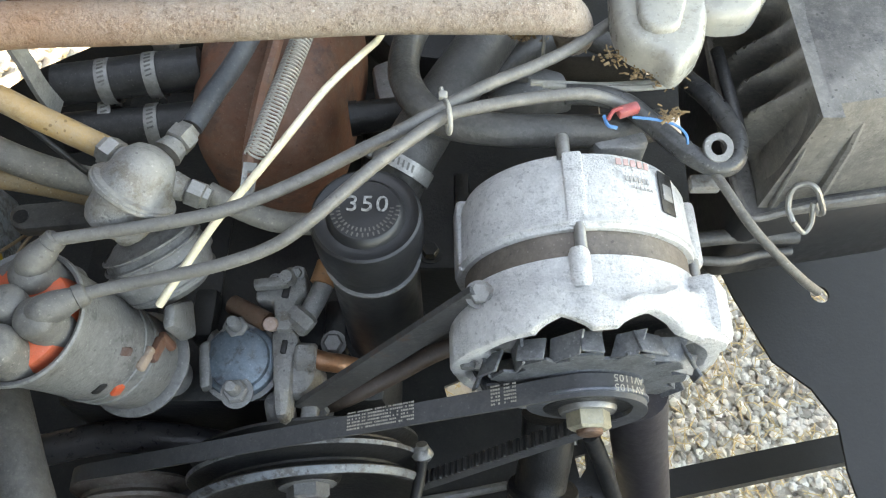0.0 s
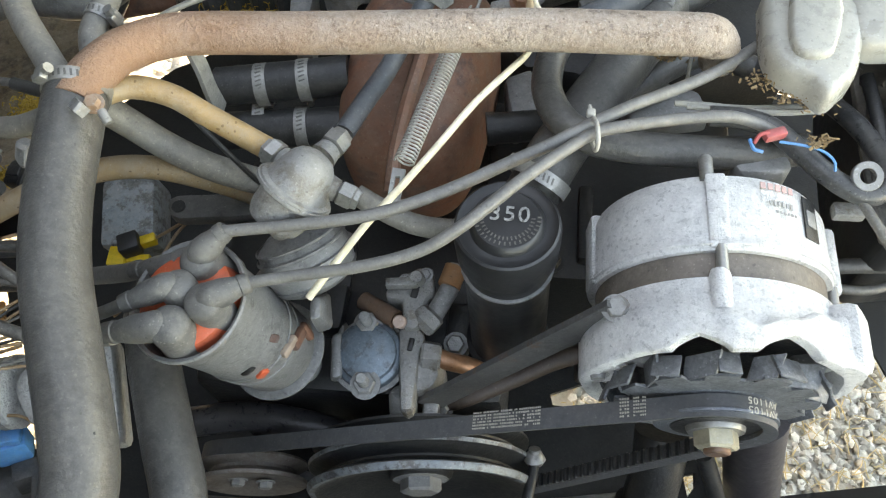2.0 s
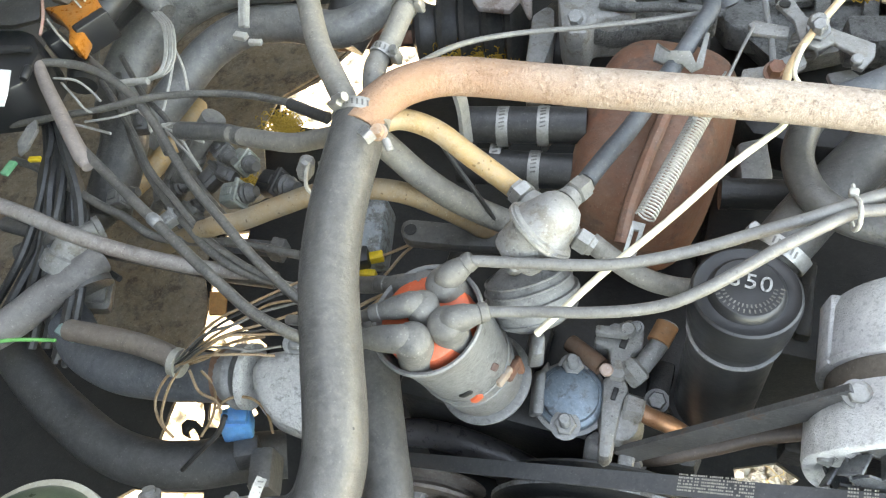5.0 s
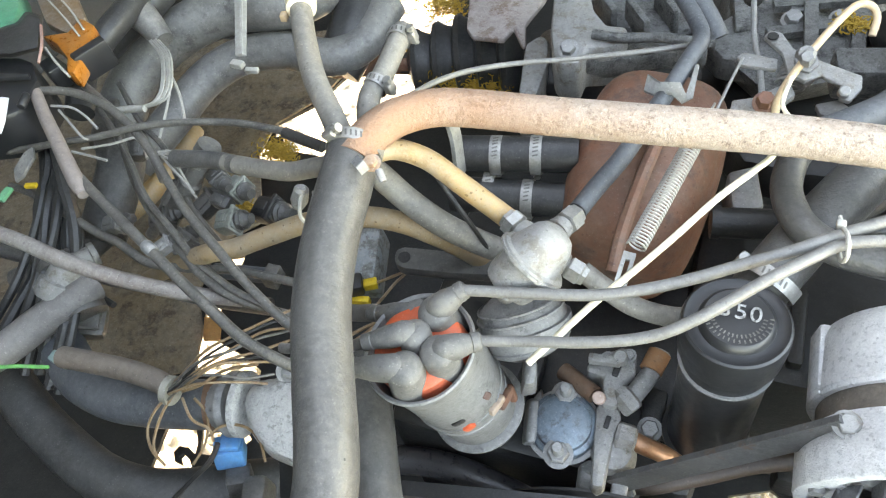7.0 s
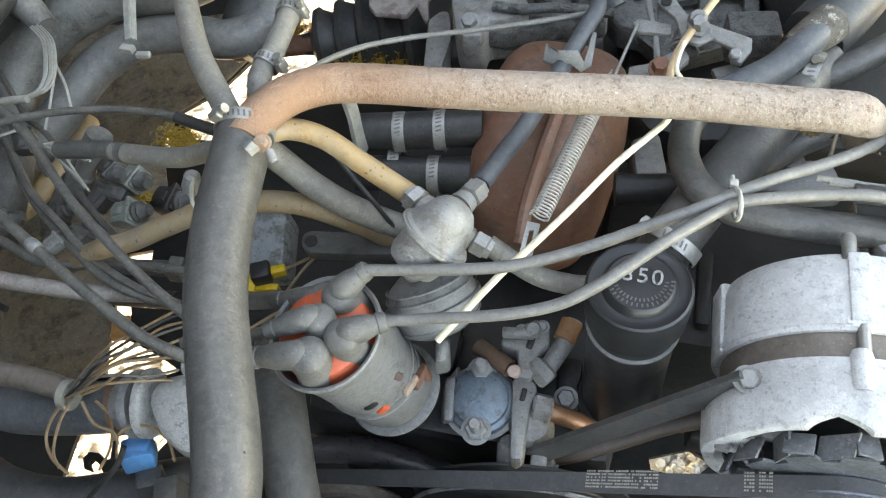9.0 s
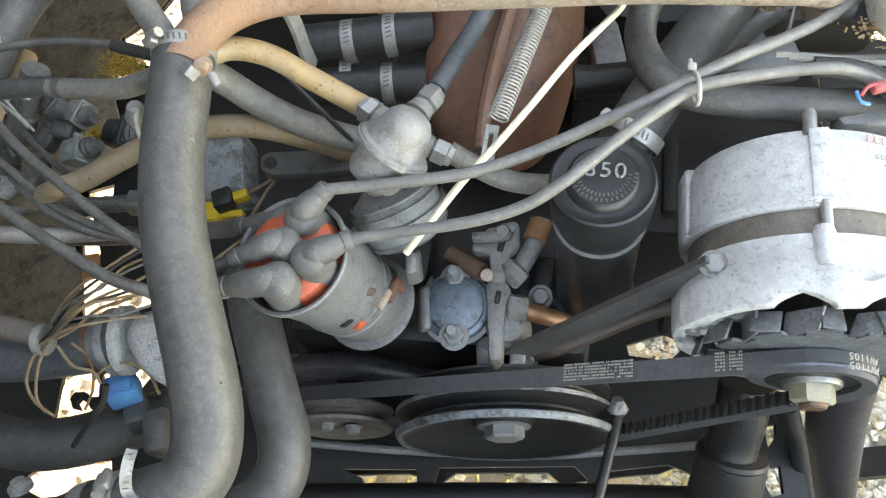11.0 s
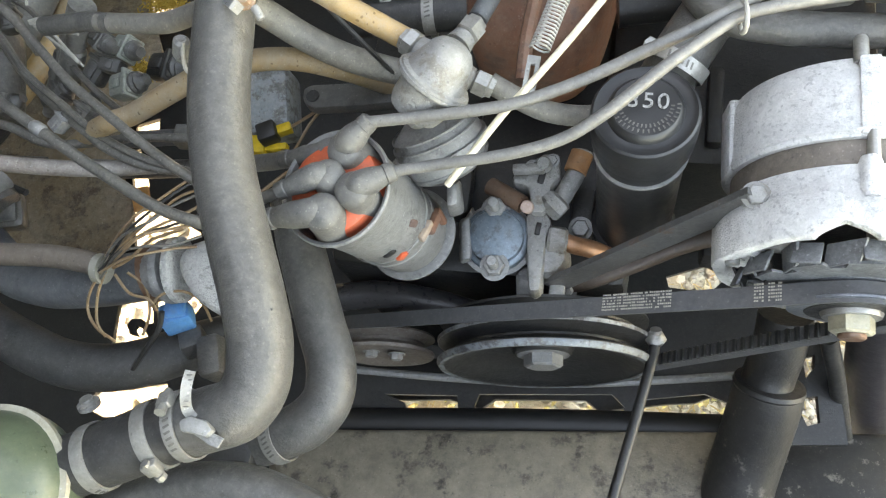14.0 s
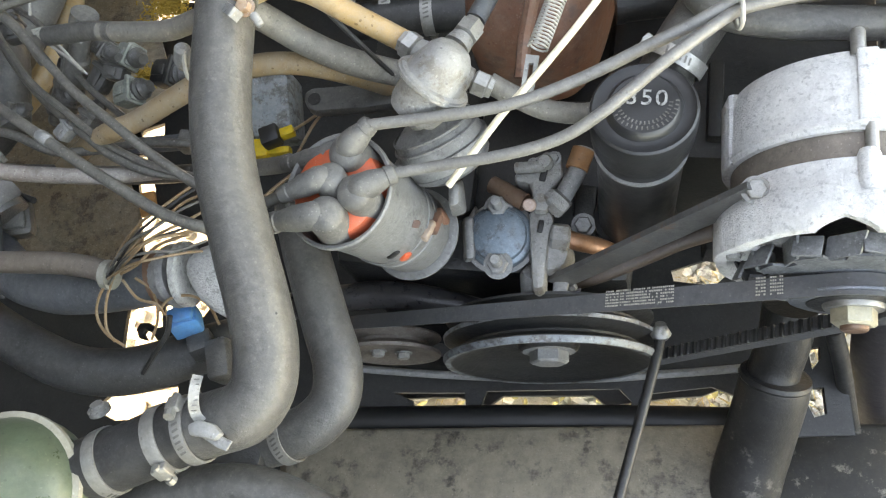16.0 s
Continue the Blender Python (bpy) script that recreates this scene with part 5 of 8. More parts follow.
part("print", bars, surface("faded_red_print", (0.5, 0.3, 0.28), 0.7, amount=0.3), alt, "faded unreadable red print", 0)

# adjusting strap
st0, st1 = V((-0.0962, 0.1613, 0.6000)), V((0.0217, 0.1763, 0.7520))
strap = thing("adjusting_strap", st0, "flat dark steel adjusting strap bolted to the alternator", "strap")
part("bar", sweep(bmesh.new(), spline([st0, st0.lerp(st1, 0.4), st0.lerp(st1, 0.8), st1], 3), 0.0095, 4, [(0.22, -1), (0.22, 1), (-0.22, 1), (-0.22, -1)]), surface("worn_strap_steel", (0.075, 0.075, 0.076), 0.45, 0.3, amount=0.35, dust=(0.16, 0.155, 0.15), wear=(0.12, 0.07, 0.05), wear_amount=0.15), strap, "", 0)
part("bolt", hexnut(st1 - V((0.002, 0, 0.001)), st1 + V((0, -0.2, 1)), 0.006, 0.005), ALLOY, strap)
part("bolt", hexnut((-0.089, 0.164, 0.585), V((-0.089, 0.164, 0.585)) + V((0, -0.6, 1)), 0.008, 0.01), DULL, strap)

# pulleys, seen from their faces
YB = 0.1315
crank_c = V((-0.104, 0.124, 0.522))
yaw = Matrix.Rotation(radians(7), 3, "Z")
pd = yaw @ V((0, 1, 0))
crank = thing("crank_pulley", crank_c - V((0, 0, 0.09)), "double-groove black crank pulley with a worn bright rim", "pulley")
part("wheel", lathe(crank_c - pd * 0.012, crank_c, [(0.017, 0.02), (0.016, 0.046), (0.009, 0.064), (0.001, 0.079), (0.0, 0.087), (0.003, 0.089), (0.005, 0.089), (0.011, 0.076), (0.013, 0.076), (0.019, 0.089), (0.022, 0.089), (0.028, 0.078), (0.03, 0.078), (0.036, 0.088), (0.038, 0.088), (0.038, 0.02)], 72), DARK, crank)
part("rim", lathe(crank_c - pd * 0.0122, crank_c, [(0.0, 0.083), (-0.0006, 0.0875), (0.0025, 0.0895), (0.0045, 0.0895)], 72, None, False), surface("worn_rim", (0.14, 0.165, 0.185), 0.5, 0.4, amount=0.3, wear=(0.03, 0.03, 0.032), wear_amount=0.5, scale=60), crank, "worn bright steel rim")
part("rim", lathe(crank_c + pd * 0.0070, crank_c + pd, [(-0.0008, 0.0865), (0.0, 0.0893), (0.003, 0.0897), (0.0036, 0.0880)], 72, None, False), surface("worn_back_rim", (0.15, 0.165, 0.18), 0.45, 0.4, amount=0.4, wear=(0.03, 0.03, 0.032), wear_amount=0.55, scale=60), crank, "worn steel rim between the grooves")
part("hub", lathe(crank_c - pd * 0.001, crank_c + pd, [(0, 0.01), (0.0, 0.022), (0.002, 0.025), (0.007, 0.027)], 32), DARK, crank)
part("bolt", hexnut(crank_c + pd * 0.001, crank_c - pd, 0.0165, 0.0125), DULL, crank)
idler_c = V((-0.25, 0.12, 0.492))
idler = thing("water_pump_pulley", idler_c - V((0, 0, 0.045)), "brown rusted water pump pulley", "pulley")
part("wheel", lathe(idler_c - pd * 0.008, idler_c, [(0.004, 0.012), (0.003, 0.03), (0.0, 0.038), (0.0, 0.045), (0.003, 0.0455), (0.008, 0.036), (0.011, 0.036), (0.016, 0.0455), (0.018, 0.045), (0.018, 0.01)], 56), surface("brown_pulley", (0.09, 0.06, 0.045), 0.6, 0.2, amount=0.35), idler)
part("bolt", hexnut(idler_c - pd * 0.005 + V((0.012, 0, 0.004)), idler_c - pd + V((0.012, 0, 0.004)), 0.006, 0.006), DULL, idler)
part("bolt", hexnut(idler_c - pd * 0.005 + V((-0.012, 0, 0.004)), idler_c - pd + V((-0.012, 0, 0.004)), 0.006, 0.006), DULL, idler)


# drive belt round the alternator pulley, the water pump pulley and the crank pulley
def belt_line():
    rim = []
    for c, r in (((0.0813, 0.7031), 0.0325), ((-0.25, 0.492), 0.046), ((-0.104, 0.522), 0.089)):
        rim += [(c[0] + r * math.cos(2 * math.pi * k / 48), c[1] + r * math.sin(2 * math.pi * k / 48)) for k in range(48)]
    rim = sorted(set(rim))

    def half(pts):
        out = []
        for p in pts:
            while len(out) > 1 and (out[-1][0] - out[-2][0]) * (p[1] - out[-2][1]) - (out[-1][1] - out[-2][1]) * (p[0] - out[-2][0]) <= 0:
                out.pop()
            out.append(p)
        return out[:-1]

    return half(rim) + half(rim[::-1])


BL = [V((x, YB, z)) for x, z in belt_line()]
belt = thing("drive_belt", BL[0], "dark grey rubber drive belt with worn print", "drive belt")
part("band", sweep(bmesh.new(), BL, 0.0063, 4, [(1, -0.05), (1, 0.05), (0.7, 1.2), (-0.7, 1.2), (-1, 0.05), (-1, -0.05)], True), BELT, belt, "", 30)

cogs = bmesh.new()
c0, c1 = V((0.0813, YB, 0.7031)), V((-0.104, YB, 0.522))
dirn = (c1 - c0).normalized()
side = V((-dirn.z, 0, dirn.x))
low = side if side.z < 0 else -side
p0, p1 = c0 + low * 0.0325, c1 + low * 0.089
for k in range(34):
    q = p0.lerp(p1, k / 33)
    d2 = (p1 - p0).normalized()
    block(Matrix.Translation(q - low * 0.006) @ d2.to_track_quat("X", "Z").to_matrix().to_4x4(), (0.0035, 0.010, 0.005), 0.0008, cogs)
part("cog_strip", cogs, DARK, belt, "moulded cogs")["kind"] = "stuff"
q0, q1 = V((0.0813, YB, 0.7031)), V((-0.25, YB, 0.492))
dn = (q1 - q0).normalized()
upn = V((-dn.z, 0, dn.x))
upn = upn if upn.z > 0 else -upn
s0, s1 = q0 + upn * 0.0326, q1 + upn * 0.0461
face = (s1 - s0).normalized()
bars = bmesh.new()
rb = random.Random(3)
L = (s1 - s0).length
for near, far, rows in (((-0.011, 0.131, 0.680), (-0.050, 0.131, 0.651), 6), ((0.042, 0.131, 0.719), (0.036, 0.131, 0.715), 6), ((0.034, 0.131, 0.713), (0.029, 0.131, 0.710), 6)):
    a, a1 = (V(near) - s0).dot(face) / L, (V(far) - s0).dot(face) / L
    while a < a1:
        w = rb.uniform(0.0005, 0.0011)
        for r in range(rows):
            if rb.random() < 0.85:
                m = Matrix.Translation(s0.lerp(s1, a) + upn * 0.0064 + V((0, -0.0050 + 0.0020 * r, 0))) @ Matrix((face, V((0, 1, 0)), upn)).transposed().to_4x4()
                block(m, (w, 0.0010, 0.0003), 0, bars)
        a += (w + 0.0005) / L
part("print", bars, PRINT, belt, "worn unreadable pale print", 0)["kind"] = "stuff"
# the size code, twice side by side, where the belt runs over the alternator pulley
for row in range(2):
    code = bmesh.new()
    for k, ch in enumerate("AV1105"):
        a = radians(53 + 4.7 * k)
        rad, tan = V((math.cos(a), 0, math.sin(a))), V((-math.sin(a), 0, math.cos(a)))
        p = V((0.0813, YB - 0.0032 + 0.0052 * row, 0.7031)) + rad * 0.0390
        m = Matrix((tan, V((0, -1, 0)), rad)).transposed().to_4x4()
        merge(code, lettering(ch, 0.0056, Matrix.Translation(p) @ m, PRINT, depth=0.00015))
    part("lettering", code, PRINT, belt, "pale printed size code AV1105", 0)

# ---- beyond the pipe: gearbox side ----
def joint(name, outline, thick, material, label, category, bevel=0.003):
    return single(name, slab(outline, thick, bevel), material, label, category)


boot_a, boot_b = V((-0.445, 0.609, 0.560)), V((-0.300, 0.652, 0.560))
BLN = (boot_b - boot_a).length
prof = [(0, 0.012), (0.012, 0.014), (0.014, 0.020)]
for k in range(5):
    s0 = 0.016 + (BLN - 0.02) * k / 5
    r0 = 0.040 + 0.006 * k
    prof += [(s0, r0 - 0.014), (s0 + 0.004, r0 - 0.002), (s0 + 0.010, r0), (s0 + 0.015, r0 - 0.004)]
axle = thing("axle_boot", boot_a, "black corrugated rubber axle boot", "axle boot")
part("bellows", lathe(boot_a, boot_b, prof + [(BLN, 0.03)], 40), BLACK_RUBBER, axle)
part("shaft", lathe(V((-0.532, 0.598, 0.550)), boot_a, [(0, 0.012), (0.2, 0.012)], 20), RUST, axle, "rusty drive shaft")
joint("mounting_bracket", [(-0.364, 0.677, 0.640), (-0.343, 0.592, 0.640), (-0.333, 0.580, 0.640), (-0.298, 0.580, 0.640), (-0.292, 0.599, 0.640), (-0.277, 0.574, 0.640), (-0.272, 0.574, 0.640), (-0.281, 0.607, 0.640), (-0.270, 0.650, 0.640), (-0.272, 0.684, 0.640)], 0.008, surface("rusty_pink_plate", (0.25, 0.2, 0.185), 0.7, amount=0.5, dust=(0.3, 0.28, 0.26), wear=(0.13, 0.07, 0.05), wear_amount=0.5), "rusty grey steel mounting bracket", "bracket")
gear = thing("gearbox", (-0.228, 0.614, 0.600), "grey cast alloy gearbox casing with ribs and a bolt", "gearbox")
CAST = surface("oily_grey_cast", (0.09, 0.094, 0.093), 0.5, 0.2, amount=0.5, dust=(0.2, 0.2, 0.192), wear=(0.018, 0.018, 0.018), wear_amount=0.5, scale=60, bump=0.8)
part("casing", loft([(-0.321, 0.621, 0.500), (-0.312, 0.764, 0.500), (-0.070, 0.929, 0.500), (-0.027, 0.657, 0.500)], [(-0.265, 0.532, 0.600), (-0.241, 0.586, 0.600), (-0.088, 0.666, 0.600), (-0.066, 0.561, 0.600)], 0.01), DARK, gear, "oily dark casing")
part("tube", tube([(-0.245, 0.536, 0.630), (-0.198, 0.536, 0.635), (-0.155, 0.548, 0.635), (-0.102, 0.571, 0.630)], 0.0203, 20), DARK, gear, "dark oily cross tube")
part("rim", tube([(-0.192, 0.524, 0.705), (-0.165, 0.522, 0.705), (-0.131, 0.527, 0.705), (-0.086, 0.530, 0.700)], 0.0046, 10), CAST, gear)
part("web", slab([(-0.203, 0.546, 0.690), (-0.175, 0.544, 0.690), (-0.134, 0.549, 0.690), (-0.092, 0.549, 0.690), (-0.091, 0.535, 0.685), (-0.131, 0.529, 0.685), (-0.180, 0.513, 0.685), (-0.196, 0.506, 0.690)], 0.02, 0.004), CAST, gear)
for q in ([(-0.201, 0.630, 0.650)], [(-0.166, 0.615, 0.650)], [(-0.140, 0.635, 0.650)]):
    part("rib", block(Matrix.Translation(q[0]) @ pose(0, 0, 0, 0, 0, 35), (0.008, 0.045, 0.03), 0.003), CAST, gear)
part("arm", slab([(-0.248, 0.614, 0.700), (-0.217, 0.616, 0.700), (-0.200, 0.566, 0.700), (-0.183, 0.545, 0.700), (-0.164, 0.545, 0.700), (-0.160, 0.524, 0.700), (-0.179, 0.514, 0.700), (-0.195, 0.510, 0.700), (-0.196, 0.490, 0.700), (-0.212, 0.487, 0.700), (-0.222, 0.497, 0.700), (-0.233, 0.531, 0.700)], 0.05, 0.005), ALLOY, gear)
part("lug", slab([(-0.266, 0.554, 0.660), (-0.255, 0.570, 0.660), (-0.245, 0.566, 0.660), (-0.236, 0.529, 0.660), (-0.236, 0.471, 0.660), (-0.252, 0.469, 0.660)], 0.05, 0.005), ALLOY, gear)
part("bolt", hexnut((-0.209, 0.502, 0.703), V((-0.209, 0.502, 0.703)) + V((0, -0.5, 1)), 0.007, 0.008), DULL, gear)
part("rail", tube([(-0.169, 0.528, 0.700), (-0.141, 0.532, 0.700), (-0.111, 0.532, 0.700)], 0.004, 8), ALLOY, gear)
part("casing", slab([(-0.236, 0.697, 0.640), (-0.131, 0.706, 0.640), (-0.099, 0.634, 0.640), (-0.141, 0.607, 0.640), (-0.199, 0.621, 0.640), (-0.220, 0.650, 0.640)], 0.06, 0.008), CAST, gear)
part("plate", slab([(-0.089, 0.610, 0.660), (-0.072, 0.629, 0.660), (-0.048, 0.598, 0.660), (-0.047, 0.558, 0.660), (-0.081, 0.562, 0.660), (-0.097, 0.584, 0.660)], 0.03, 0.004), CAST, gear)
part("rib", slab([(-0.082, 0.663, 0.667), (-0.059, 0.665, 0.667), (-0.052, 0.605, 0.667), (-0.072, 0.595, 0.667)], 0.03, 0.004), CAST, gear)
hose("shift_cable", [(-0.281, 0.329, 0.800), (-0.270, 0.357, 0.790), (-0.253, 0.382, 0.780), (-0.226, 0.405, 0.770), (-0.190, 0.421, 0.765), (-0.141, 0.442, 0.760), (-0.092, 0.472, 0.750)], 0.0022, LEAD, "thin grey shift cable", "cable", 8)
saddle = thing("hose_saddle", (-0.111, 0.413, 0.760), "pressed steel saddle holding a hose", "bracket")
part("plate", slab([(-0.129, 0.407, 0.755), (-0.128, 0.415, 0.765), (-0.117, 0.400, 0.772), (-0.103, 0.402, 0.772), (-0.098, 0.398, 0.765), (-0.096, 0.436, 0.760), (-0.093, 0.435, 0.760), (-0.093, 0.406, 0.755), (-0.100, 0.399, 0.755), (-0.108, 0.397, 0.765), (-0.119, 0.398, 0.760)], 0.002, 0.0005), DULL, saddle)
joint("housing_cover", [(-0.166, 0.412, 0.715), (-0.155, 0.453, 0.715), (-0.131, 0.466, 0.715), (-0.093, 0.457, 0.715), (-0.075, 0.424, 0.715)], 0.05, RUST, "rust-brown upper end of the intake housing", "housing cover", 0.008)

# throttle linkage
link = thing("throttle_linkage", (-0.017, 0.495, 0.700), "grey steel throttle linkage with levers and bolts", "linkage")
part("lever", slab([(-0.052, 0.461, 0.770), (-0.049, 0.469, 0.770), (-0.040, 0.467, 0.770), (-0.031, 0.451, 0.770), (-0.018, 0.443, 0.770), (0.003, 0.434, 0.770), (0.015, 0.429, 0.770), (0.015, 0.417, 0.770), (0.008, 0.403, 0.770), (0.001, 0.405, 0.770), (0.003, 0.417, 0.770), (-0.011, 0.426, 0.770), (-0.021, 0.419, 0.770), (-0.032, 0.423, 0.770), (-0.038, 0.445, 0.770)], 0.004, 0.001), ALLOY, link)
part("lever", slab([(-0.068, 0.443, 0.765), (-0.064, 0.448, 0.765), (-0.040, 0.444, 0.765), (-0.040, 0.433, 0.765), (-0.064, 0.434, 0.765)], 0.004, 0.001), ALLOY, link)
part("lever", slab([(-0.067, 0.387, 0.760), (-0.066, 0.402, 0.760), (-0.053, 0.407, 0.760), (-0.036, 0.422, 0.760), (-0.028, 0.423, 0.760), (-0.025, 0.415, 0.760), (-0.036, 0.399, 0.760), (-0.047, 0.389, 0.760)], 0.006, 0.001), ALLOY, link)
part("pivot", lathe((-0.019, 0.458, 0.740), (-0.025, 0.428, 0.790), [(0, 0.010), (0.02, 0.010), (0.022, 0.007), (0.045, 0.007), (0.05, 0.005)], 20), ALLOY, link)
part("bolt", hexnut((-0.045, 0.400, 0.762), V((-0.045, 0.400, 0.762)) + V((0, -0.4, 1)), 0.006, 0.010), RUST, link, "rusty bolt head")
part("bolt", lathe((0.003, 0.407, 0.772), V((0.003, 0.407, 0.772)) + V((0, -0.3, 1)), [(0, 0.004), (0.004, 0.004), (0.005, 0.003)], 14), DULL, link)
part("eyelet", lathe((-0.046, 0.460, 0.771), V((-0.046, 0.460, 0.771)) + V((0, 0, 1)), [(0, 0.002), (0, 0.004), (0.001, 0.004), (0.001, 0.002)], 16), DARK, link)
cl = frame_on(V((-0.029, 0.428, 0.755)), V((-0.025, 0.449, 0.760)))
part("spring", sweep(bmesh.new(), [cl @ V((0.010 * math.cos(i * 0.6), 0.010 * math.sin(i * 0.6), i * 0.00032)) for i in range(53)], 0.0011, 6), DULL, link, "dull coil spring")
part("rod", tube([(-0.076, 0.381, 0.765), (-0.070, 0.410, 0.768), (-0.064, 0.436, 0.770)], 0.0012, 6), STEEL, link, "thin steel rod")
part("rod", tube([(-0.064, 0.531, 0.760), (-0.059, 0.476, 0.760), (-0.051, 0.438, 0.760), (-0.047, 0.401, 0.765)], 0.0022, 8), DULL, link)
part("bellows", lathe((-0.065, 0.538, 0.760), (-0.059, 0.486, 0.760), [(0, 0.007), (0.004, 0.009), (0.008, 0.007), (0.012, 0.009), (0.016, 0.007), (0.02, 0.0085), (0.024, 0.006)], 18), BLACK_RUBBER, link)
part("block", block(Matrix.Translation((0.024, 0.488, 0.720)) @ pose(0, 0, 0, 0, 0, 8), (0.04, 0.03, 0.03), 0.004), CAST, link)
part("yoke", slab([(0.011, 0.456, 0.700), (0.002, 0.461, 0.700), (-0.002, 0.471, 0.700), (0.015, 0.479, 0.700), (0.028, 0.467, 0.700), (0.024, 0.451, 0.700)], 0.006, 0.0015), DULL, link)
part("spacer", lathe((-0.022, 0.433, 0.772), (-0.025, 0.417, 0.800), [(0, 0.008), (0.006, 0.008), (0.006, 0.0055), (0.014, 0.0055), (0.016, 0.004)], 6), DULL, link, "dull hexagonal nut")
single("corroded_joint", lathe((0.043, 0.423, 0.768), (0.079, 0.465, 0.768), [(0, 0.0105), (0.008, 0.0125), (0.03, 0.0145), (0.038, 0.0145)], 28), surface("corroded_white", (0.07, 0.058, 0.048), 0.8, amount=0.5, dust=(0.2, 0.18, 0.15), wear=(0.5, 0.47, 0.4), wear_amount=0.3, scale=70, bump=0.8), "corroded pipe joint with white deposits", "pipe joint")
joint("rear_casing", [(-0.080, 0.539, 0.600), (-0.049, 0.789, 0.600), (0.226, 0.809, 0.600), (0.195, 0.491, 0.600), (0.009, 0.485, 0.600), (-0.043, 0.492, 0.600)], 0.05, DARK, "oily dark casing below the linkage", "casing", 0.01)
drum_ = thing("servo_housing", (0.1088, 0.6130, 0.6600), "large dark round housing behind the linkage", "housing")
part("shell", lathe((0.1174, 0.5906, 0.6600), (0.0865, 0.6403, 0.7000), [(0, 0.03), (0.004, 0.052), (0.012, 0.060), (0.05, 0.062), (0.056, 0.058)], 48), BLACK_RUBBER, drum_)
part("rim", lathe((0.1145, 0.5983, 0.6630), (0.0865, 0.6403, 0.7000), [(0, 0.060), (0.001, 0.0635), (0.005, 0.0635), (0.006, 0.060)], 48), BLACK_RUBBER, drum_)
clamp((0.0567, 0.4140, 0.7520), V((0.0449, 0.4170, 0.7520)) - V((0.0706, 0.4091, 0.7520)), 0.0125, 0.010, 40)
head = thing("engine_casting", (-0.011, 0.673, 0.600), "grey oily casting with ribs and bolts beside the linkage", "casting")
part("casting", loft([(-0.089, 0.621, 0.600), (-0.094, 0.785, 0.600), (0.086, 0.799, 0.600), (0.074, 0.664, 0.600), (0.031, 0.592, 0.600), (-0.032, 0.561, 0.600)], [(-0.079, 0.571, 0.652), (-0.082, 0.713, 0.652), (0.067, 0.724, 0.652), (0.054, 0.617, 0.652), (0.017, 0.551, 0.652), (-0.034, 0.526, 0.652)], 0.008), CAST, head)
for p_, q_ in (([(-0.041, 0.633, 0.666), (0.058, 0.659, 0.666)]), ([(-0.043, 0.596, 0.662), (0.054, 0.630, 0.662)]), ([(-0.011, 0.677, 0.668), (-0.003, 0.546, 0.668)]), ([(0.038, 0.686, 0.664), (0.034, 0.577, 0.664)])):
    part("rib", sweep(bmesh.new(), [V(p_), V(q_)], 0.006, 4, [(1, -0.6), (1, 0.6), (-1, 0.6), (-1, -0.6)]), CAST, head, "", 0)
part("bolt", hexnut((-0.022, 0.618, 0.662), V((-0.022, 0.618, 0.662)) + V((0, -0.3, 1)), 0.008, 0.010), DULL, head)
part("bolt", hexnut((0.018, 0.626, 0.662), V((0.018, 0.626, 0.662)) + V((0, -0.3, 1)), 0.007, 0.008), DULL, head)
part("port", lathe((-0.018, 0.639, 0.664), V((-0.018, 0.639, 0.664)) + V((0, -0.4, 1)), [(0, 0.006), (0, 0.010), (0.006, 0.010), (0.006, 0.006), (0.0, 0.0055)], 20), CAST, head)
hose("breather_stub", [(-0.085, 0.538, 0.700), (-0.094, 0.548, 0.710), (-0.106, 0.561, 0.720), (-0.118, 0.597, 0.720)], 0.0100, BLUE_RUBBER, "thin blue-grey hose behind the linkage", "hose")
hose("dipstick_sleeve", [(-0.038, 0.375, 0.772), (-0.038, 0.389, 0.774), (-0.034, 0.405, 0.776), (-0.024, 0.432, 0.776), (-0.006, 0.473, 0.776), (0.007, 0.496, 0.776), (0.017, 0.500, 0.774), (0.023, 0.495, 0.768), (0.022, 0.484, 0.760)], 0.0028, surface("yellowed_tube", (0.5, 0.34, 0.19), 0.45, amount=0.4, dust=(0.55, 0.45, 0.33), scale=14), "yellowed tan tube coming up behind the pipe", "tube", 10)
hose("pale_hook", [(-0.031, 0.409, 0.780), (-0.034, 0.394, 0.781), (-0.035, 0.381, 0.781), (-0.031, 0.373, 0.780), (-0.024, 0.373, 0.776)], 0.0016, CREAM, "thin cream tube bent into a hook", "tube", 8)
joint("cylinder_cover", [(-0.058, 0.424, 0.660), (-0.035, 0.436, 0.660), (-0.025, 0.392, 0.660), (-0.049, 0.381, 0.660)], 0.04, DULL, "small dull metal cover beside the housing", "cover", 0.005)
joint("flange_plate", [(0.032, 0.366, 0.700), (0.042, 0.378, 0.700), (0.073, 0.386, 0.700), (0.088, 0.381, 0.700), (0.095, 0.358, 0.700), (0.065, 0.352, 0.700), (0.036, 0.351, 0.700)], 0.02, DULL, "dull grey flange plate with a bolt", "flange", 0.004)
single("flange_bolt", hexnut((0.057, 0.377, 0.700), V((0.057, 0.377, 0.700)) + V((0, -0.3, 1)), 0.008, 0.009), DULL, "dull hexagon bolt on the flange plate", "bolt")
hose("stub_hose", [(0.027, 0.354, 0.715), (0.045, 0.368, 0.720), (0.064, 0.384, 0.720), (0.092, 0.403, 0.715), (0.123, 0.395, 0.710)], 0.0089, RUBBER, "grey hose below the tan pipe", seg=16)
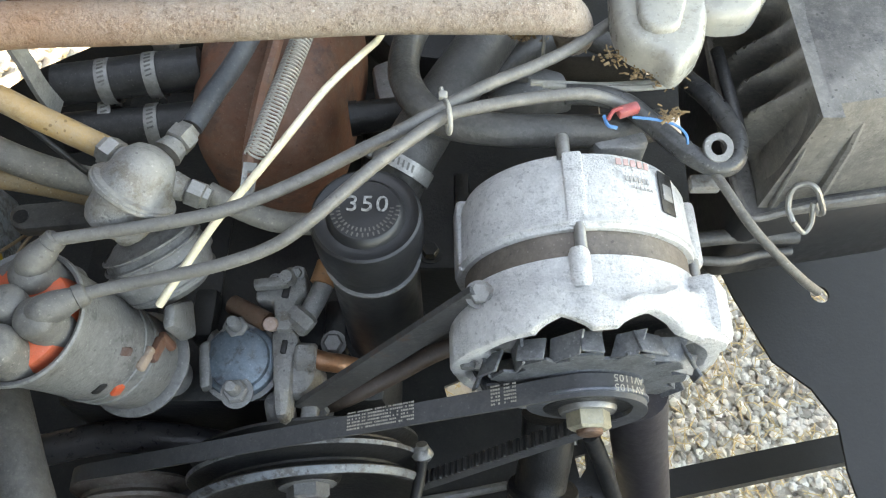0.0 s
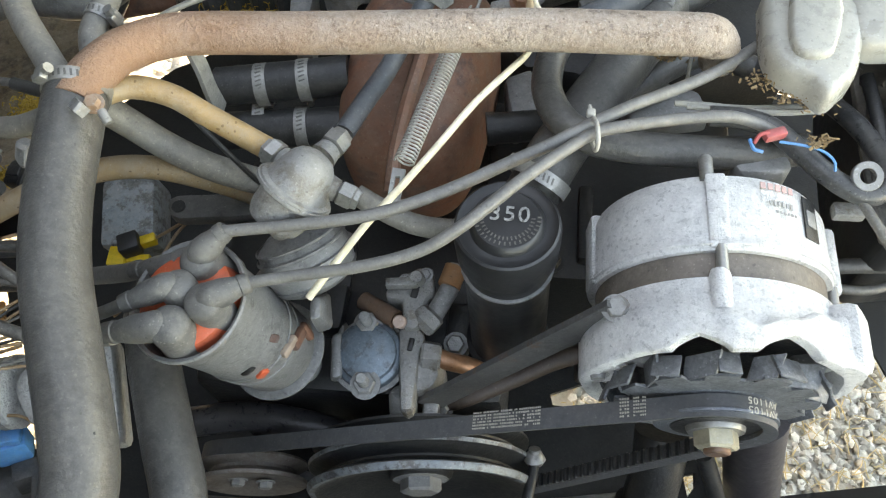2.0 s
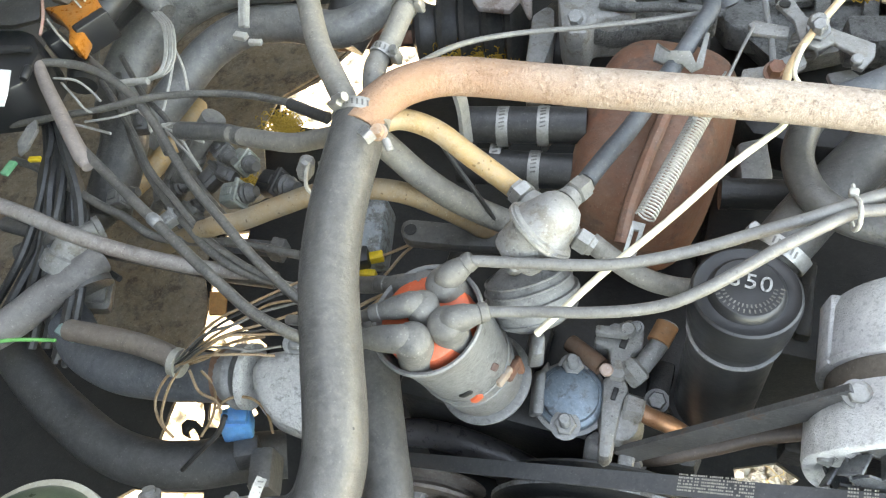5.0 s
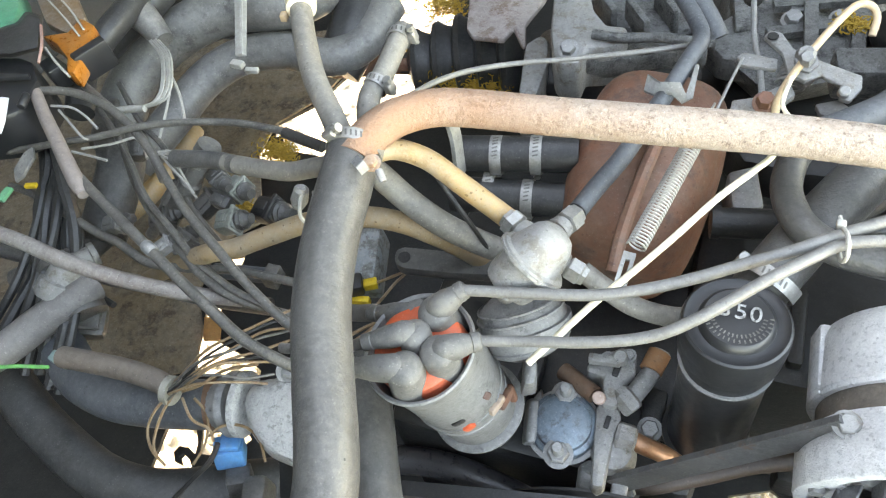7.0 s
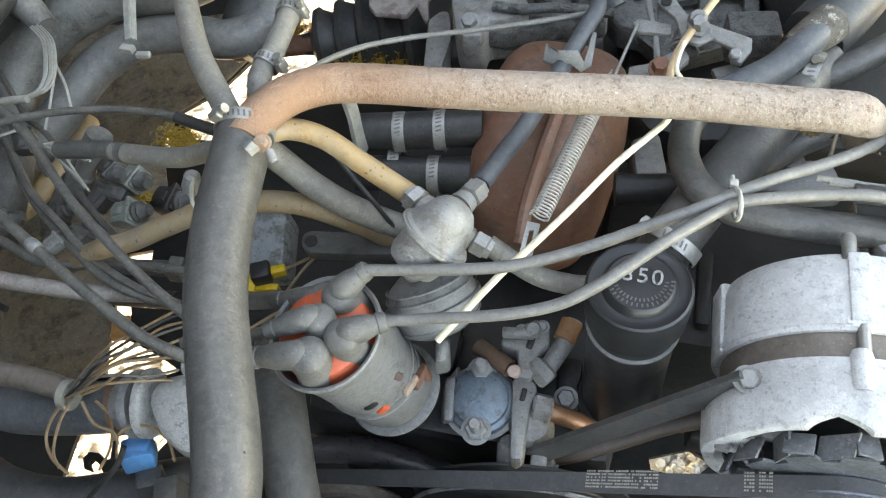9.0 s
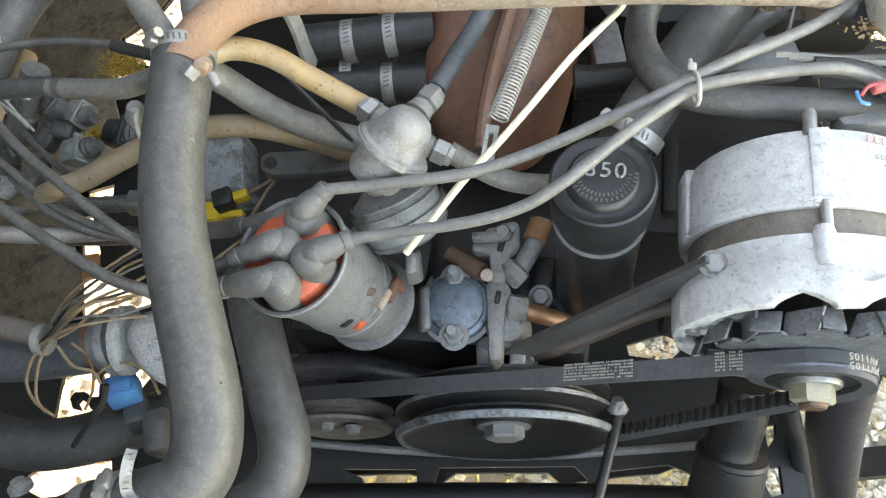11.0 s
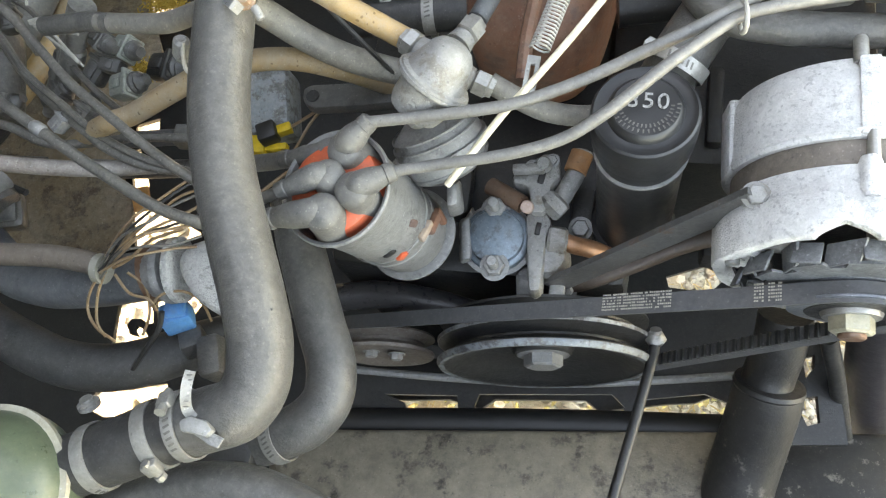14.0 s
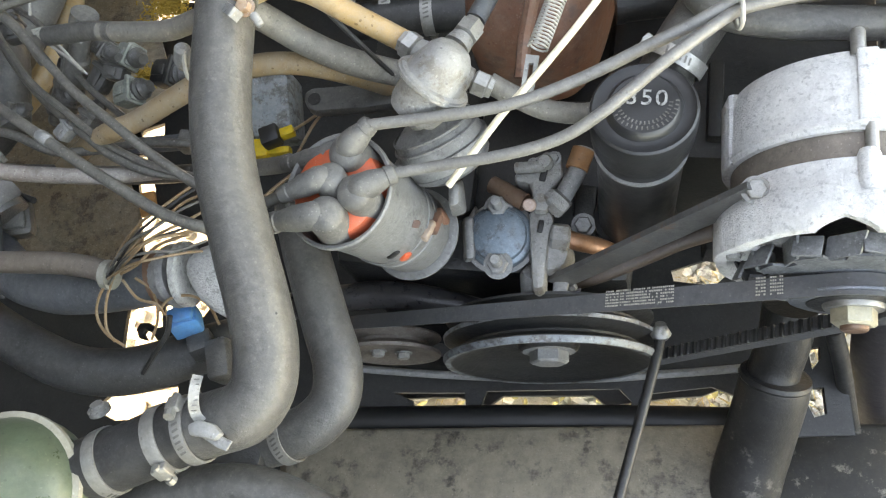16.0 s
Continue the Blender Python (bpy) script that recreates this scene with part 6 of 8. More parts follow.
hose("pale_tube", [(0.052, 0.304, 0.775), (0.070, 0.303, 0.775), (0.092, 0.306, 0.770), (0.131, 0.317, 0.760)], 0.0020, WHITEWIRE, "thin pale plastic tube", "tube", 8)

# ---- alternator's back and the right side ----
hose("loom", [(0.072, 0.295, 0.775), (0.091, 0.294, 0.775), (0.108, 0.290, 0.772), (0.123, 0.275, 0.770), (0.135, 0.263, 0.768), (0.147, 0.254, 0.766), (0.158, 0.250, 0.765), (0.167, 0.255, 0.765), (0.171, 0.269, 0.765), (0.169, 0.287, 0.762), (0.162, 0.308, 0.758), (0.155, 0.329, 0.750)], 0.0062, surface("shiny_loom", (0.03, 0.031, 0.033), 0.3, amount=0.35, dust=(0.14, 0.14, 0.135)), "shiny grey-black wiring loom bent behind the alternator", "wiring loom", 14)
single("eyelet", ring((0.155, 0.258, 0.772), V((0.155, 0.258, 0.772)) + V((0, -0.5, 1)), 0.0045, 0.0085, 0.004, 24), DULL, "grey round cable eyelet", "eyelet")
hose("ground_cable", [(0.153, 0.249, 0.765), (0.162, 0.235, 0.760), (0.175, 0.220, 0.750), (0.194, 0.208, 0.735), (0.212, 0.201, 0.720), (0.230, 0.203, 0.700)], 0.0029, CABLE, "grey cable hanging over the black shield", "cable", 10)
plug = thing("alternator_plug", (0.104, 0.281, 0.760), "grey plug with red and blue wires behind the alternator", "plug")
part("body", slab([(0.088, 0.274, 0.758), (0.095, 0.290, 0.758), (0.118, 0.290, 0.758), (0.123, 0.274, 0.758), (0.119, 0.269, 0.758), (0.092, 0.268, 0.758)], 0.02, 0.003), DULL, plug)
part("connector", block(Matrix.Translation((0.104, 0.275, 0.785)) @ pose(0, 0, 0, 0, 0, 20), (0.013, 0.006, 0.006), 0.0015), surface("red_plug", (0.45, 0.06, 0.06), 0.4, amount=0.3), plug, "faded red connector")
part("wire", tube([(0.092, 0.268, 0.785), (0.095, 0.272, 0.788), (0.100, 0.274, 0.788)], 0.0012, 6), surface("red_wire", (0.4, 0.04, 0.04), 0.4, amount=0.2), plug, "red wire")
part("wire", tube([(0.106, 0.270, 0.785), (0.119, 0.269, 0.784), (0.130, 0.267, 0.782), (0.136, 0.262, 0.780), (0.138, 0.259, 0.775)], 0.0008, 6), BLUE, plug, "blue wire")
part("wire", tube([(0.090, 0.271, 0.785), (0.092, 0.265, 0.784), (0.097, 0.264, 0.783)], 0.0011, 6), BLUE, plug, "blue wire")
part("tab", block(Matrix.Translation((0.155, 0.252, 0.745)), (0.018, 0.01, 0.008), 0.002), ALLOY, plug)
hose("lower_tube", [(0.176, 0.262, 0.660), (0.204, 0.265, 0.660), (0.248, 0.265, 0.660)], 0.0055, RUBBER, "dark tube behind the alternator", "tube")
hose("lower_tube", [(0.173, 0.246, 0.660), (0.199, 0.248, 0.655), (0.222, 0.256, 0.650), (0.246, 0.259, 0.650)], 0.0035, RUBBER, "thin dark tube behind the alternator", "tube")
hose("pale_pipe", [(0.059, 0.302, 0.775), (0.085, 0.300, 0.775), (0.113, 0.302, 0.772), (0.138, 0.308, 0.768)], 0.0020, WHITEWIRE, "thin pale pipe behind the alternator", "pipe", 8)
hose("dark_cable", [(0.174, 0.344, 0.760), (0.176, 0.322, 0.758), (0.178, 0.302, 0.755), (0.180, 0.283, 0.752)], 0.0042, BLACK_RUBBER, "dark cable beside the air box", "cable", 10)

# air box
AB0 = [(0.201, 0.413, 0.705), (0.196, 0.324, 0.705), (0.196, 0.265, 0.705), (0.204, 0.259, 0.705), (0.341, 0.282, 0.705), (0.459, 0.553, 0.705), (0.219, 0.553, 0.705)]
AB1 = [(0.201, 0.332, 0.800), (0.200, 0.284, 0.800), (0.200, 0.266, 0.800), (0.206, 0.264, 0.800), (0.309, 0.283, 0.800), (0.364, 0.413, 0.800), (0.213, 0.413, 0.800)]
box_ = thing("air_box", AB0[2], "dusty black plastic air filter box with moulded ribs", "air filter box")
part("cover", loft([V(p) + V((0.008, 0.002, 0)) for p in AB0], [V(p) + V((0.006, 0.002, 0)) for p in AB1], 0.006), GREYPLASTIC, box_)
part("flange", slab([V(p) + (V(p) - V((0.33, 0.42, 0.705))).normalized() * 0.006 for p in AB0], 0.008, 0.002), GREYPLASTIC, box_)
part("tray", loft([V(p) - V((0, 0, 0.10)) for p in AB0], [V(p) - V((0, 0, 0.0085)) for p in AB0], 0.006), PLASTIC, box_)


def scooped_side():
    """The side of the box: hollows between slanting ridges that run out towards the top."""
    bm = bmesh.new()
    rows, cols = 26, 84
    grid = []
    for i in range(rows + 1):
        s_ = i / rows
        line = []
        for j in range(cols + 1):
            y = 0.258 + 0.165 * j / cols
            ridge = max(math.exp(-(((y - (lo + (hi - lo) * s_)) / 0.0044) ** 2)) for lo, hi in ((0.303, 0.283), (0.329, 0.305), (0.356, 0.328), (0.384, 0.352), (0.410, 0.376)))
            fade = min(1.0, 2.6 * (1 - s_)) * min(1.0, 0.3 + 2.2 * s_) * min(1.0, 12 * j / cols)
            line.append(bm.verts.new((0.2035 - 0.0025 * (1 - s_) - 0.019 * ridge * fade + 0.0055 * (1 - ridge) * fade, y, 0.709 + 0.0905 * s_)))
        grid.append(line)
    for i in range(rows):
        for j in range(cols):
            bm.faces.new((grid[i][j], grid[i][j + 1], grid[i + 1][j + 1], grid[i + 1][j]))
    back = bmesh.ops.extrude_face_region(bm, geom=bm.faces[:])
    bmesh.ops.translate(bm, vec=(0.012, 0, 0), verts=[e for e in back["geom"] if isinstance(e, bmesh.types.BMVert)])
    return bm


part("side", scooped_side(), GREYPLASTIC, box_, "sculpted side with slanting ridges", 60)
part("rib", sweep(bmesh.new(), [V((0.2365, 0.2745, 0.793)), V((0.238, 0.268, 0.760)), V((0.240, 0.266, 0.716))], lambda s_: 0.0022 + 0.002 * s_, 8), GREYPLASTIC, box_, "moulded rib")
part("rib", sweep(bmesh.new(), [V((0.204, 0.262, 0.796)), V((0.206, 0.258, 0.760)), V((0.208, 0.257, 0.712))], 0.0016, 8), GREYPLASTIC, box_, "moulded rib")
part("lip", sweep(bmesh.new(), spline([(0.190, 0.330, 0.707), (0.1905, 0.285, 0.707), (0.193, 0.258, 0.707), (0.201, 0.2515, 0.707), (0.245, 0.263, 0.707), (0.340, 0.277, 0.707)], 5), 0.0028, 8), GREYPLASTIC, box_, "rolled lower lip")
part("rib", sweep(bmesh.new(), [V((0.237, 0.277, 0.797)), V((0.255, 0.276, 0.760)), V((0.276, 0.279, 0.715))], 0.004, 6), GREYPLASTIC, box_, "moulded rib")
part("clip", tube([(0.218, 0.244, 0.715), (0.215, 0.252, 0.720), (0.215, 0.258, 0.730), (0.221, 0.259, 0.735), (0.227, 0.255, 0.735), (0.236, 0.249, 0.720), (0.235, 0.250, 0.715), (0.230, 0.253, 0.722), (0.232, 0.246, 0.710), (0.228, 0.242, 0.705), (0.218, 0.244, 0.715)], 0.0018, 8), STEEL, box_, "bent wire spring clip")


DEBRIS = []


def pillow(outline, thick, r, n=3):
    """A moulded block with a softly rounded upper edge over a rounded outline."""
    ring0 = spline([*outline, outline[0]], n)[:-1]
    mid = sum(ring0, V((0, 0, 0))) / len(ring0)
    size = sum((p - mid).length for p in ring0) / len(ring0)
    bm = bmesh.new()
    levels = [(0.0, -thick), (0.0, -r)] + [(r * (1 - math.cos(b)), -r + r * math.sin(b)) for b in (math.pi / 2 * k / 6 for k in range(1, 7))] + [(2.2 * r, 0.0008)]
    rings = [[bm.verts.new(mid + (p - mid) * (1 - inset / size) + V((0, 0, dz))) for p in ring0] for inset, dz in levels]
    for r0, r1 in zip(rings, rings[1:]):
        for k in range(len(ring0)):
            j = (k + 1) % len(ring0)
            bm.faces.new((r0[k], r0[j], r1[j], r1[k]))
    bm.faces.new(rings[0][::-1]), bm.faces.new(rings[-1])
    return bm


PALEPLASTIC = surface("pale_plastic", (0.36, 0.35, 0.31), 0.28, amount=0.35, dust=(0.44, 0.43, 0.39), scale=18, var=0.12)
reservoir = thing("plastic_reservoir", (0.14, 0.33, 0.77), "glossy yellowed pale plastic reservoir beside the air box", "reservoir")
part("body", pillow([(0.102, 0.369, 0.805), (0.100, 0.336, 0.805), (0.102, 0.319, 0.805), (0.108, 0.309, 0.805), (0.120, 0.301, 0.805), (0.127, 0.292, 0.805), (0.132, 0.291, 0.805), (0.139, 0.298, 0.805), (0.147, 0.308, 0.805), (0.153, 0.327, 0.805), (0.160, 0.369, 0.805)], 0.020, 0.009), PALEPLASTIC, reservoir)
part("lobe", pillow([(0.149, 0.367, 0.806), (0.148, 0.339, 0.806), (0.155, 0.329, 0.806), (0.167, 0.328, 0.806), (0.179, 0.331, 0.806), (0.189, 0.344, 0.806), (0.198, 0.367, 0.806)], 0.018, 0.008), PALEPLASTIC, reservoir)
part("step", pillow([(0.115, 0.361, 0.811), (0.111, 0.329, 0.811), (0.115, 0.315, 0.811), (0.128, 0.313, 0.811), (0.136, 0.323, 0.811), (0.143, 0.361, 0.811)], 0.006, 0.004), PALEPLASTIC, reservoir)
for k, q in enumerate([(0.105, 0.317, 0.785), (0.111, 0.310, 0.785), (0.120, 0.304, 0.785), (0.129, 0.300, 0.785), (0.049, 0.331, 0.785), (0.128, 0.271, 0.785)]):
    DEBRIS.append((q, 0.006 if k < 4 else 0.004))

# below the alternator
hose("support_tube", [(0.137, 0.174, 0.600), (0.161, 0.164, 0.500), (0.185, 0.137, 0.400), (0.201, 0.109, 0.330)], 0.0229, PURPLE, "dark painted vertical tube below the alternator", "tube", 24)
hose("brake_hose", [(0.111, 0.156, 0.550), (0.130, 0.141, 0.500), (0.151, 0.116, 0.440), (0.166, 0.093, 0.400)], 0.007, BLACK_RUBBER, "black hose beside the tube", "hose")
leg = thing("exhaust_tailpipe", (0.0672, 0.0433, 0.4200), "dark dusty steel pipe with a wider sleeve beside the apron", "pipe")
part("tube", tube([(0.081, 0.172, 0.550), (0.081, 0.152, 0.530), (0.078, 0.133, 0.510), (0.075, 0.116, 0.500)], 0.0205, 24), DARK, leg)
part("sleeve", tube([(0.079, 0.126, 0.505), (0.078, 0.109, 0.490), (0.074, 0.079, 0.460), (0.068, 0.047, 0.440), (0.063, 0.005, 0.420)], lambda s_: 0.0275 * (0.9 if s_ < 0.03 else 1.0) * (1 + 0.08 * s_), 28), surface("dusty_sleeve", (0.016, 0.016, 0.016), 0.5, amount=0.4, dust=(0.045, 0.043, 0.04), wear=(0.13, 0.12, 0.105), wear_amount=0.12, scale=20), leg, "wider sleeve with dried mud")
part("rim", lathe((0.0789, 0.1263, 0.5060), (0.0780, 0.1165, 0.4980), [(0, 0.022), (0.0005, 0.0275), (0.004, 0.0285), (0.006, 0.0275)], 32), DARK, leg)
single("engine_bracket", sheet([(0.101, 0.188, 0.470), (0.131, 0.184, 0.470), (0.137, 0.172, 0.470), (0.147, 0.089, 0.470), (0.098, 0.082, 0.470), (0.098, 0.124, 0.470)], [[(0.110, 0.175, 0.470), (0.116, 0.174, 0.470), (0.116, 0.168, 0.470), (0.110, 0.168, 0.470)], [(0.112, 0.158, 0.470), (0.122, 0.161, 0.470), (0.122, 0.150, 0.470), (0.115, 0.140, 0.470)], [(0.107, 0.123, 0.470), (0.124, 0.126, 0.470), (0.126, 0.104, 0.470), (0.116, 0.100, 0.470), (0.111, 0.110, 0.470)]], 0.008), DARK, "oily black engine bracket with small openings", "bracket", smooth=0)
rod = thing("lever_rod", (-0.015, 0.142, 0.548), "thin dark rod with a bright ball joint", "rod")
part("bar", tube([(-0.015, 0.140, 0.548), (-0.018, 0.119, 0.550), (-0.028, 0.069, 0.555), (-0.039, 0.016, 0.560), (-0.044, -0.007, 0.560)], 0.0043, 12), DARK, rod)
part("ball", lathe((-0.015, 0.138, 0.545), (-0.016, 0.148, 0.555), [(0, 0.006), (0.004, 0.0085), (0.009, 0.006), (0.01, 0.0045), (0.013, 0.0045)], 18), STEEL, rod, "bright worn ball joint")
hose("sump_pipe", [(-0.318, 0.108, 0.420), (-0.200, 0.112, 0.420), (-0.089, 0.120, 0.420), (0.005, 0.135, 0.420), (0.080, 0.149, 0.420)], 0.004, DULL, "thin bright pipe below the pulleys", "pipe", 8)

# ---- left of the thick hose: ducts, cables, plugs ----
hose("air_duct", [(-0.700, 0.385, 0.600), (-0.712, 0.448, 0.620), (-0.694, 0.500, 0.640), (-0.655, 0.538, 0.655), (-0.609, 0.565, 0.660), (-0.553, 0.580, 0.660), (-0.521, 0.617, 0.660), (-0.522, 0.689, 0.660)], 0.0275, DUCT, "wide dusty grey air duct", "duct", 22)
hose("lower_duct", [(-0.681, 0.381, 0.580), (-0.654, 0.441, 0.600), (-0.637, 0.498, 0.610), (-0.599, 0.533, 0.620), (-0.549, 0.548, 0.620), (-0.492, 0.545, 0.620), (-0.463, 0.576, 0.620), (-0.453, 0.632, 0.630)], 0.0216, DUCT, "grey duct below the wide one", "duct", 18)
hose("black_duct", [(-0.514, 0.697, 0.640), (-0.488, 0.628, 0.630), (-0.483, 0.579, 0.615), (-0.493, 0.548, 0.600)], 0.0296, BLACK_RUBBER, "black rubber duct with a dusty edge", "duct", 20)
hose("dark_loom", [(-0.716, 0.453, 0.680), (-0.695, 0.496, 0.690), (-0.675, 0.531, 0.700), (-0.680, 0.589, 0.700)], 0.0180, BLACK_RUBBER, "dark dusty bundled wiring loom", "wiring loom", 14)
hose("grey_sleeve", [(-0.690, 0.499, 0.710), (-0.659, 0.483, 0.700), (-0.636, 0.469, 0.690)], lambda s_: 0.0196 - 0.0085 * s_, GREYPLASTIC, "grey plastic loom sleeve with wires coming out", "loom sleeve", 14)
strap2 = thing("plastic_strap", (-0.558, 0.497, 0.690), "pale grey plastic strap round the ducts", "strap")
part("band", slab([(-0.587, 0.544, 0.695), (-0.572, 0.545, 0.695), (-0.532, 0.463, 0.690), (-0.544, 0.461, 0.690)], 0.003, 0.001), WHITEWIRE, strap2)
part("rib", slab([(-0.578, 0.540, 0.697), (-0.574, 0.541, 0.697), (-0.535, 0.462, 0.692), (-0.538, 0.461, 0.692)], 0.003, 0.0006), WHITEWIRE, strap2)
part("buckle", block(Matrix.Translation((-0.534, 0.448, 0.690)) @ pose(0, 0, 0, 0, 0, -5), (0.014, 0.008, 0.006), 0.001), WHITEWIRE, strap2)
part("buckle", block(Matrix.Translation((-0.514, 0.442, 0.690)) @ pose(0, 0, 0, 0, 0, 8), (0.014, 0.006, 0.005), 0.001), WHITEWIRE, strap2)
for k in range(5):
    hose("pale_wire", [V(p) + V((0.0024 * k, 0.0008 * k, 0.001 * (k % 2))) for p in [(-0.641, 0.456, 0.700), (-0.605, 0.428, 0.710), (-0.578, 0.392, 0.715), (-0.569, 0.368, 0.715), (-0.582, 0.359, 0.710), (-0.613, 0.358, 0.700)]], 0.0012, WHITEWIRE, "pale insulated wire from the loom sleeve", "wire", 6, 5, "pale wires")
hose("pale_wire", [(-0.594, 0.426, 0.710), (-0.565, 0.386, 0.715), (-0.555, 0.357, 0.710), (-0.553, 0.333, 0.700)], 0.0013, WHITEWIRE, "pale insulated wire hanging from the loom", "wire", 6, 5, "pale wires")
hose("pale_wire", [(-0.579, 0.405, 0.710), (-0.547, 0.374, 0.715), (-0.530, 0.350, 0.710)], 0.0015, WHITEWIRE, "pale insulated wire hanging from the loom", "wire", 6, 5, "pale wires")
hose("pale_sleeve", [(-0.616, 0.352, 0.705), (-0.597, 0.355, 0.708), (-0.579, 0.357, 0.710)], 0.0035, WHITEWIRE, "pale sleeve joining thin wires", "wire sleeve", 10)
hose("pale_wire", [(-0.539, 0.315, 0.700), (-0.526, 0.317, 0.705), (-0.511, 0.316, 0.700), (-0.501, 0.317, 0.690)], 0.0012, WHITEWIRE, "pale thin wire to a plug", "wire", 6, 5, "pale wires")
hose("pale_wire", [(-0.539, 0.314, 0.700), (-0.521, 0.308, 0.700), (-0.506, 0.296, 0.690), (-0.496, 0.288, 0.680)], 0.0012, WHITEWIRE, "pale thin wire to a plug", "wire", 6, 5, "pale wires")
for line in ([(-0.571, 0.324, 0.705), (-0.557, 0.316, 0.705), (-0.546, 0.304, 0.705)], [(-0.545, 0.317, 0.700), (-0.533, 0.320, 0.700), (-0.512, 0.313, 0.700), (-0.494, 0.310, 0.700)], [(-0.545, 0.316, 0.698), (-0.532, 0.318, 0.698), (-0.511, 0.310, 0.698), (-0.495, 0.307, 0.698)], [(-0.543, 0.316, 0.695), (-0.523, 0.304, 0.695), (-0.504, 0.293, 0.695), (-0.488, 0.282, 0.695)], [(-0.621, 0.294, 0.710), (-0.602, 0.293, 0.710), (-0.579, 0.291, 0.710)], [(-0.625, 0.306, 0.700), (-0.600, 0.316, 0.700), (-0.578, 0.330, 0.700)]):
    hose("pale_wire", line, 0.0013, WHITEWIRE, "pale insulated wire running to a plug", "wire", 6, 5, "pale wires")
CAB = "control cables"
hose("control_cable", [(-0.729, 0.275, 0.700), (-0.624, 0.284, 0.730), (-0.572, 0.293, 0.740), (-0.528, 0.303, 0.750), (-0.486, 0.314, 0.752), (-0.443, 0.321, 0.752), (-0.402, 0.320, 0.752), (-0.384, 0.317, 0.752)], 0.0031, CABLE, "dusty black cable running to the pipe joint", "cable", 10, 6, CAB)
hose("cable_sleeve", [(-0.393, 0.317, 0.754), (-0.373, 0.312, 0.754), (-0.355, 0.308, 0.754)], 0.0047, BLACK_RUBBER, "short black sleeve on a cable", "cable sleeve", 12)
hose("control_cable", [(-0.823, 0.454, 0.700), (-0.695, 0.388, 0.720), (-0.606, 0.342, 0.730), (-0.534, 0.303, 0.740), (-0.493, 0.272, 0.742), (-0.448, 0.237, 0.742), (-0.405, 0.210, 0.740), (-0.370, 0.189, 0.735), (-0.332, 0.170, 0.730), (-0.313, 0.165, 0.720)], 0.0036, CABLE, "dusty black cable passing behind the thick hose", "cable", 10, 6, CAB)
hose("control_cable", [(-0.581, 0.259, 0.745), (-0.521, 0.228, 0.750), (-0.451, 0.193, 0.755), (-0.407, 0.171, 0.755), (-0.368, 0.153, 0.752), (-0.339, 0.141, 0.748), (-0.308, 0.136, 0.740), (-0.295, 0.142, 0.720)], 0.0040, CABLE, "thick dusty cable with a joint, passing behind the thick hose", "cable", 10, 6, CAB)
single("cable_joint", lathe((-0.449, 0.192, 0.756), (-0.425, 0.181, 0.756), [(0, 0.0036), (0.002, 0.0048), (0.010, 0.0048), (0.012, 0.0036)], 14), DULL, "grey crimped joint on a cable", "cable joint")
hose("control_cable", [(-0.711, 0.404, 0.680), (-0.625, 0.346, 0.690), (-0.564, 0.299, 0.700), (-0.528, 0.267, 0.700), (-0.484, 0.240, 0.700), (-0.450, 0.220, 0.690), (-0.411, 0.207, 0.680), (-0.374, 0.203, 0.670)], 0.0032, CABLE, "thin dusty black cable", "cable", 8, 6, CAB)
hose("control_cable", [(-0.686, 0.428, 0.660), (-0.617, 0.372, 0.670), (-0.569, 0.343, 0.670), (-0.516, 0.293, 0.660), (-0.472, 0.264, 0.650)], 0.0031, CABLE, "thin dusty black cable", "cable", 8, 6, CAB)
hose("dark_sheath", [(-0.747, 0.233, 0.600), (-0.626, 0.230, 0.600), (-0.576, 0.231, 0.600), (-0.528, 0.232, 0.600), (-0.481, 0.233, 0.600), (-0.426, 0.238, 0.600)], 0.0083, RUBBER, "dusty dark cable sheath", "sheath")
hose("blue_grey_pipe", [(-0.484, 0.252, 0.620), (-0.459, 0.255, 0.620), (-0.427, 0.259, 0.620)], 0.0075, BLUE_RUBBER, "short blue-grey metal pipe", "pipe")
single("clip_block", block(Matrix.Translation((-0.423, 0.256, 0.625)), (0.014, 0.018, 0.016), 0.002), GREYPLASTIC, "grey plastic pipe clip", "clip")

# injectors and plugs
def injector(top, foot, r):
    th = thing("injector_plug", foot, "dusty grey injector with a plug and rubber seat", "injector", "injectors")
    L = (V(top) - V(foot)).length
    part("body", lathe(foot, top, [(0, r * 0.7), (L * 0.25, r * 0.75), (L * 0.28, r), (L * 0.6, r), (L * 0.62, r * 0.8), (L * 0.88, r * 0.8), (L * 0.9, r * 1.1), (L, r * 1.05)], 20), GREYPLASTIC, th)
    mid = V(foot).lerp(V(top), 0.5)
    part("plug", block(frame_on(mid, top) @ pose(r * 1.1, 0, 0), (r * 1.6, r * 1.5, L * 0.3), 0.002), RUBBER, th)
    return th


injector((-0.4943, 0.3305, 0.7050), (-0.5617, 0.2831, 0.6150), 0.0105)
injector((-0.5181, 0.3218, 0.6800), (-0.5892, 0.2856, 0.6000), 0.0085)


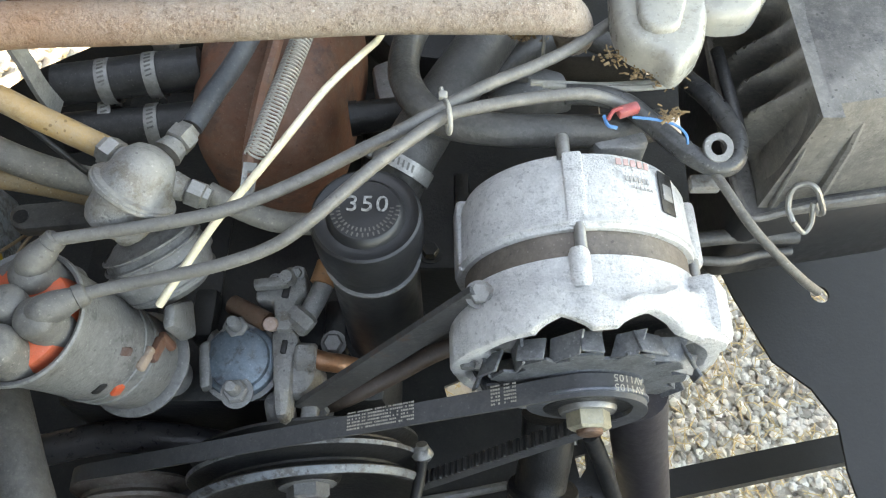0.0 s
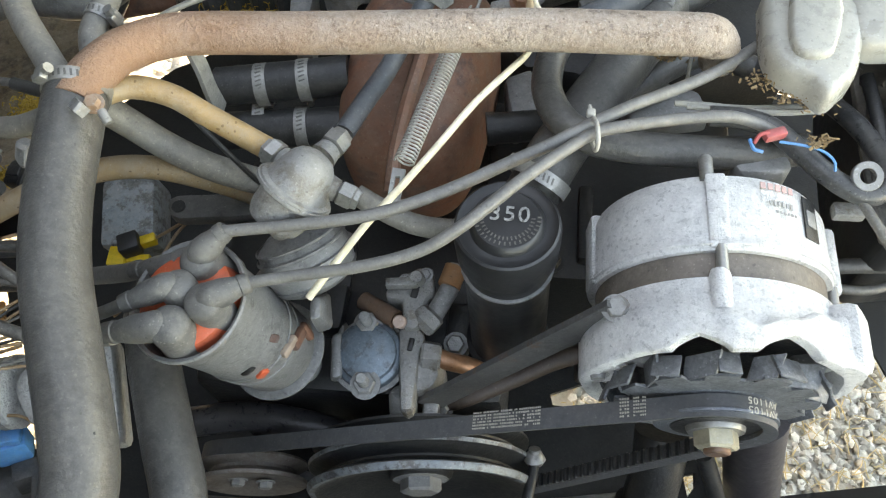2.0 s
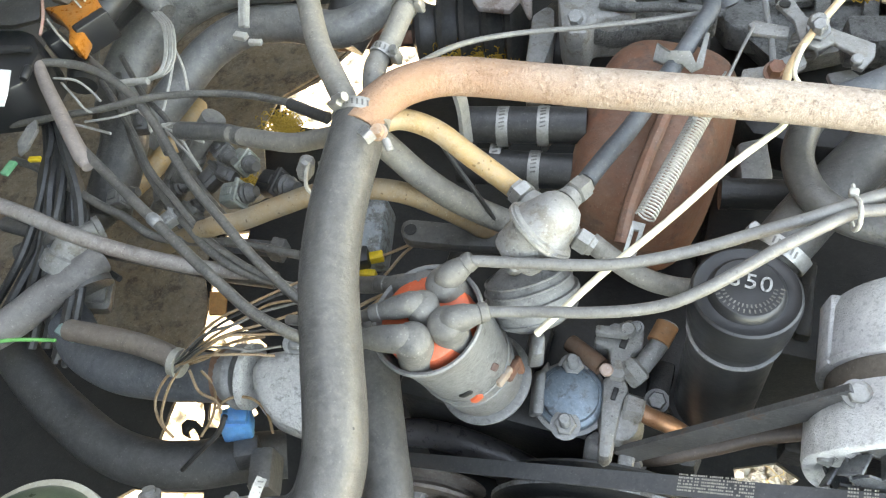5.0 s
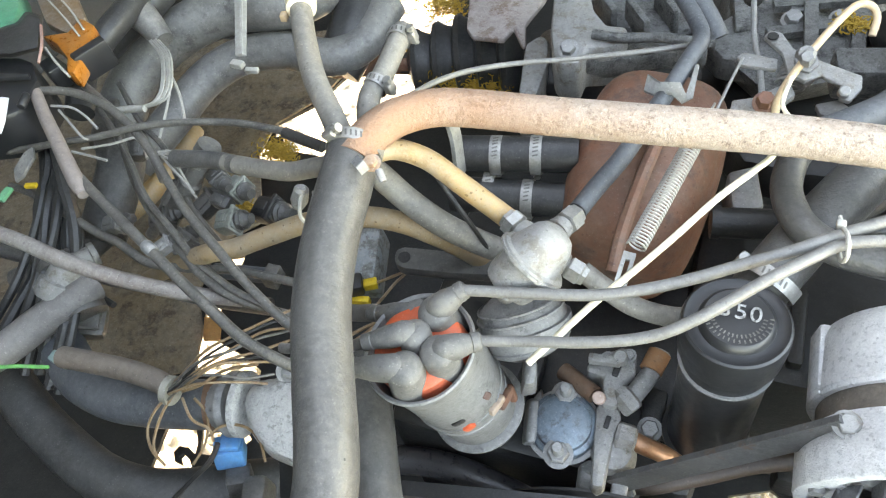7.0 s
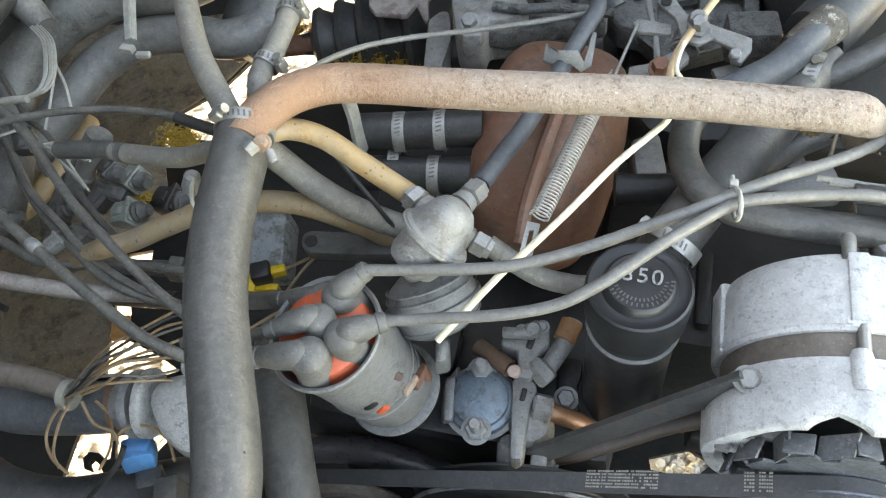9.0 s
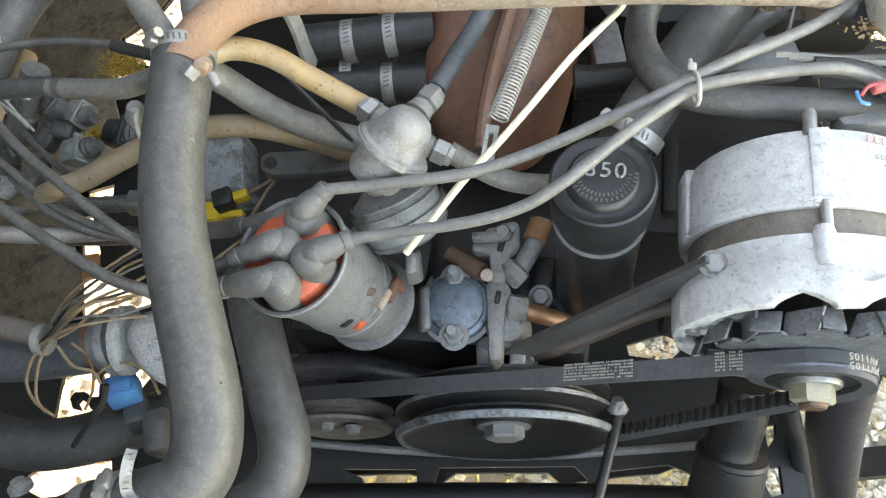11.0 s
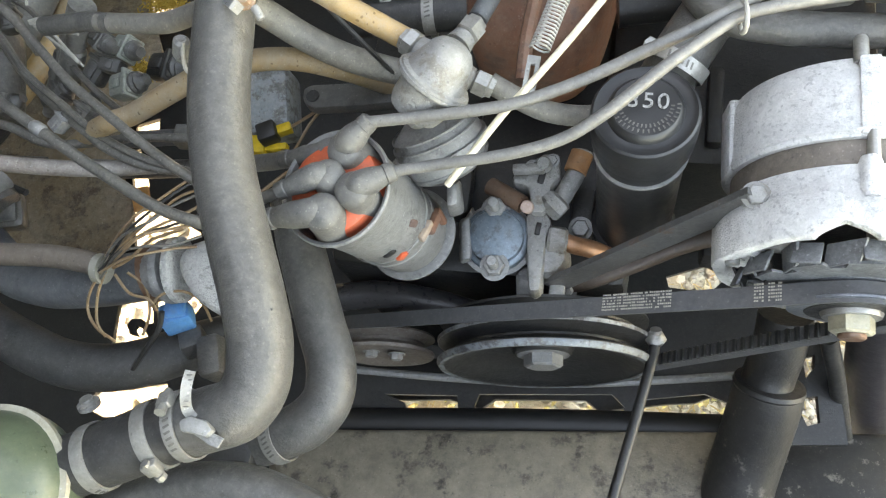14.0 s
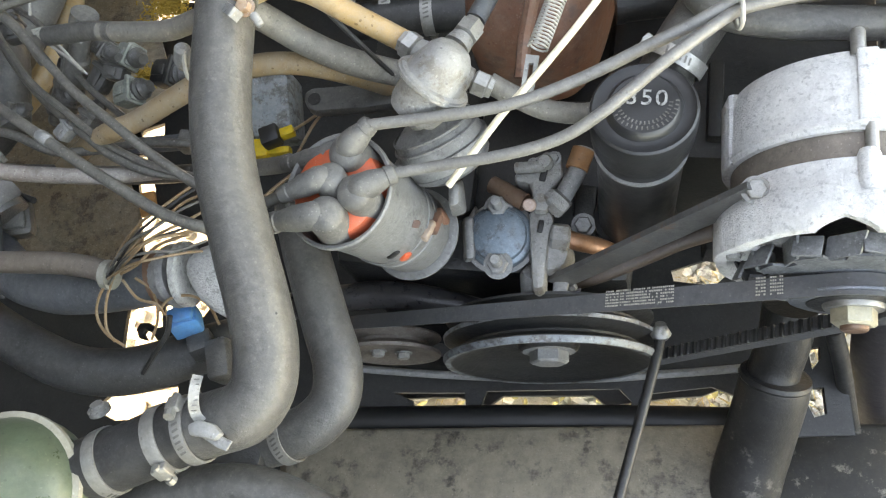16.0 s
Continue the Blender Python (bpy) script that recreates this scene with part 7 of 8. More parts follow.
def wiring_plug(q, size, ang, m):
    """A plug body with a ribbed collar, a latch and a short rubber tail."""
    x, y, z = size
    f = Matrix.Translation(q) @ pose(0, 0, 0, 10, -15, ang)
    th = thing("plug_connector", V(q), "dusty grey plastic plug in the wiring", "plug", "wiring plugs")
    part("body", block(f, size, min(size) * 0.22), m, th)
    part("collar", block(f @ pose(x * 0.3, 0, 0), (x * 0.16, y * 1.16, z * 1.16), 0.0012), m, th)
    part("latch", block(f @ pose(-x * 0.1, 0, z * 0.52), (x * 0.5, y * 0.4, z * 0.16), 0.0008), m, th)
    part("tail", lathe(f @ V((x * 0.45, 0, 0)), f @ V((x * 1.2, 0, 0)), [(0, y * 0.44), (x * 0.12, y * 0.46), (x * 0.2, y * 0.36), (x * 0.3, y * 0.42), (x * 0.4, y * 0.3), (x * 0.6, y * 0.24)], 16), RUBBER, th)
    return th


cyl = thing("relay_can", (-0.6038, 0.1850, 0.6000), "dusty grey plastic box among the cables beside the panel", "relay")
part("case", loft([(-0.665, 0.209, 0.580), (-0.634, 0.225, 0.580), (-0.601, 0.208, 0.580), (-0.583, 0.173, 0.580), (-0.625, 0.166, 0.580)], [(-0.629, 0.198, 0.615), (-0.602, 0.212, 0.615), (-0.572, 0.195, 0.615), (-0.558, 0.165, 0.615), (-0.594, 0.159, 0.615)], 0.006), GREYPLASTIC, cyl)
part("lid", loft([(-0.623, 0.196, 0.616), (-0.599, 0.207, 0.616), (-0.575, 0.193, 0.616), (-0.565, 0.169, 0.616), (-0.592, 0.164, 0.616)], [(-0.613, 0.192, 0.622), (-0.593, 0.202, 0.622), (-0.571, 0.189, 0.622), (-0.564, 0.170, 0.622), (-0.587, 0.165, 0.622)], 0.003), GREYPLASTIC, cyl)
part("strap", tube([(-0.597, 0.206, 0.625), (-0.577, 0.198, 0.625), (-0.559, 0.193, 0.625)], 0.003, 8), BLACK_RUBBER, cyl)
fit_ = thing("hose_fitting", (-0.5931, 0.1999, 0.6600), "dusty grey cast hose fitting among the cables", "fitting")
part("body", lathe((-0.5979, 0.1747, 0.6500), (-0.5852, 0.2183, 0.6720), [(0, 0.017), (0.004, 0.0195), (0.016, 0.0195), (0.018, 0.016), (0.040, 0.015), (0.043, 0.012)], 26), ALLOY, fit_)
part("spigot", lathe((-0.5918, 0.2030, 0.6650), (-0.5796, 0.2217, 0.6600), [(0, 0.010), (0.02, 0.009), (0.021, 0.011), (0.026, 0.011)], 18), GREYPLASTIC, fit_)
single("rust_tab", slab([(-0.589, 0.274, 0.455), (-0.568, 0.279, 0.455), (-0.555, 0.251, 0.455), (-0.575, 0.246, 0.455)], 0.004, 0.001), surface("orange_rust_plate", (0.5, 0.22, 0.07), 0.7, amount=0.3, dust=(0.4, 0.24, 0.12)), "orange rusted sheet metal tab", "tab")
GREENPLUG = surface("grey_green_plug", (0.13, 0.15, 0.13), 0.5, amount=0.5)
wiring_plug((-0.4705, 0.3135, 0.6700), (0.021, 0.019, 0.016), -20, GREENPLUG)
wiring_plug((-0.4673, 0.2827, 0.6600), (0.023, 0.021, 0.018), 10, GREENPLUG)
wiring_plug((-0.4908, 0.3162, 0.6750), (0.024, 0.016, 0.016), -30, RUBBER)
wiring_plug((-0.5024, 0.3008, 0.6550), (0.027, 0.018, 0.016), 60, RUBBER)
wiring_plug((-0.4572, 0.3210, 0.6300), (0.030, 0.024, 0.020), -8, BLACK_RUBBER)
wiring_plug((-0.5269, 0.3215, 0.6680), (0.018, 0.014, 0.014), 30, GREYPLASTIC)
wiring_plug((-0.4826, 0.3009, 0.6640), (0.016, 0.020, 0.016), 80, RUBBER)
wiring_plug((-0.4892, 0.2294, 0.6900), (0.016, 0.012, 0.012), 45, DULL)
wiring_plug((-0.5981, 0.2675, 0.6400), (0.022, 0.018, 0.014), 20, GREYPLASTIC)
wiring_plug((-0.551, 0.282, 0.640), (0.024, 0.016, 0.016), 30, RUBBER)
wiring_plug((-0.608, 0.346, 0.660), (0.024, 0.016, 0.016), 110, RUBBER)
wiring_plug((-0.534, 0.274, 0.620), (0.026, 0.018, 0.016), 60, GREYPLASTIC)
hose("rail_hose", [(-0.642, 0.272, 0.600), (-0.650, 0.315, 0.610), (-0.658, 0.352, 0.620), (-0.689, 0.388, 0.620)], 0.0241, RUBBER, "dusty grey hose deep among the cables", "hose", 18)
hose("loom_cable", [(-0.674, 0.402, 0.660), (-0.627, 0.351, 0.670), (-0.581, 0.306, 0.680), (-0.529, 0.264, 0.690), (-0.490, 0.238, 0.690), (-0.468, 0.225, 0.690), (-0.443, 0.211, 0.685), (-0.411, 0.203, 0.675), (-0.366, 0.207, 0.660)], 0.0037, CABLE, "dusty black cable beside the panel", "cable", 10, 6, CAB)
hose("loom_cable", [(-0.718, 0.275, 0.660), (-0.674, 0.265, 0.670), (-0.615, 0.246, 0.680), (-0.572, 0.234, 0.680), (-0.543, 0.228, 0.680), (-0.509, 0.218, 0.675), (-0.474, 0.223, 0.670), (-0.435, 0.236, 0.660), (-0.386, 0.242, 0.650)], 0.0039, CABLE, "dusty black cable beside the panel", "cable", 10, 6, CAB)
single("joint_boot", lathe((-0.326, 0.226, 0.790), (-0.316, 0.233, 0.815), [(0, 0.004), (0.006, 0.006), (0.016, 0.005), (0.018, 0.003)], 14), ALLOY, "small grey fitting beside the thick hose", "fitting")
hose("rail_pipe", [(-0.713, 0.284, 0.550), (-0.680, 0.312, 0.560), (-0.667, 0.336, 0.560), (-0.656, 0.377, 0.560), (-0.650, 0.418, 0.560), (-0.658, 0.460, 0.560)], 0.0124, TAN_HOSE, "dusty tan hose deep among the cables", "hose")
hose("rail_hose", [(-0.743, 0.218, 0.560), (-0.668, 0.272, 0.580), (-0.668, 0.314, 0.580), (-0.688, 0.380, 0.580), (-0.724, 0.450, 0.580)], 0.0155, RUBBER, "dusty grey hose deep among the cables", "hose")

# thermostat housing, hoses and wiring below
ROUGH = surface("rough_cast_alloy", (0.46, 0.46, 0.44), 0.75, 0.1, amount=0.5, dust=(0.5, 0.49, 0.47), wear=(0.2, 0.2, 0.19), wear_amount=0.35, scale=80, bump=1.0)
th_ = thing("thermostat_housing", (-0.390, 0.140, 0.600), "rough cast alloy thermostat housing", "thermostat housing")
part("body", loft([(-0.411, 0.152, 0.600), (-0.407, 0.166, 0.600), (-0.381, 0.177, 0.600), (-0.376, 0.189, 0.600), (-0.341, 0.191, 0.600), (-0.306, 0.110, 0.600), (-0.334, 0.106, 0.600), (-0.361, 0.108, 0.600), (-0.387, 0.122, 0.600), (-0.403, 0.138, 0.600)], [(-0.369, 0.131, 0.668), (-0.362, 0.141, 0.672), (-0.342, 0.149, 0.675), (-0.337, 0.159, 0.675), (-0.306, 0.163, 0.675), (-0.278, 0.096, 0.672), (-0.304, 0.093, 0.670), (-0.330, 0.096, 0.668), (-0.349, 0.106, 0.668), (-0.362, 0.120, 0.668)], 0.006), ROUGH, th_)
part("lip", lathe((-0.376, 0.132, 0.645), (-0.388, 0.130, 0.645), [(0, 0.024), (0.001, 0.026), (0.006, 0.026), (0.007, 0.023)], 28), ROUGH, th_)
part("lug", lathe((-0.341, 0.156, 0.670), V((-0.341, 0.156, 0.670)) + V((0, 0, 1)), [(0, 0.010), (0.006, 0.010), (0.007, 0.008)], 20), ROUGH, th_)
part("bolt", hexnut((-0.337, 0.154, 0.677), V((-0.337, 0.154, 0.677)) + V((0, 0, 1)), 0.006, 0.006), DULL, th_)
part("flange", lathe((-0.386, 0.132, 0.640), (-0.410, 0.128, 0.635), [(0, 0.024), (0.003, 0.026), (0.006, 0.026), (0.007, 0.022), (0.02, 0.021)], 28), DULL, th_)
single("copper_band", lathe((-0.403, 0.130, 0.635), (-0.412, 0.127, 0.635), [(0, 0.0205), (0, 0.0225), (0.008, 0.0225), (0.008, 0.0205)], 30), BRASS, "thin copper-coloured hose band", "hose band")
hose("thermostat_hose", [(-0.394, 0.131, 0.638), (-0.423, 0.124, 0.635), (-0.467, 0.117, 0.628), (-0.510, 0.115, 0.622), (-0.554, 0.124, 0.616), (-0.594, 0.146, 0.610), (-0.634, 0.178, 0.600), (-0.671, 0.215, 0.590)], 0.0202, BLUE_RUBBER, "thick dusty blue-grey hose to the thermostat housing", "hose", 22)
hose("beige_tube", [(-0.537, 0.122, 0.668), (-0.513, 0.123, 0.670), (-0.473, 0.125, 0.670), (-0.442, 0.123, 0.670), (-0.428, 0.119, 0.668)], 0.0089, surface("beige_tube", (0.12, 0.095, 0.078), 0.6, amount=0.5, dust=(0.16, 0.135, 0.115)), "dirty beige plastic tube", "tube")
single("wire_clip", lathe((-0.431, 0.119, 0.670), (-0.422, 0.119, 0.670), [(0, 0.009), (0, 0.0115), (0.006, 0.0115), (0.006, 0.009)], 20), surface("grey_beige_clip", (0.2, 0.19, 0.15), 0.5, amount=0.4), "grey-beige plastic clip holding a wire bundle", "clip")
BW = "thin wires"
rng = random.Random(5)
for k in range(9):
    o = V((0.0, 0.0045 * (k - 4), 0.002 * (k % 3)))
    j = [V((rng.uniform(-1, 1), rng.uniform(-1, 1), rng.uniform(-1, 1))) * 0.003 for _ in range(5)]
    line = [V(p) + o * s + q for p, s, q in zip([(-0.424, 0.116, 0.675), (-0.400, 0.132, 0.690), (-0.379, 0.146, 0.695), (-0.363, 0.159, 0.690), (-0.349, 0.174, 0.680)], (0.2, 0.7, 1.2, 1.5, 1.8), j)]
    hose("thin_wire", line, 0.0011, (BROWNWIRE, CABLE, BROWNWIRE, BLACK_RUBBER)[k % 4], "thin brown wire in a loose bundle", "wire", 6, 5, BW)
for line in ([(-0.422, 0.117, 0.672), (-0.431, 0.105, 0.670), (-0.437, 0.090, 0.660), (-0.432, 0.078, 0.650), (-0.420, 0.071, 0.640)], [(-0.423, 0.115, 0.672), (-0.428, 0.099, 0.665), (-0.429, 0.081, 0.655), (-0.422, 0.072, 0.650)], [(-0.415, 0.119, 0.675), (-0.400, 0.126, 0.680), (-0.384, 0.140, 0.685), (-0.361, 0.151, 0.685)], [(-0.413, 0.121, 0.660), (-0.402, 0.114, 0.650), (-0.398, 0.096, 0.640), (-0.405, 0.080, 0.630)], [(-0.392, 0.099, 0.650), (-0.382, 0.108, 0.655), (-0.366, 0.112, 0.655), (-0.352, 0.107, 0.650), (-0.342, 0.094, 0.645)], [(-0.416, 0.116, 0.670), (-0.406, 0.105, 0.660), (-0.392, 0.103, 0.655), (-0.386, 0.096, 0.650)]):
    hose("thin_wire", line, 0.0012, BROWNWIRE, "thin brown wire hanging below the bundle", "wire", 6, 5, BW)
bc = V((-0.391, 0.101, 0.612))
blue = thing("blue_connector", bc, "bright blue plastic wiring connector", "connector")
part("shell", block(Matrix.Translation(bc) @ pose(0, 0, 0, -15, 10, 28), (0.024, 0.020, 0.020), 0.0025), BLUE, blue)
part("latch", block(Matrix.Translation(bc + V((0.003, 0.004, 0.012))) @ pose(0, 0, 0, -15, 10, 18), (0.016, 0.014, 0.006), 0.0015), BLUE, blue)
part("socket", block(Matrix.Translation(bc + V((0.012, -0.016, -0.014))) @ pose(0, 0, 0, -15, 10, 30), (0.02, 0.02, 0.02), 0.003), RUBBER, blue, "grey plug half")
hose("black_lower_hose", [(-0.676, 0.123, 0.580), (-0.612, 0.091, 0.580), (-0.562, 0.072, 0.580), (-0.511, 0.058, 0.580), (-0.467, 0.057, 0.580), (-0.430, 0.068, 0.575), (-0.394, 0.086, 0.570), (-0.365, 0.101, 0.560)], 0.0205, surface("dusty_black_hose", (0.026, 0.0265, 0.027), 0.45, amount=0.4, dust=(0.1, 0.1, 0.098)), "thick dusty black hose low beside the engine", "hose", 22)
hose("thin_wire", [(-0.425, 0.057, 0.600), (-0.405, 0.073, 0.620), (-0.393, 0.086, 0.630), (-0.388, 0.098, 0.640)], 0.0022, BLACK_RUBBER, "black wire beside the blue connector", "wire", 8, 5, BW)
single("hook_bracket", slab([(-0.436, 0.116, 0.520), (-0.462, 0.114, 0.520), (-0.478, 0.111, 0.520), (-0.485, 0.115, 0.520), (-0.495, 0.114, 0.520), (-0.498, 0.107, 0.520), (-0.492, 0.099, 0.520), (-0.483, 0.098, 0.520), (-0.489, 0.104, 0.520), (-0.487, 0.108, 0.520), (-0.479, 0.105, 0.520), (-0.473, 0.099, 0.520), (-0.432, 0.103, 0.520)], 0.006, 0.001), DARK, "dark flat bracket with a hooked end", "bracket")
single("clamp_block", block(Matrix.Translation((-0.356, 0.074, 0.600)) @ pose(0, 0, 0, 0, 0, 20), (0.02, 0.034, 0.03), 0.005), RUBBER, "dull grey casting beside the blue connector", "casting")
single("lower_casting", block(Matrix.Translation((-0.293, 0.006, 0.660)), (0.04, 0.03, 0.03), 0.005), DARK, "dark casting below the hose bend", "casting")

# behind the distributor
arm = thing("throttle_lever", (-0.277, 0.284, 0.660), "flat grey lever with a round hole", "lever")
part("bar", slab([(-0.299, 0.271, 0.675), (-0.300, 0.279, 0.675), (-0.294, 0.283, 0.675), (-0.255, 0.287, 0.675), (-0.218, 0.286, 0.675), (-0.214, 0.272, 0.675), (-0.249, 0.266, 0.675), (-0.287, 0.262, 0.675), (-0.294, 0.264, 0.675)], 0.012, 0.003), surface("dark_lever_steel", (0.085, 0.083, 0.08), 0.55, 0.2, amount=0.4, dust=(0.16, 0.155, 0.145)), arm)
part("hole", lathe((-0.290, 0.272, 0.675), V((-0.290, 0.272, 0.675)) + V((0, 0, 1)), [(0, 0.003), (0, 0.0052), (0.001, 0.0052), (0.001, 0.003)], 18), DARK, arm)
single("corroded_block", block(Matrix.Translation((-0.353, 0.292, 0.620)) @ pose(0, 0, 0, 10, 0, 12), (0.045, 0.06, 0.04), 0.006), surface("blue_corroded_alloy", (0.22, 0.26, 0.28), 0.65, 0.2, amount=0.5, wear=(0.07, 0.07, 0.07), wear_amount=0.5, scale=50), "blue-grey corroded alloy casting", "casting")
yc = thing("yellow_connector", (-0.340, 0.250, 0.635), "yellow and black wiring connector", "connector")
part("plug", block(Matrix.Translation((-0.322, 0.258, 0.645)) @ pose(0, 0, 0, 0, 0, 25), (0.012, 0.008, 0.008), 0.001), YELLOW, yc)
part("plug", block(Matrix.Translation((-0.344, 0.244, 0.640)) @ pose(0, 0, 0, 0, 0, 5), (0.014, 0.016, 0.010), 0.001), YELLOW, yc)
part("plug", block(Matrix.Translation((-0.329, 0.244, 0.638)) @ pose(0, 0, 0, 0, 0, 8), (0.02, 0.006, 0.008), 0.001), YELLOW, yc)
part("shell", block(Matrix.Translation((-0.334, 0.252, 0.648)) @ pose(0, 0, 0, 0, 0, 25), (0.016, 0.016, 0.014), 0.002), PLASTIC, yc, "black plastic shell")
hose("thin_wire", [(-0.318, 0.260, 0.645), (-0.307, 0.264, 0.650), (-0.293, 0.271, 0.655), (-0.285, 0.276, 0.655)], 0.0013, BROWNWIRE, "thin brown wire from the yellow connector", "wire", 6, 5, BW)
hose("thin_wire", [(-0.312, 0.241, 0.640), (-0.306, 0.250, 0.645), (-0.299, 0.262, 0.650), (-0.291, 0.270, 0.655)], 0.0013, BROWNWIRE, "thin brown wire from the yellow connector", "wire", 6, 5, BW)
hose("back_lead", [(-0.318, 0.199, 0.700), (-0.286, 0.193, 0.720), (-0.268, 0.189, 0.735)], 0.0062, BOOT, "dusty lead behind the thick hose", "lead")
hose("thin_rod", [(-0.252, 0.283, 0.780), (-0.238, 0.276, 0.760), (-0.223, 0.269, 0.740), (-0.209, 0.269, 0.700)], 0.0018, DARK, "thin dark rod below the hoses", "rod", 8)
for line in ([(-0.305, 0.182, 0.690), (-0.293, 0.195, 0.690), (-0.283, 0.204, 0.690)], [(-0.305, 0.177, 0.685), (-0.288, 0.193, 0.690), (-0.283, 0.212, 0.685)]):
    hose("thin_wire", line, 0.0014, BROWNWIRE, "thin brown wire behind the boots", "wire", 6, 5, BW)

# fuse box at the far left
FB = [(-0.812, 0.343, 0.755), (-0.699, 0.360, 0.755), (-0.681, 0.356, 0.755), (-0.659, 0.335, 0.755), (-0.655, 0.312, 0.755), (-0.652, 0.296, 0.755), (-0.667, 0.281, 0.755), (-0.734, 0.258, 0.755)]
fuse = thing("fuse_box", FB[0], "black plastic relay box with a white label", "relay box")
part("case", slab(FB, 0.05, 0.004), PLASTIC, fuse)
part("label", slab([(-0.700, 0.306, 0.756), (-0.671, 0.308, 0.756), (-0.654, 0.281, 0.756), (-0.648, 0.268, 0.756), (-0.665, 0.265, 0.756)], 0.0008, 0), surface("paper_label", (0.75, 0.75, 0.73), 0.6, amount=0.15), fuse, "white paper label", 0)
part("cover", loft([(-0.766, 0.380, 0.758), (-0.733, 0.401, 0.758), (-0.736, 0.420, 0.758), (-0.707, 0.413, 0.758), (-0.678, 0.369, 0.758), (-0.702, 0.353, 0.758), (-0.742, 0.350, 0.758)], [(-0.741, 0.364, 0.772), (-0.706, 0.384, 0.772), (-0.708, 0.400, 0.772), (-0.687, 0.395, 0.772), (-0.662, 0.358, 0.772), (-0.685, 0.346, 0.772), (-0.722, 0.342, 0.772)], 0.003), BLACK_RUBBER, fuse)
part("rib", slab([(-0.709, 0.325, 0.764), (-0.662, 0.334, 0.764), (-0.658, 0.329, 0.764), (-0.703, 0.319, 0.764)], 0.005, 0.001), PLASTIC, fuse)
part("hinge", lathe((-0.649, 0.299, 0.757), (-0.658, 0.326, 0.757), [(0, 0.003), (0.002, 0.004), (0.014, 0.004), (0.016, 0.003)], 12), PLASTIC, fuse)
single("orange_lens", slab([(-0.702, 0.394, 0.752), (-0.676, 0.403, 0.752), (-0.676, 0.425, 0.752), (-0.653, 0.417, 0.752), (-0.644, 0.399, 0.752), (-0.631, 0.351, 0.752), (-0.642, 0.353, 0.752), (-0.653, 0.370, 0.752), (-0.680, 0.387, 0.752)], 0.02, 0.003), surface("orange_plastic", (0.42, 0.13, 0.015), 0.3, amount=0.3, dust=(0.2, 0.1, 0.05)), "brown-orange plastic lens beside the relay box", "lens")
for line in ([(-0.734, 0.446, 0.757), (-0.693, 0.421, 0.757), (-0.654, 0.396, 0.755)], [(-0.718, 0.448, 0.757), (-0.685, 0.427, 0.757), (-0.655, 0.405, 0.755)]):
    hose("pale_stripe", line, 0.0011, WHITEWIRE, "thin pale edge strip on the brown plastic", "strip", 6)
single("black_relay", block(Matrix.Translation((-0.636, 0.383, 0.740)) @ pose(0, 0, 0, 0, 0, 62), (0.034, 0.012, 0.03), 0.002), PLASTIC, "small black plastic relay beside the orange lens", "relay")
single("black_relay", block(Matrix.Translation((-0.672, 0.363, 0.735)) @ pose(0, 0, 0, 0, 0, -30), (0.024, 0.014, 0.024), 0.002), PLASTIC, "small black plastic relay below the orange lens", "relay")
hose("brown_wire", [(-0.676, 0.383, 0.775), (-0.655, 0.357, 0.776), (-0.648, 0.339, 0.772)], 0.0014, surface("red_brown_wire", (0.3, 0.1, 0.07), 0.5, amount=0.4), "red-brown wire over the relay box", "wire", 6)
hose("pale_wire", [(-0.669, 0.368, 0.762), (-0.640, 0.349, 0.763), (-0.621, 0.339, 0.760)], 0.0013, WHITEWIRE, "pale wire with a stripped end", "wire", 6, 5, "pale wires")
hose("pale_wire", [(-0.642, 0.319, 0.740), (-0.618, 0.319, 0.742), (-0.597, 0.312, 0.742), (-0.578, 0.302, 0.740)], 0.0012, WHITEWIRE, "pale thin wire below the relay box", "wire", 6, 5, "pale wires")
hose("pale_wire", [(-0.633, 0.317, 0.738), (-0.607, 0.302, 0.740), (-0.583, 0.289, 0.740), (-0.575, 0.294, 0.738)], 0.0012, WHITEWIRE, "pale thin wire below the relay box", "wire", 6, 5, "pale wires")
single("cable_bracket", slab([(-0.648, 0.254, 0.725), (-0.645, 0.270, 0.730), (-0.641, 0.279, 0.730), (-0.632, 0.269, 0.730), (-0.634, 0.250, 0.725), (-0.643, 0.245, 0.720)], 0.004, 0.001), GREYPLASTIC, "dusty grey plastic bracket among the wires", "bracket")
single("orange_strip", slab([(-0.784, 0.478, 0.750), (-0.734, 0.484, 0.750), (-0.673, 0.428, 0.750), (-0.678, 0.403, 0.750), (-0.712, 0.414, 0.750)], 0.01, 0.002), surface("brown_plastic", (0.12, 0.055, 0.015), 0.4, amount=0.3), "dark brown plastic strip", "strip")
single("green_relay", slab([(-0.842, 0.451, 0.758), (-0.779, 0.458, 0.758), (-0.750, 0.427, 0.758), (-0.740, 0.405, 0.758), (-0.747, 0.392, 0.758), (-0.788, 0.389, 0.758)], 0.03, 0.003), surface("green_plastic", (0.02, 0.22, 0.12), 0.4, amount=0.35, dust=(0.15, 0.2, 0.17)), "dusty green plastic relay block", "relay")
hose("grey_loom", [(-0.657, 0.348, 0.700), (-0.679, 0.398, 0.710), (-0.672, 0.439, 0.720), (-0.672, 0.484, 0.720), (-0.681, 0.521, 0.720)], 0.0139, BLACK_RUBBER, "black cable trunk beside the relay box", "wiring loom", 14)
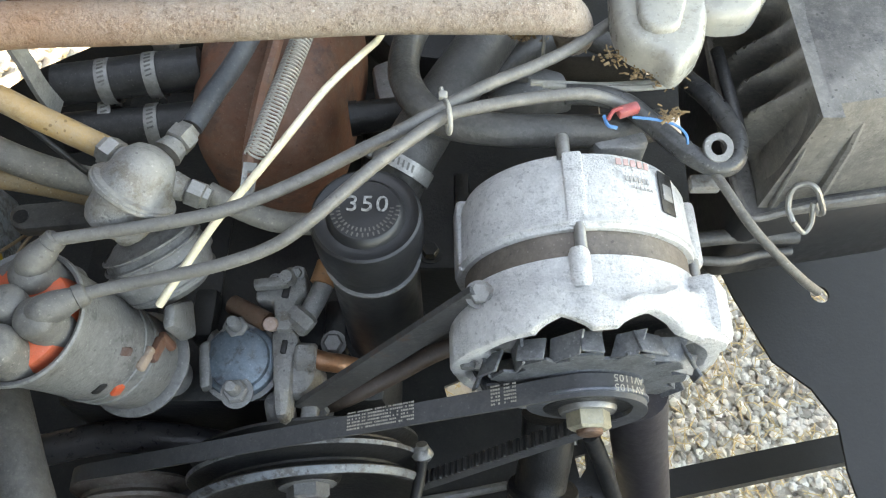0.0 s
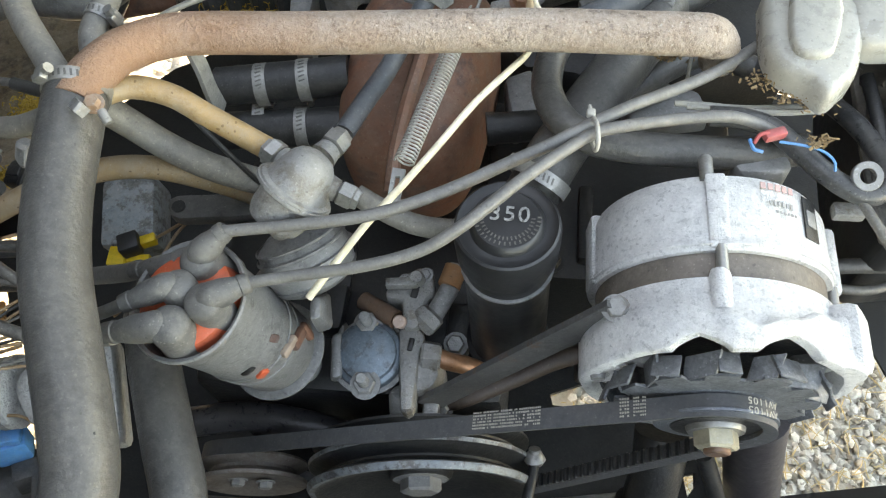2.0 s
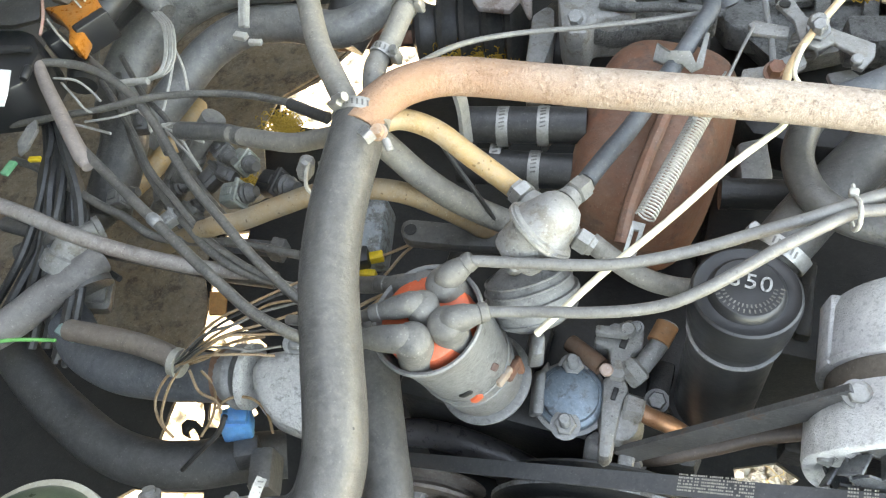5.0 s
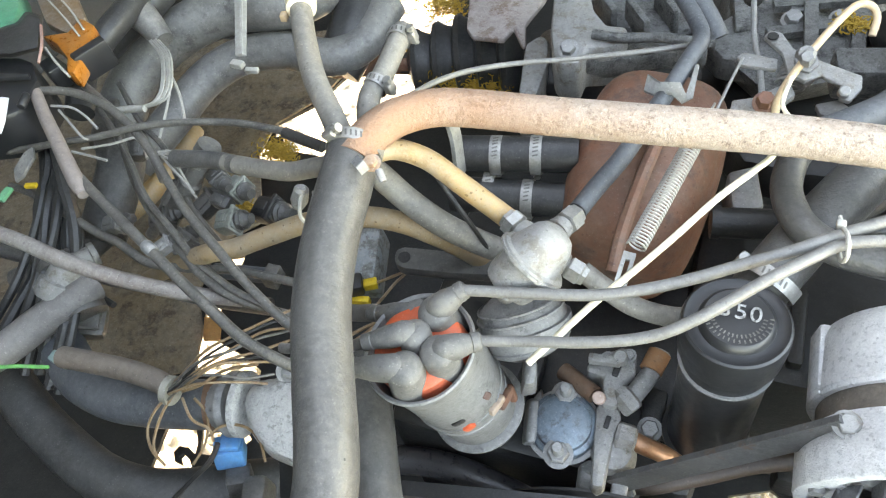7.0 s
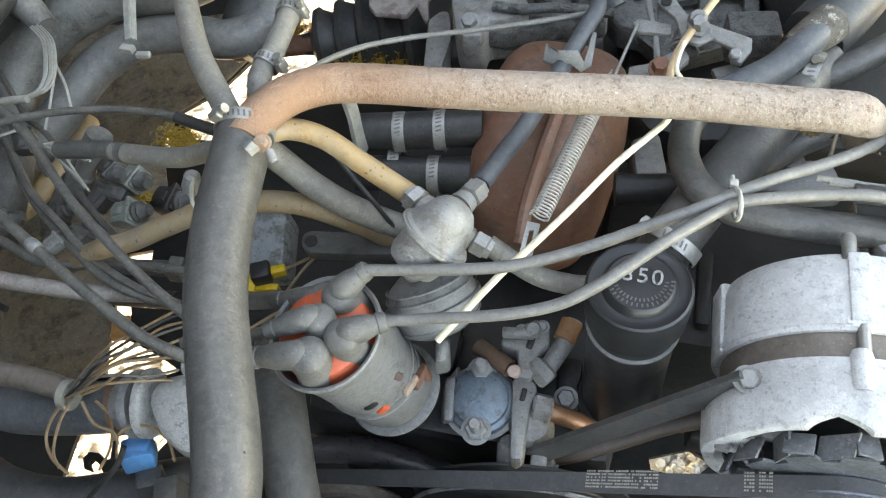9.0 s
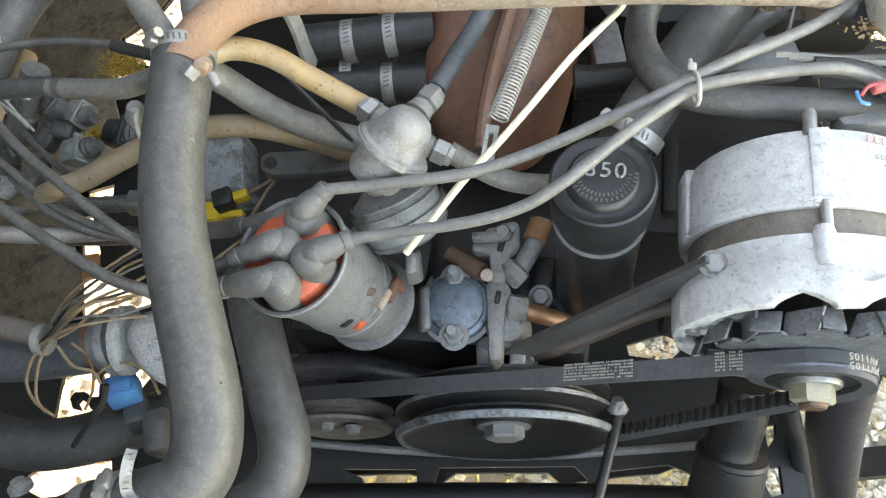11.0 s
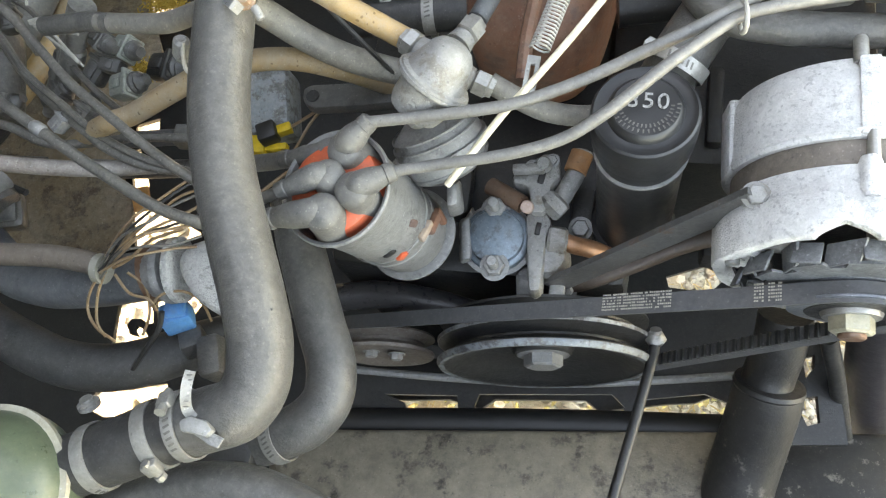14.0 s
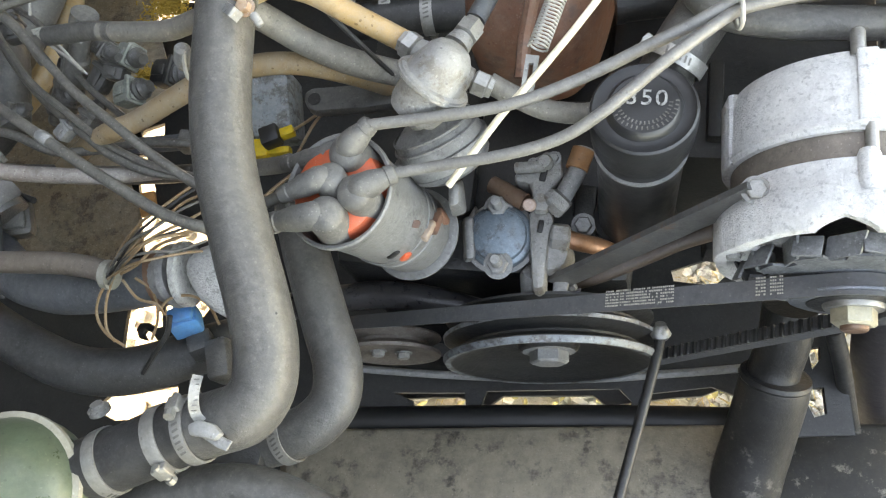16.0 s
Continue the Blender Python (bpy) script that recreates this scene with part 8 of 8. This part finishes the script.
hose("pink_tube", [(-0.680, 0.343, 0.745), (-0.640, 0.309, 0.748), (-0.599, 0.277, 0.750), (-0.562, 0.248, 0.750), (-0.536, 0.228, 0.748)], lambda s: 0.0053 * (1.0 + 0.3 * s - 0.5 * max(0.0, s - 0.9) / 0.1), surface("pinkish_grey_tube", (0.2, 0.165, 0.15), 0.55, amount=0.4, dust=(0.26, 0.22, 0.2)), "pinkish grey sleeve hanging from the relay box", "sleeve")
hose("brown_cable", [(-0.645, 0.195, 0.720), (-0.590, 0.189, 0.720), (-0.542, 0.183, 0.715), (-0.498, 0.186, 0.700), (-0.453, 0.196, 0.680), (-0.416, 0.211, 0.660)], 0.0064, surface("brownish_cable", (0.14, 0.11, 0.1), 0.55, amount=0.5), "brown-grey dusty cable sheath", "cable")
hose("loom_cable", [(-0.713, 0.305, 0.740), (-0.675, 0.323, 0.745), (-0.649, 0.333, 0.745), (-0.609, 0.332, 0.745), (-0.561, 0.316, 0.745), (-0.516, 0.290, 0.742), (-0.487, 0.264, 0.735)], 0.0039, CABLE, "dusty black cable from the relay box", "cable", 10, 6, CAB)
loom_rng = random.Random(9)
for k in range(11):
    o = V((0.0062 * k, -0.0022 * k, -0.005 * (k % 3)))
    wob = [V((loom_rng.uniform(-1, 1), loom_rng.uniform(-1, 1), loom_rng.uniform(-1, 1))) * 0.006 for _ in range(6)]
    hose("loom_wire", [V(p) + o * (0.35 + 0.25 * j) + w for j, (p, w) in enumerate(zip([(-0.690, 0.322, 0.700), (-0.664, 0.288, 0.690), (-0.648, 0.250, 0.680), (-0.648, 0.212, 0.660), (-0.655, 0.175, 0.640), (-0.672, 0.140, 0.620)], wob))], 0.0042 + 0.0012 * (k % 2), BLACK_RUBBER, "black wire in the loom below the relay box", "wire", 8, 5, "loom wires")
single("yellow_tag", block(Matrix.Translation((-0.660, 0.262, 0.690)) @ pose(0, 0, 0, 0, 0, 15), (0.012, 0.005, 0.004), 0.0008), YELLOW, "small yellow wire tag", "tag")
single("green_tag", block(Matrix.Translation((-0.680, 0.247, 0.690)), (0.008, 0.016, 0.004), 0.0008), surface("green_tag_plastic", (0.03, 0.35, 0.15), 0.5, amount=0.3), "small green plastic wire tag", "tag")
hose("green_wire", [(-0.613, 0.095, 0.660), (-0.585, 0.105, 0.660), (-0.551, 0.113, 0.660)], 0.0017, surface("green_wire", (0.05, 0.4, 0.08), 0.5, amount=0.3), "bright green thin insulated wire", "wire", 6)
hose("left_pipe", [(-0.651, 0.089, 0.640), (-0.624, 0.119, 0.640), (-0.601, 0.152, 0.645), (-0.579, 0.179, 0.650), (-0.574, 0.199, 0.645)], 0.0150, surface("pinkish_rubber", (0.13, 0.12, 0.115), 0.55, amount=0.45, dust=(0.22, 0.21, 0.2)), "thick grey hose beside the panel", "hose", 18)
single("left_elbow", lathe((-0.611, 0.211, 0.660), (-0.554, 0.155, 0.620), [(0, 0.018), (0.004, 0.021), (0.010, 0.021), (0.012, 0.017), (0.05, 0.017), (0.052, 0.02), (0.06, 0.02)], 28), RUBBER, "grey plastic hose elbow with a band", "elbow")
single("teal_clip", block(Matrix.Translation((-0.549, 0.123, 0.655)) @ pose(0, 0, 0, 0, 0, -10), (0.02, 0.01, 0.008), 0.002), surface("teal_plastic", (0.12, 0.24, 0.22), 0.5, amount=0.4), "dusty teal plastic clip", "clip")


def moss(at, size, count, seed):
    """A clump of fine yellow fibres."""
    rg = random.Random(seed)
    bm = bmesh.new()
    for _ in range(count * 3):
        p = V(at) + V((rg.gauss(0, size * 0.75), rg.gauss(0, size * 0.5), rg.gauss(0, size * 0.3)))
        a = rg.uniform(0, 6.28)
        d = V((math.cos(a), math.sin(a), rg.uniform(-0.3, 0.6))) * rg.uniform(0.003, 0.008)
        sweep(bm, [p, p + d * 0.5 + V((rg.uniform(-1, 1), rg.uniform(-1, 1), 1)) * 0.002, p + d], 0.00055, 4)
    return single("moss_clump", bm, MOSS, "clump of yellow moss and needles caught in the bay", "moss", kind="stuff")


def litter(at, size, count, seed):
    """Dry needles and leaf crumbs caught in a corner."""
    rg = random.Random(seed)
    bm = bmesh.new()
    for _ in range(count):
        p = V(at) + V((rg.gauss(0, size * 1.2), rg.gauss(0, size * 0.55), rg.gauss(0, size * 0.3)))
        block(Matrix.Translation(p) @ pose(0, 0, 0, rg.uniform(-40, 40), rg.uniform(-40, 40), rg.uniform(0, 180)), (rg.uniform(0.0012, 0.0042), rg.uniform(0.0005, 0.0018), 0.0005), 0, bm)
    return single("leaf_litter", bm, LITTER, "dry brown needles and leaf crumbs caught behind the alternator", "leaf litter", kind="stuff", smooth=0)


LITTER = surface("dry_litter", (0.16, 0.09, 0.035), 0.8, amount=0.4, dust=(0.42, 0.32, 0.2), scale=160)
for k, (q, size) in enumerate(DEBRIS):
    litter(q, size, 46, 31 + k)
moss((-0.519, 0.432, 0.580), 0.014, 160, 1)
moss((-0.368, 0.596, 0.560), 0.02, 220, 2)
moss((-0.331, 0.587, 0.560), 0.016, 160, 3)
moss((-0.458, 0.797, 0.500), 0.02, 200, 4)
moss((-0.516, 0.349, 0.580), 0.008, 60, 5)
moss((-0.484, 0.701, 0.500), 0.02, 120, 6)
moss((0.018, 0.546, 0.720), 0.008, 60, 7)
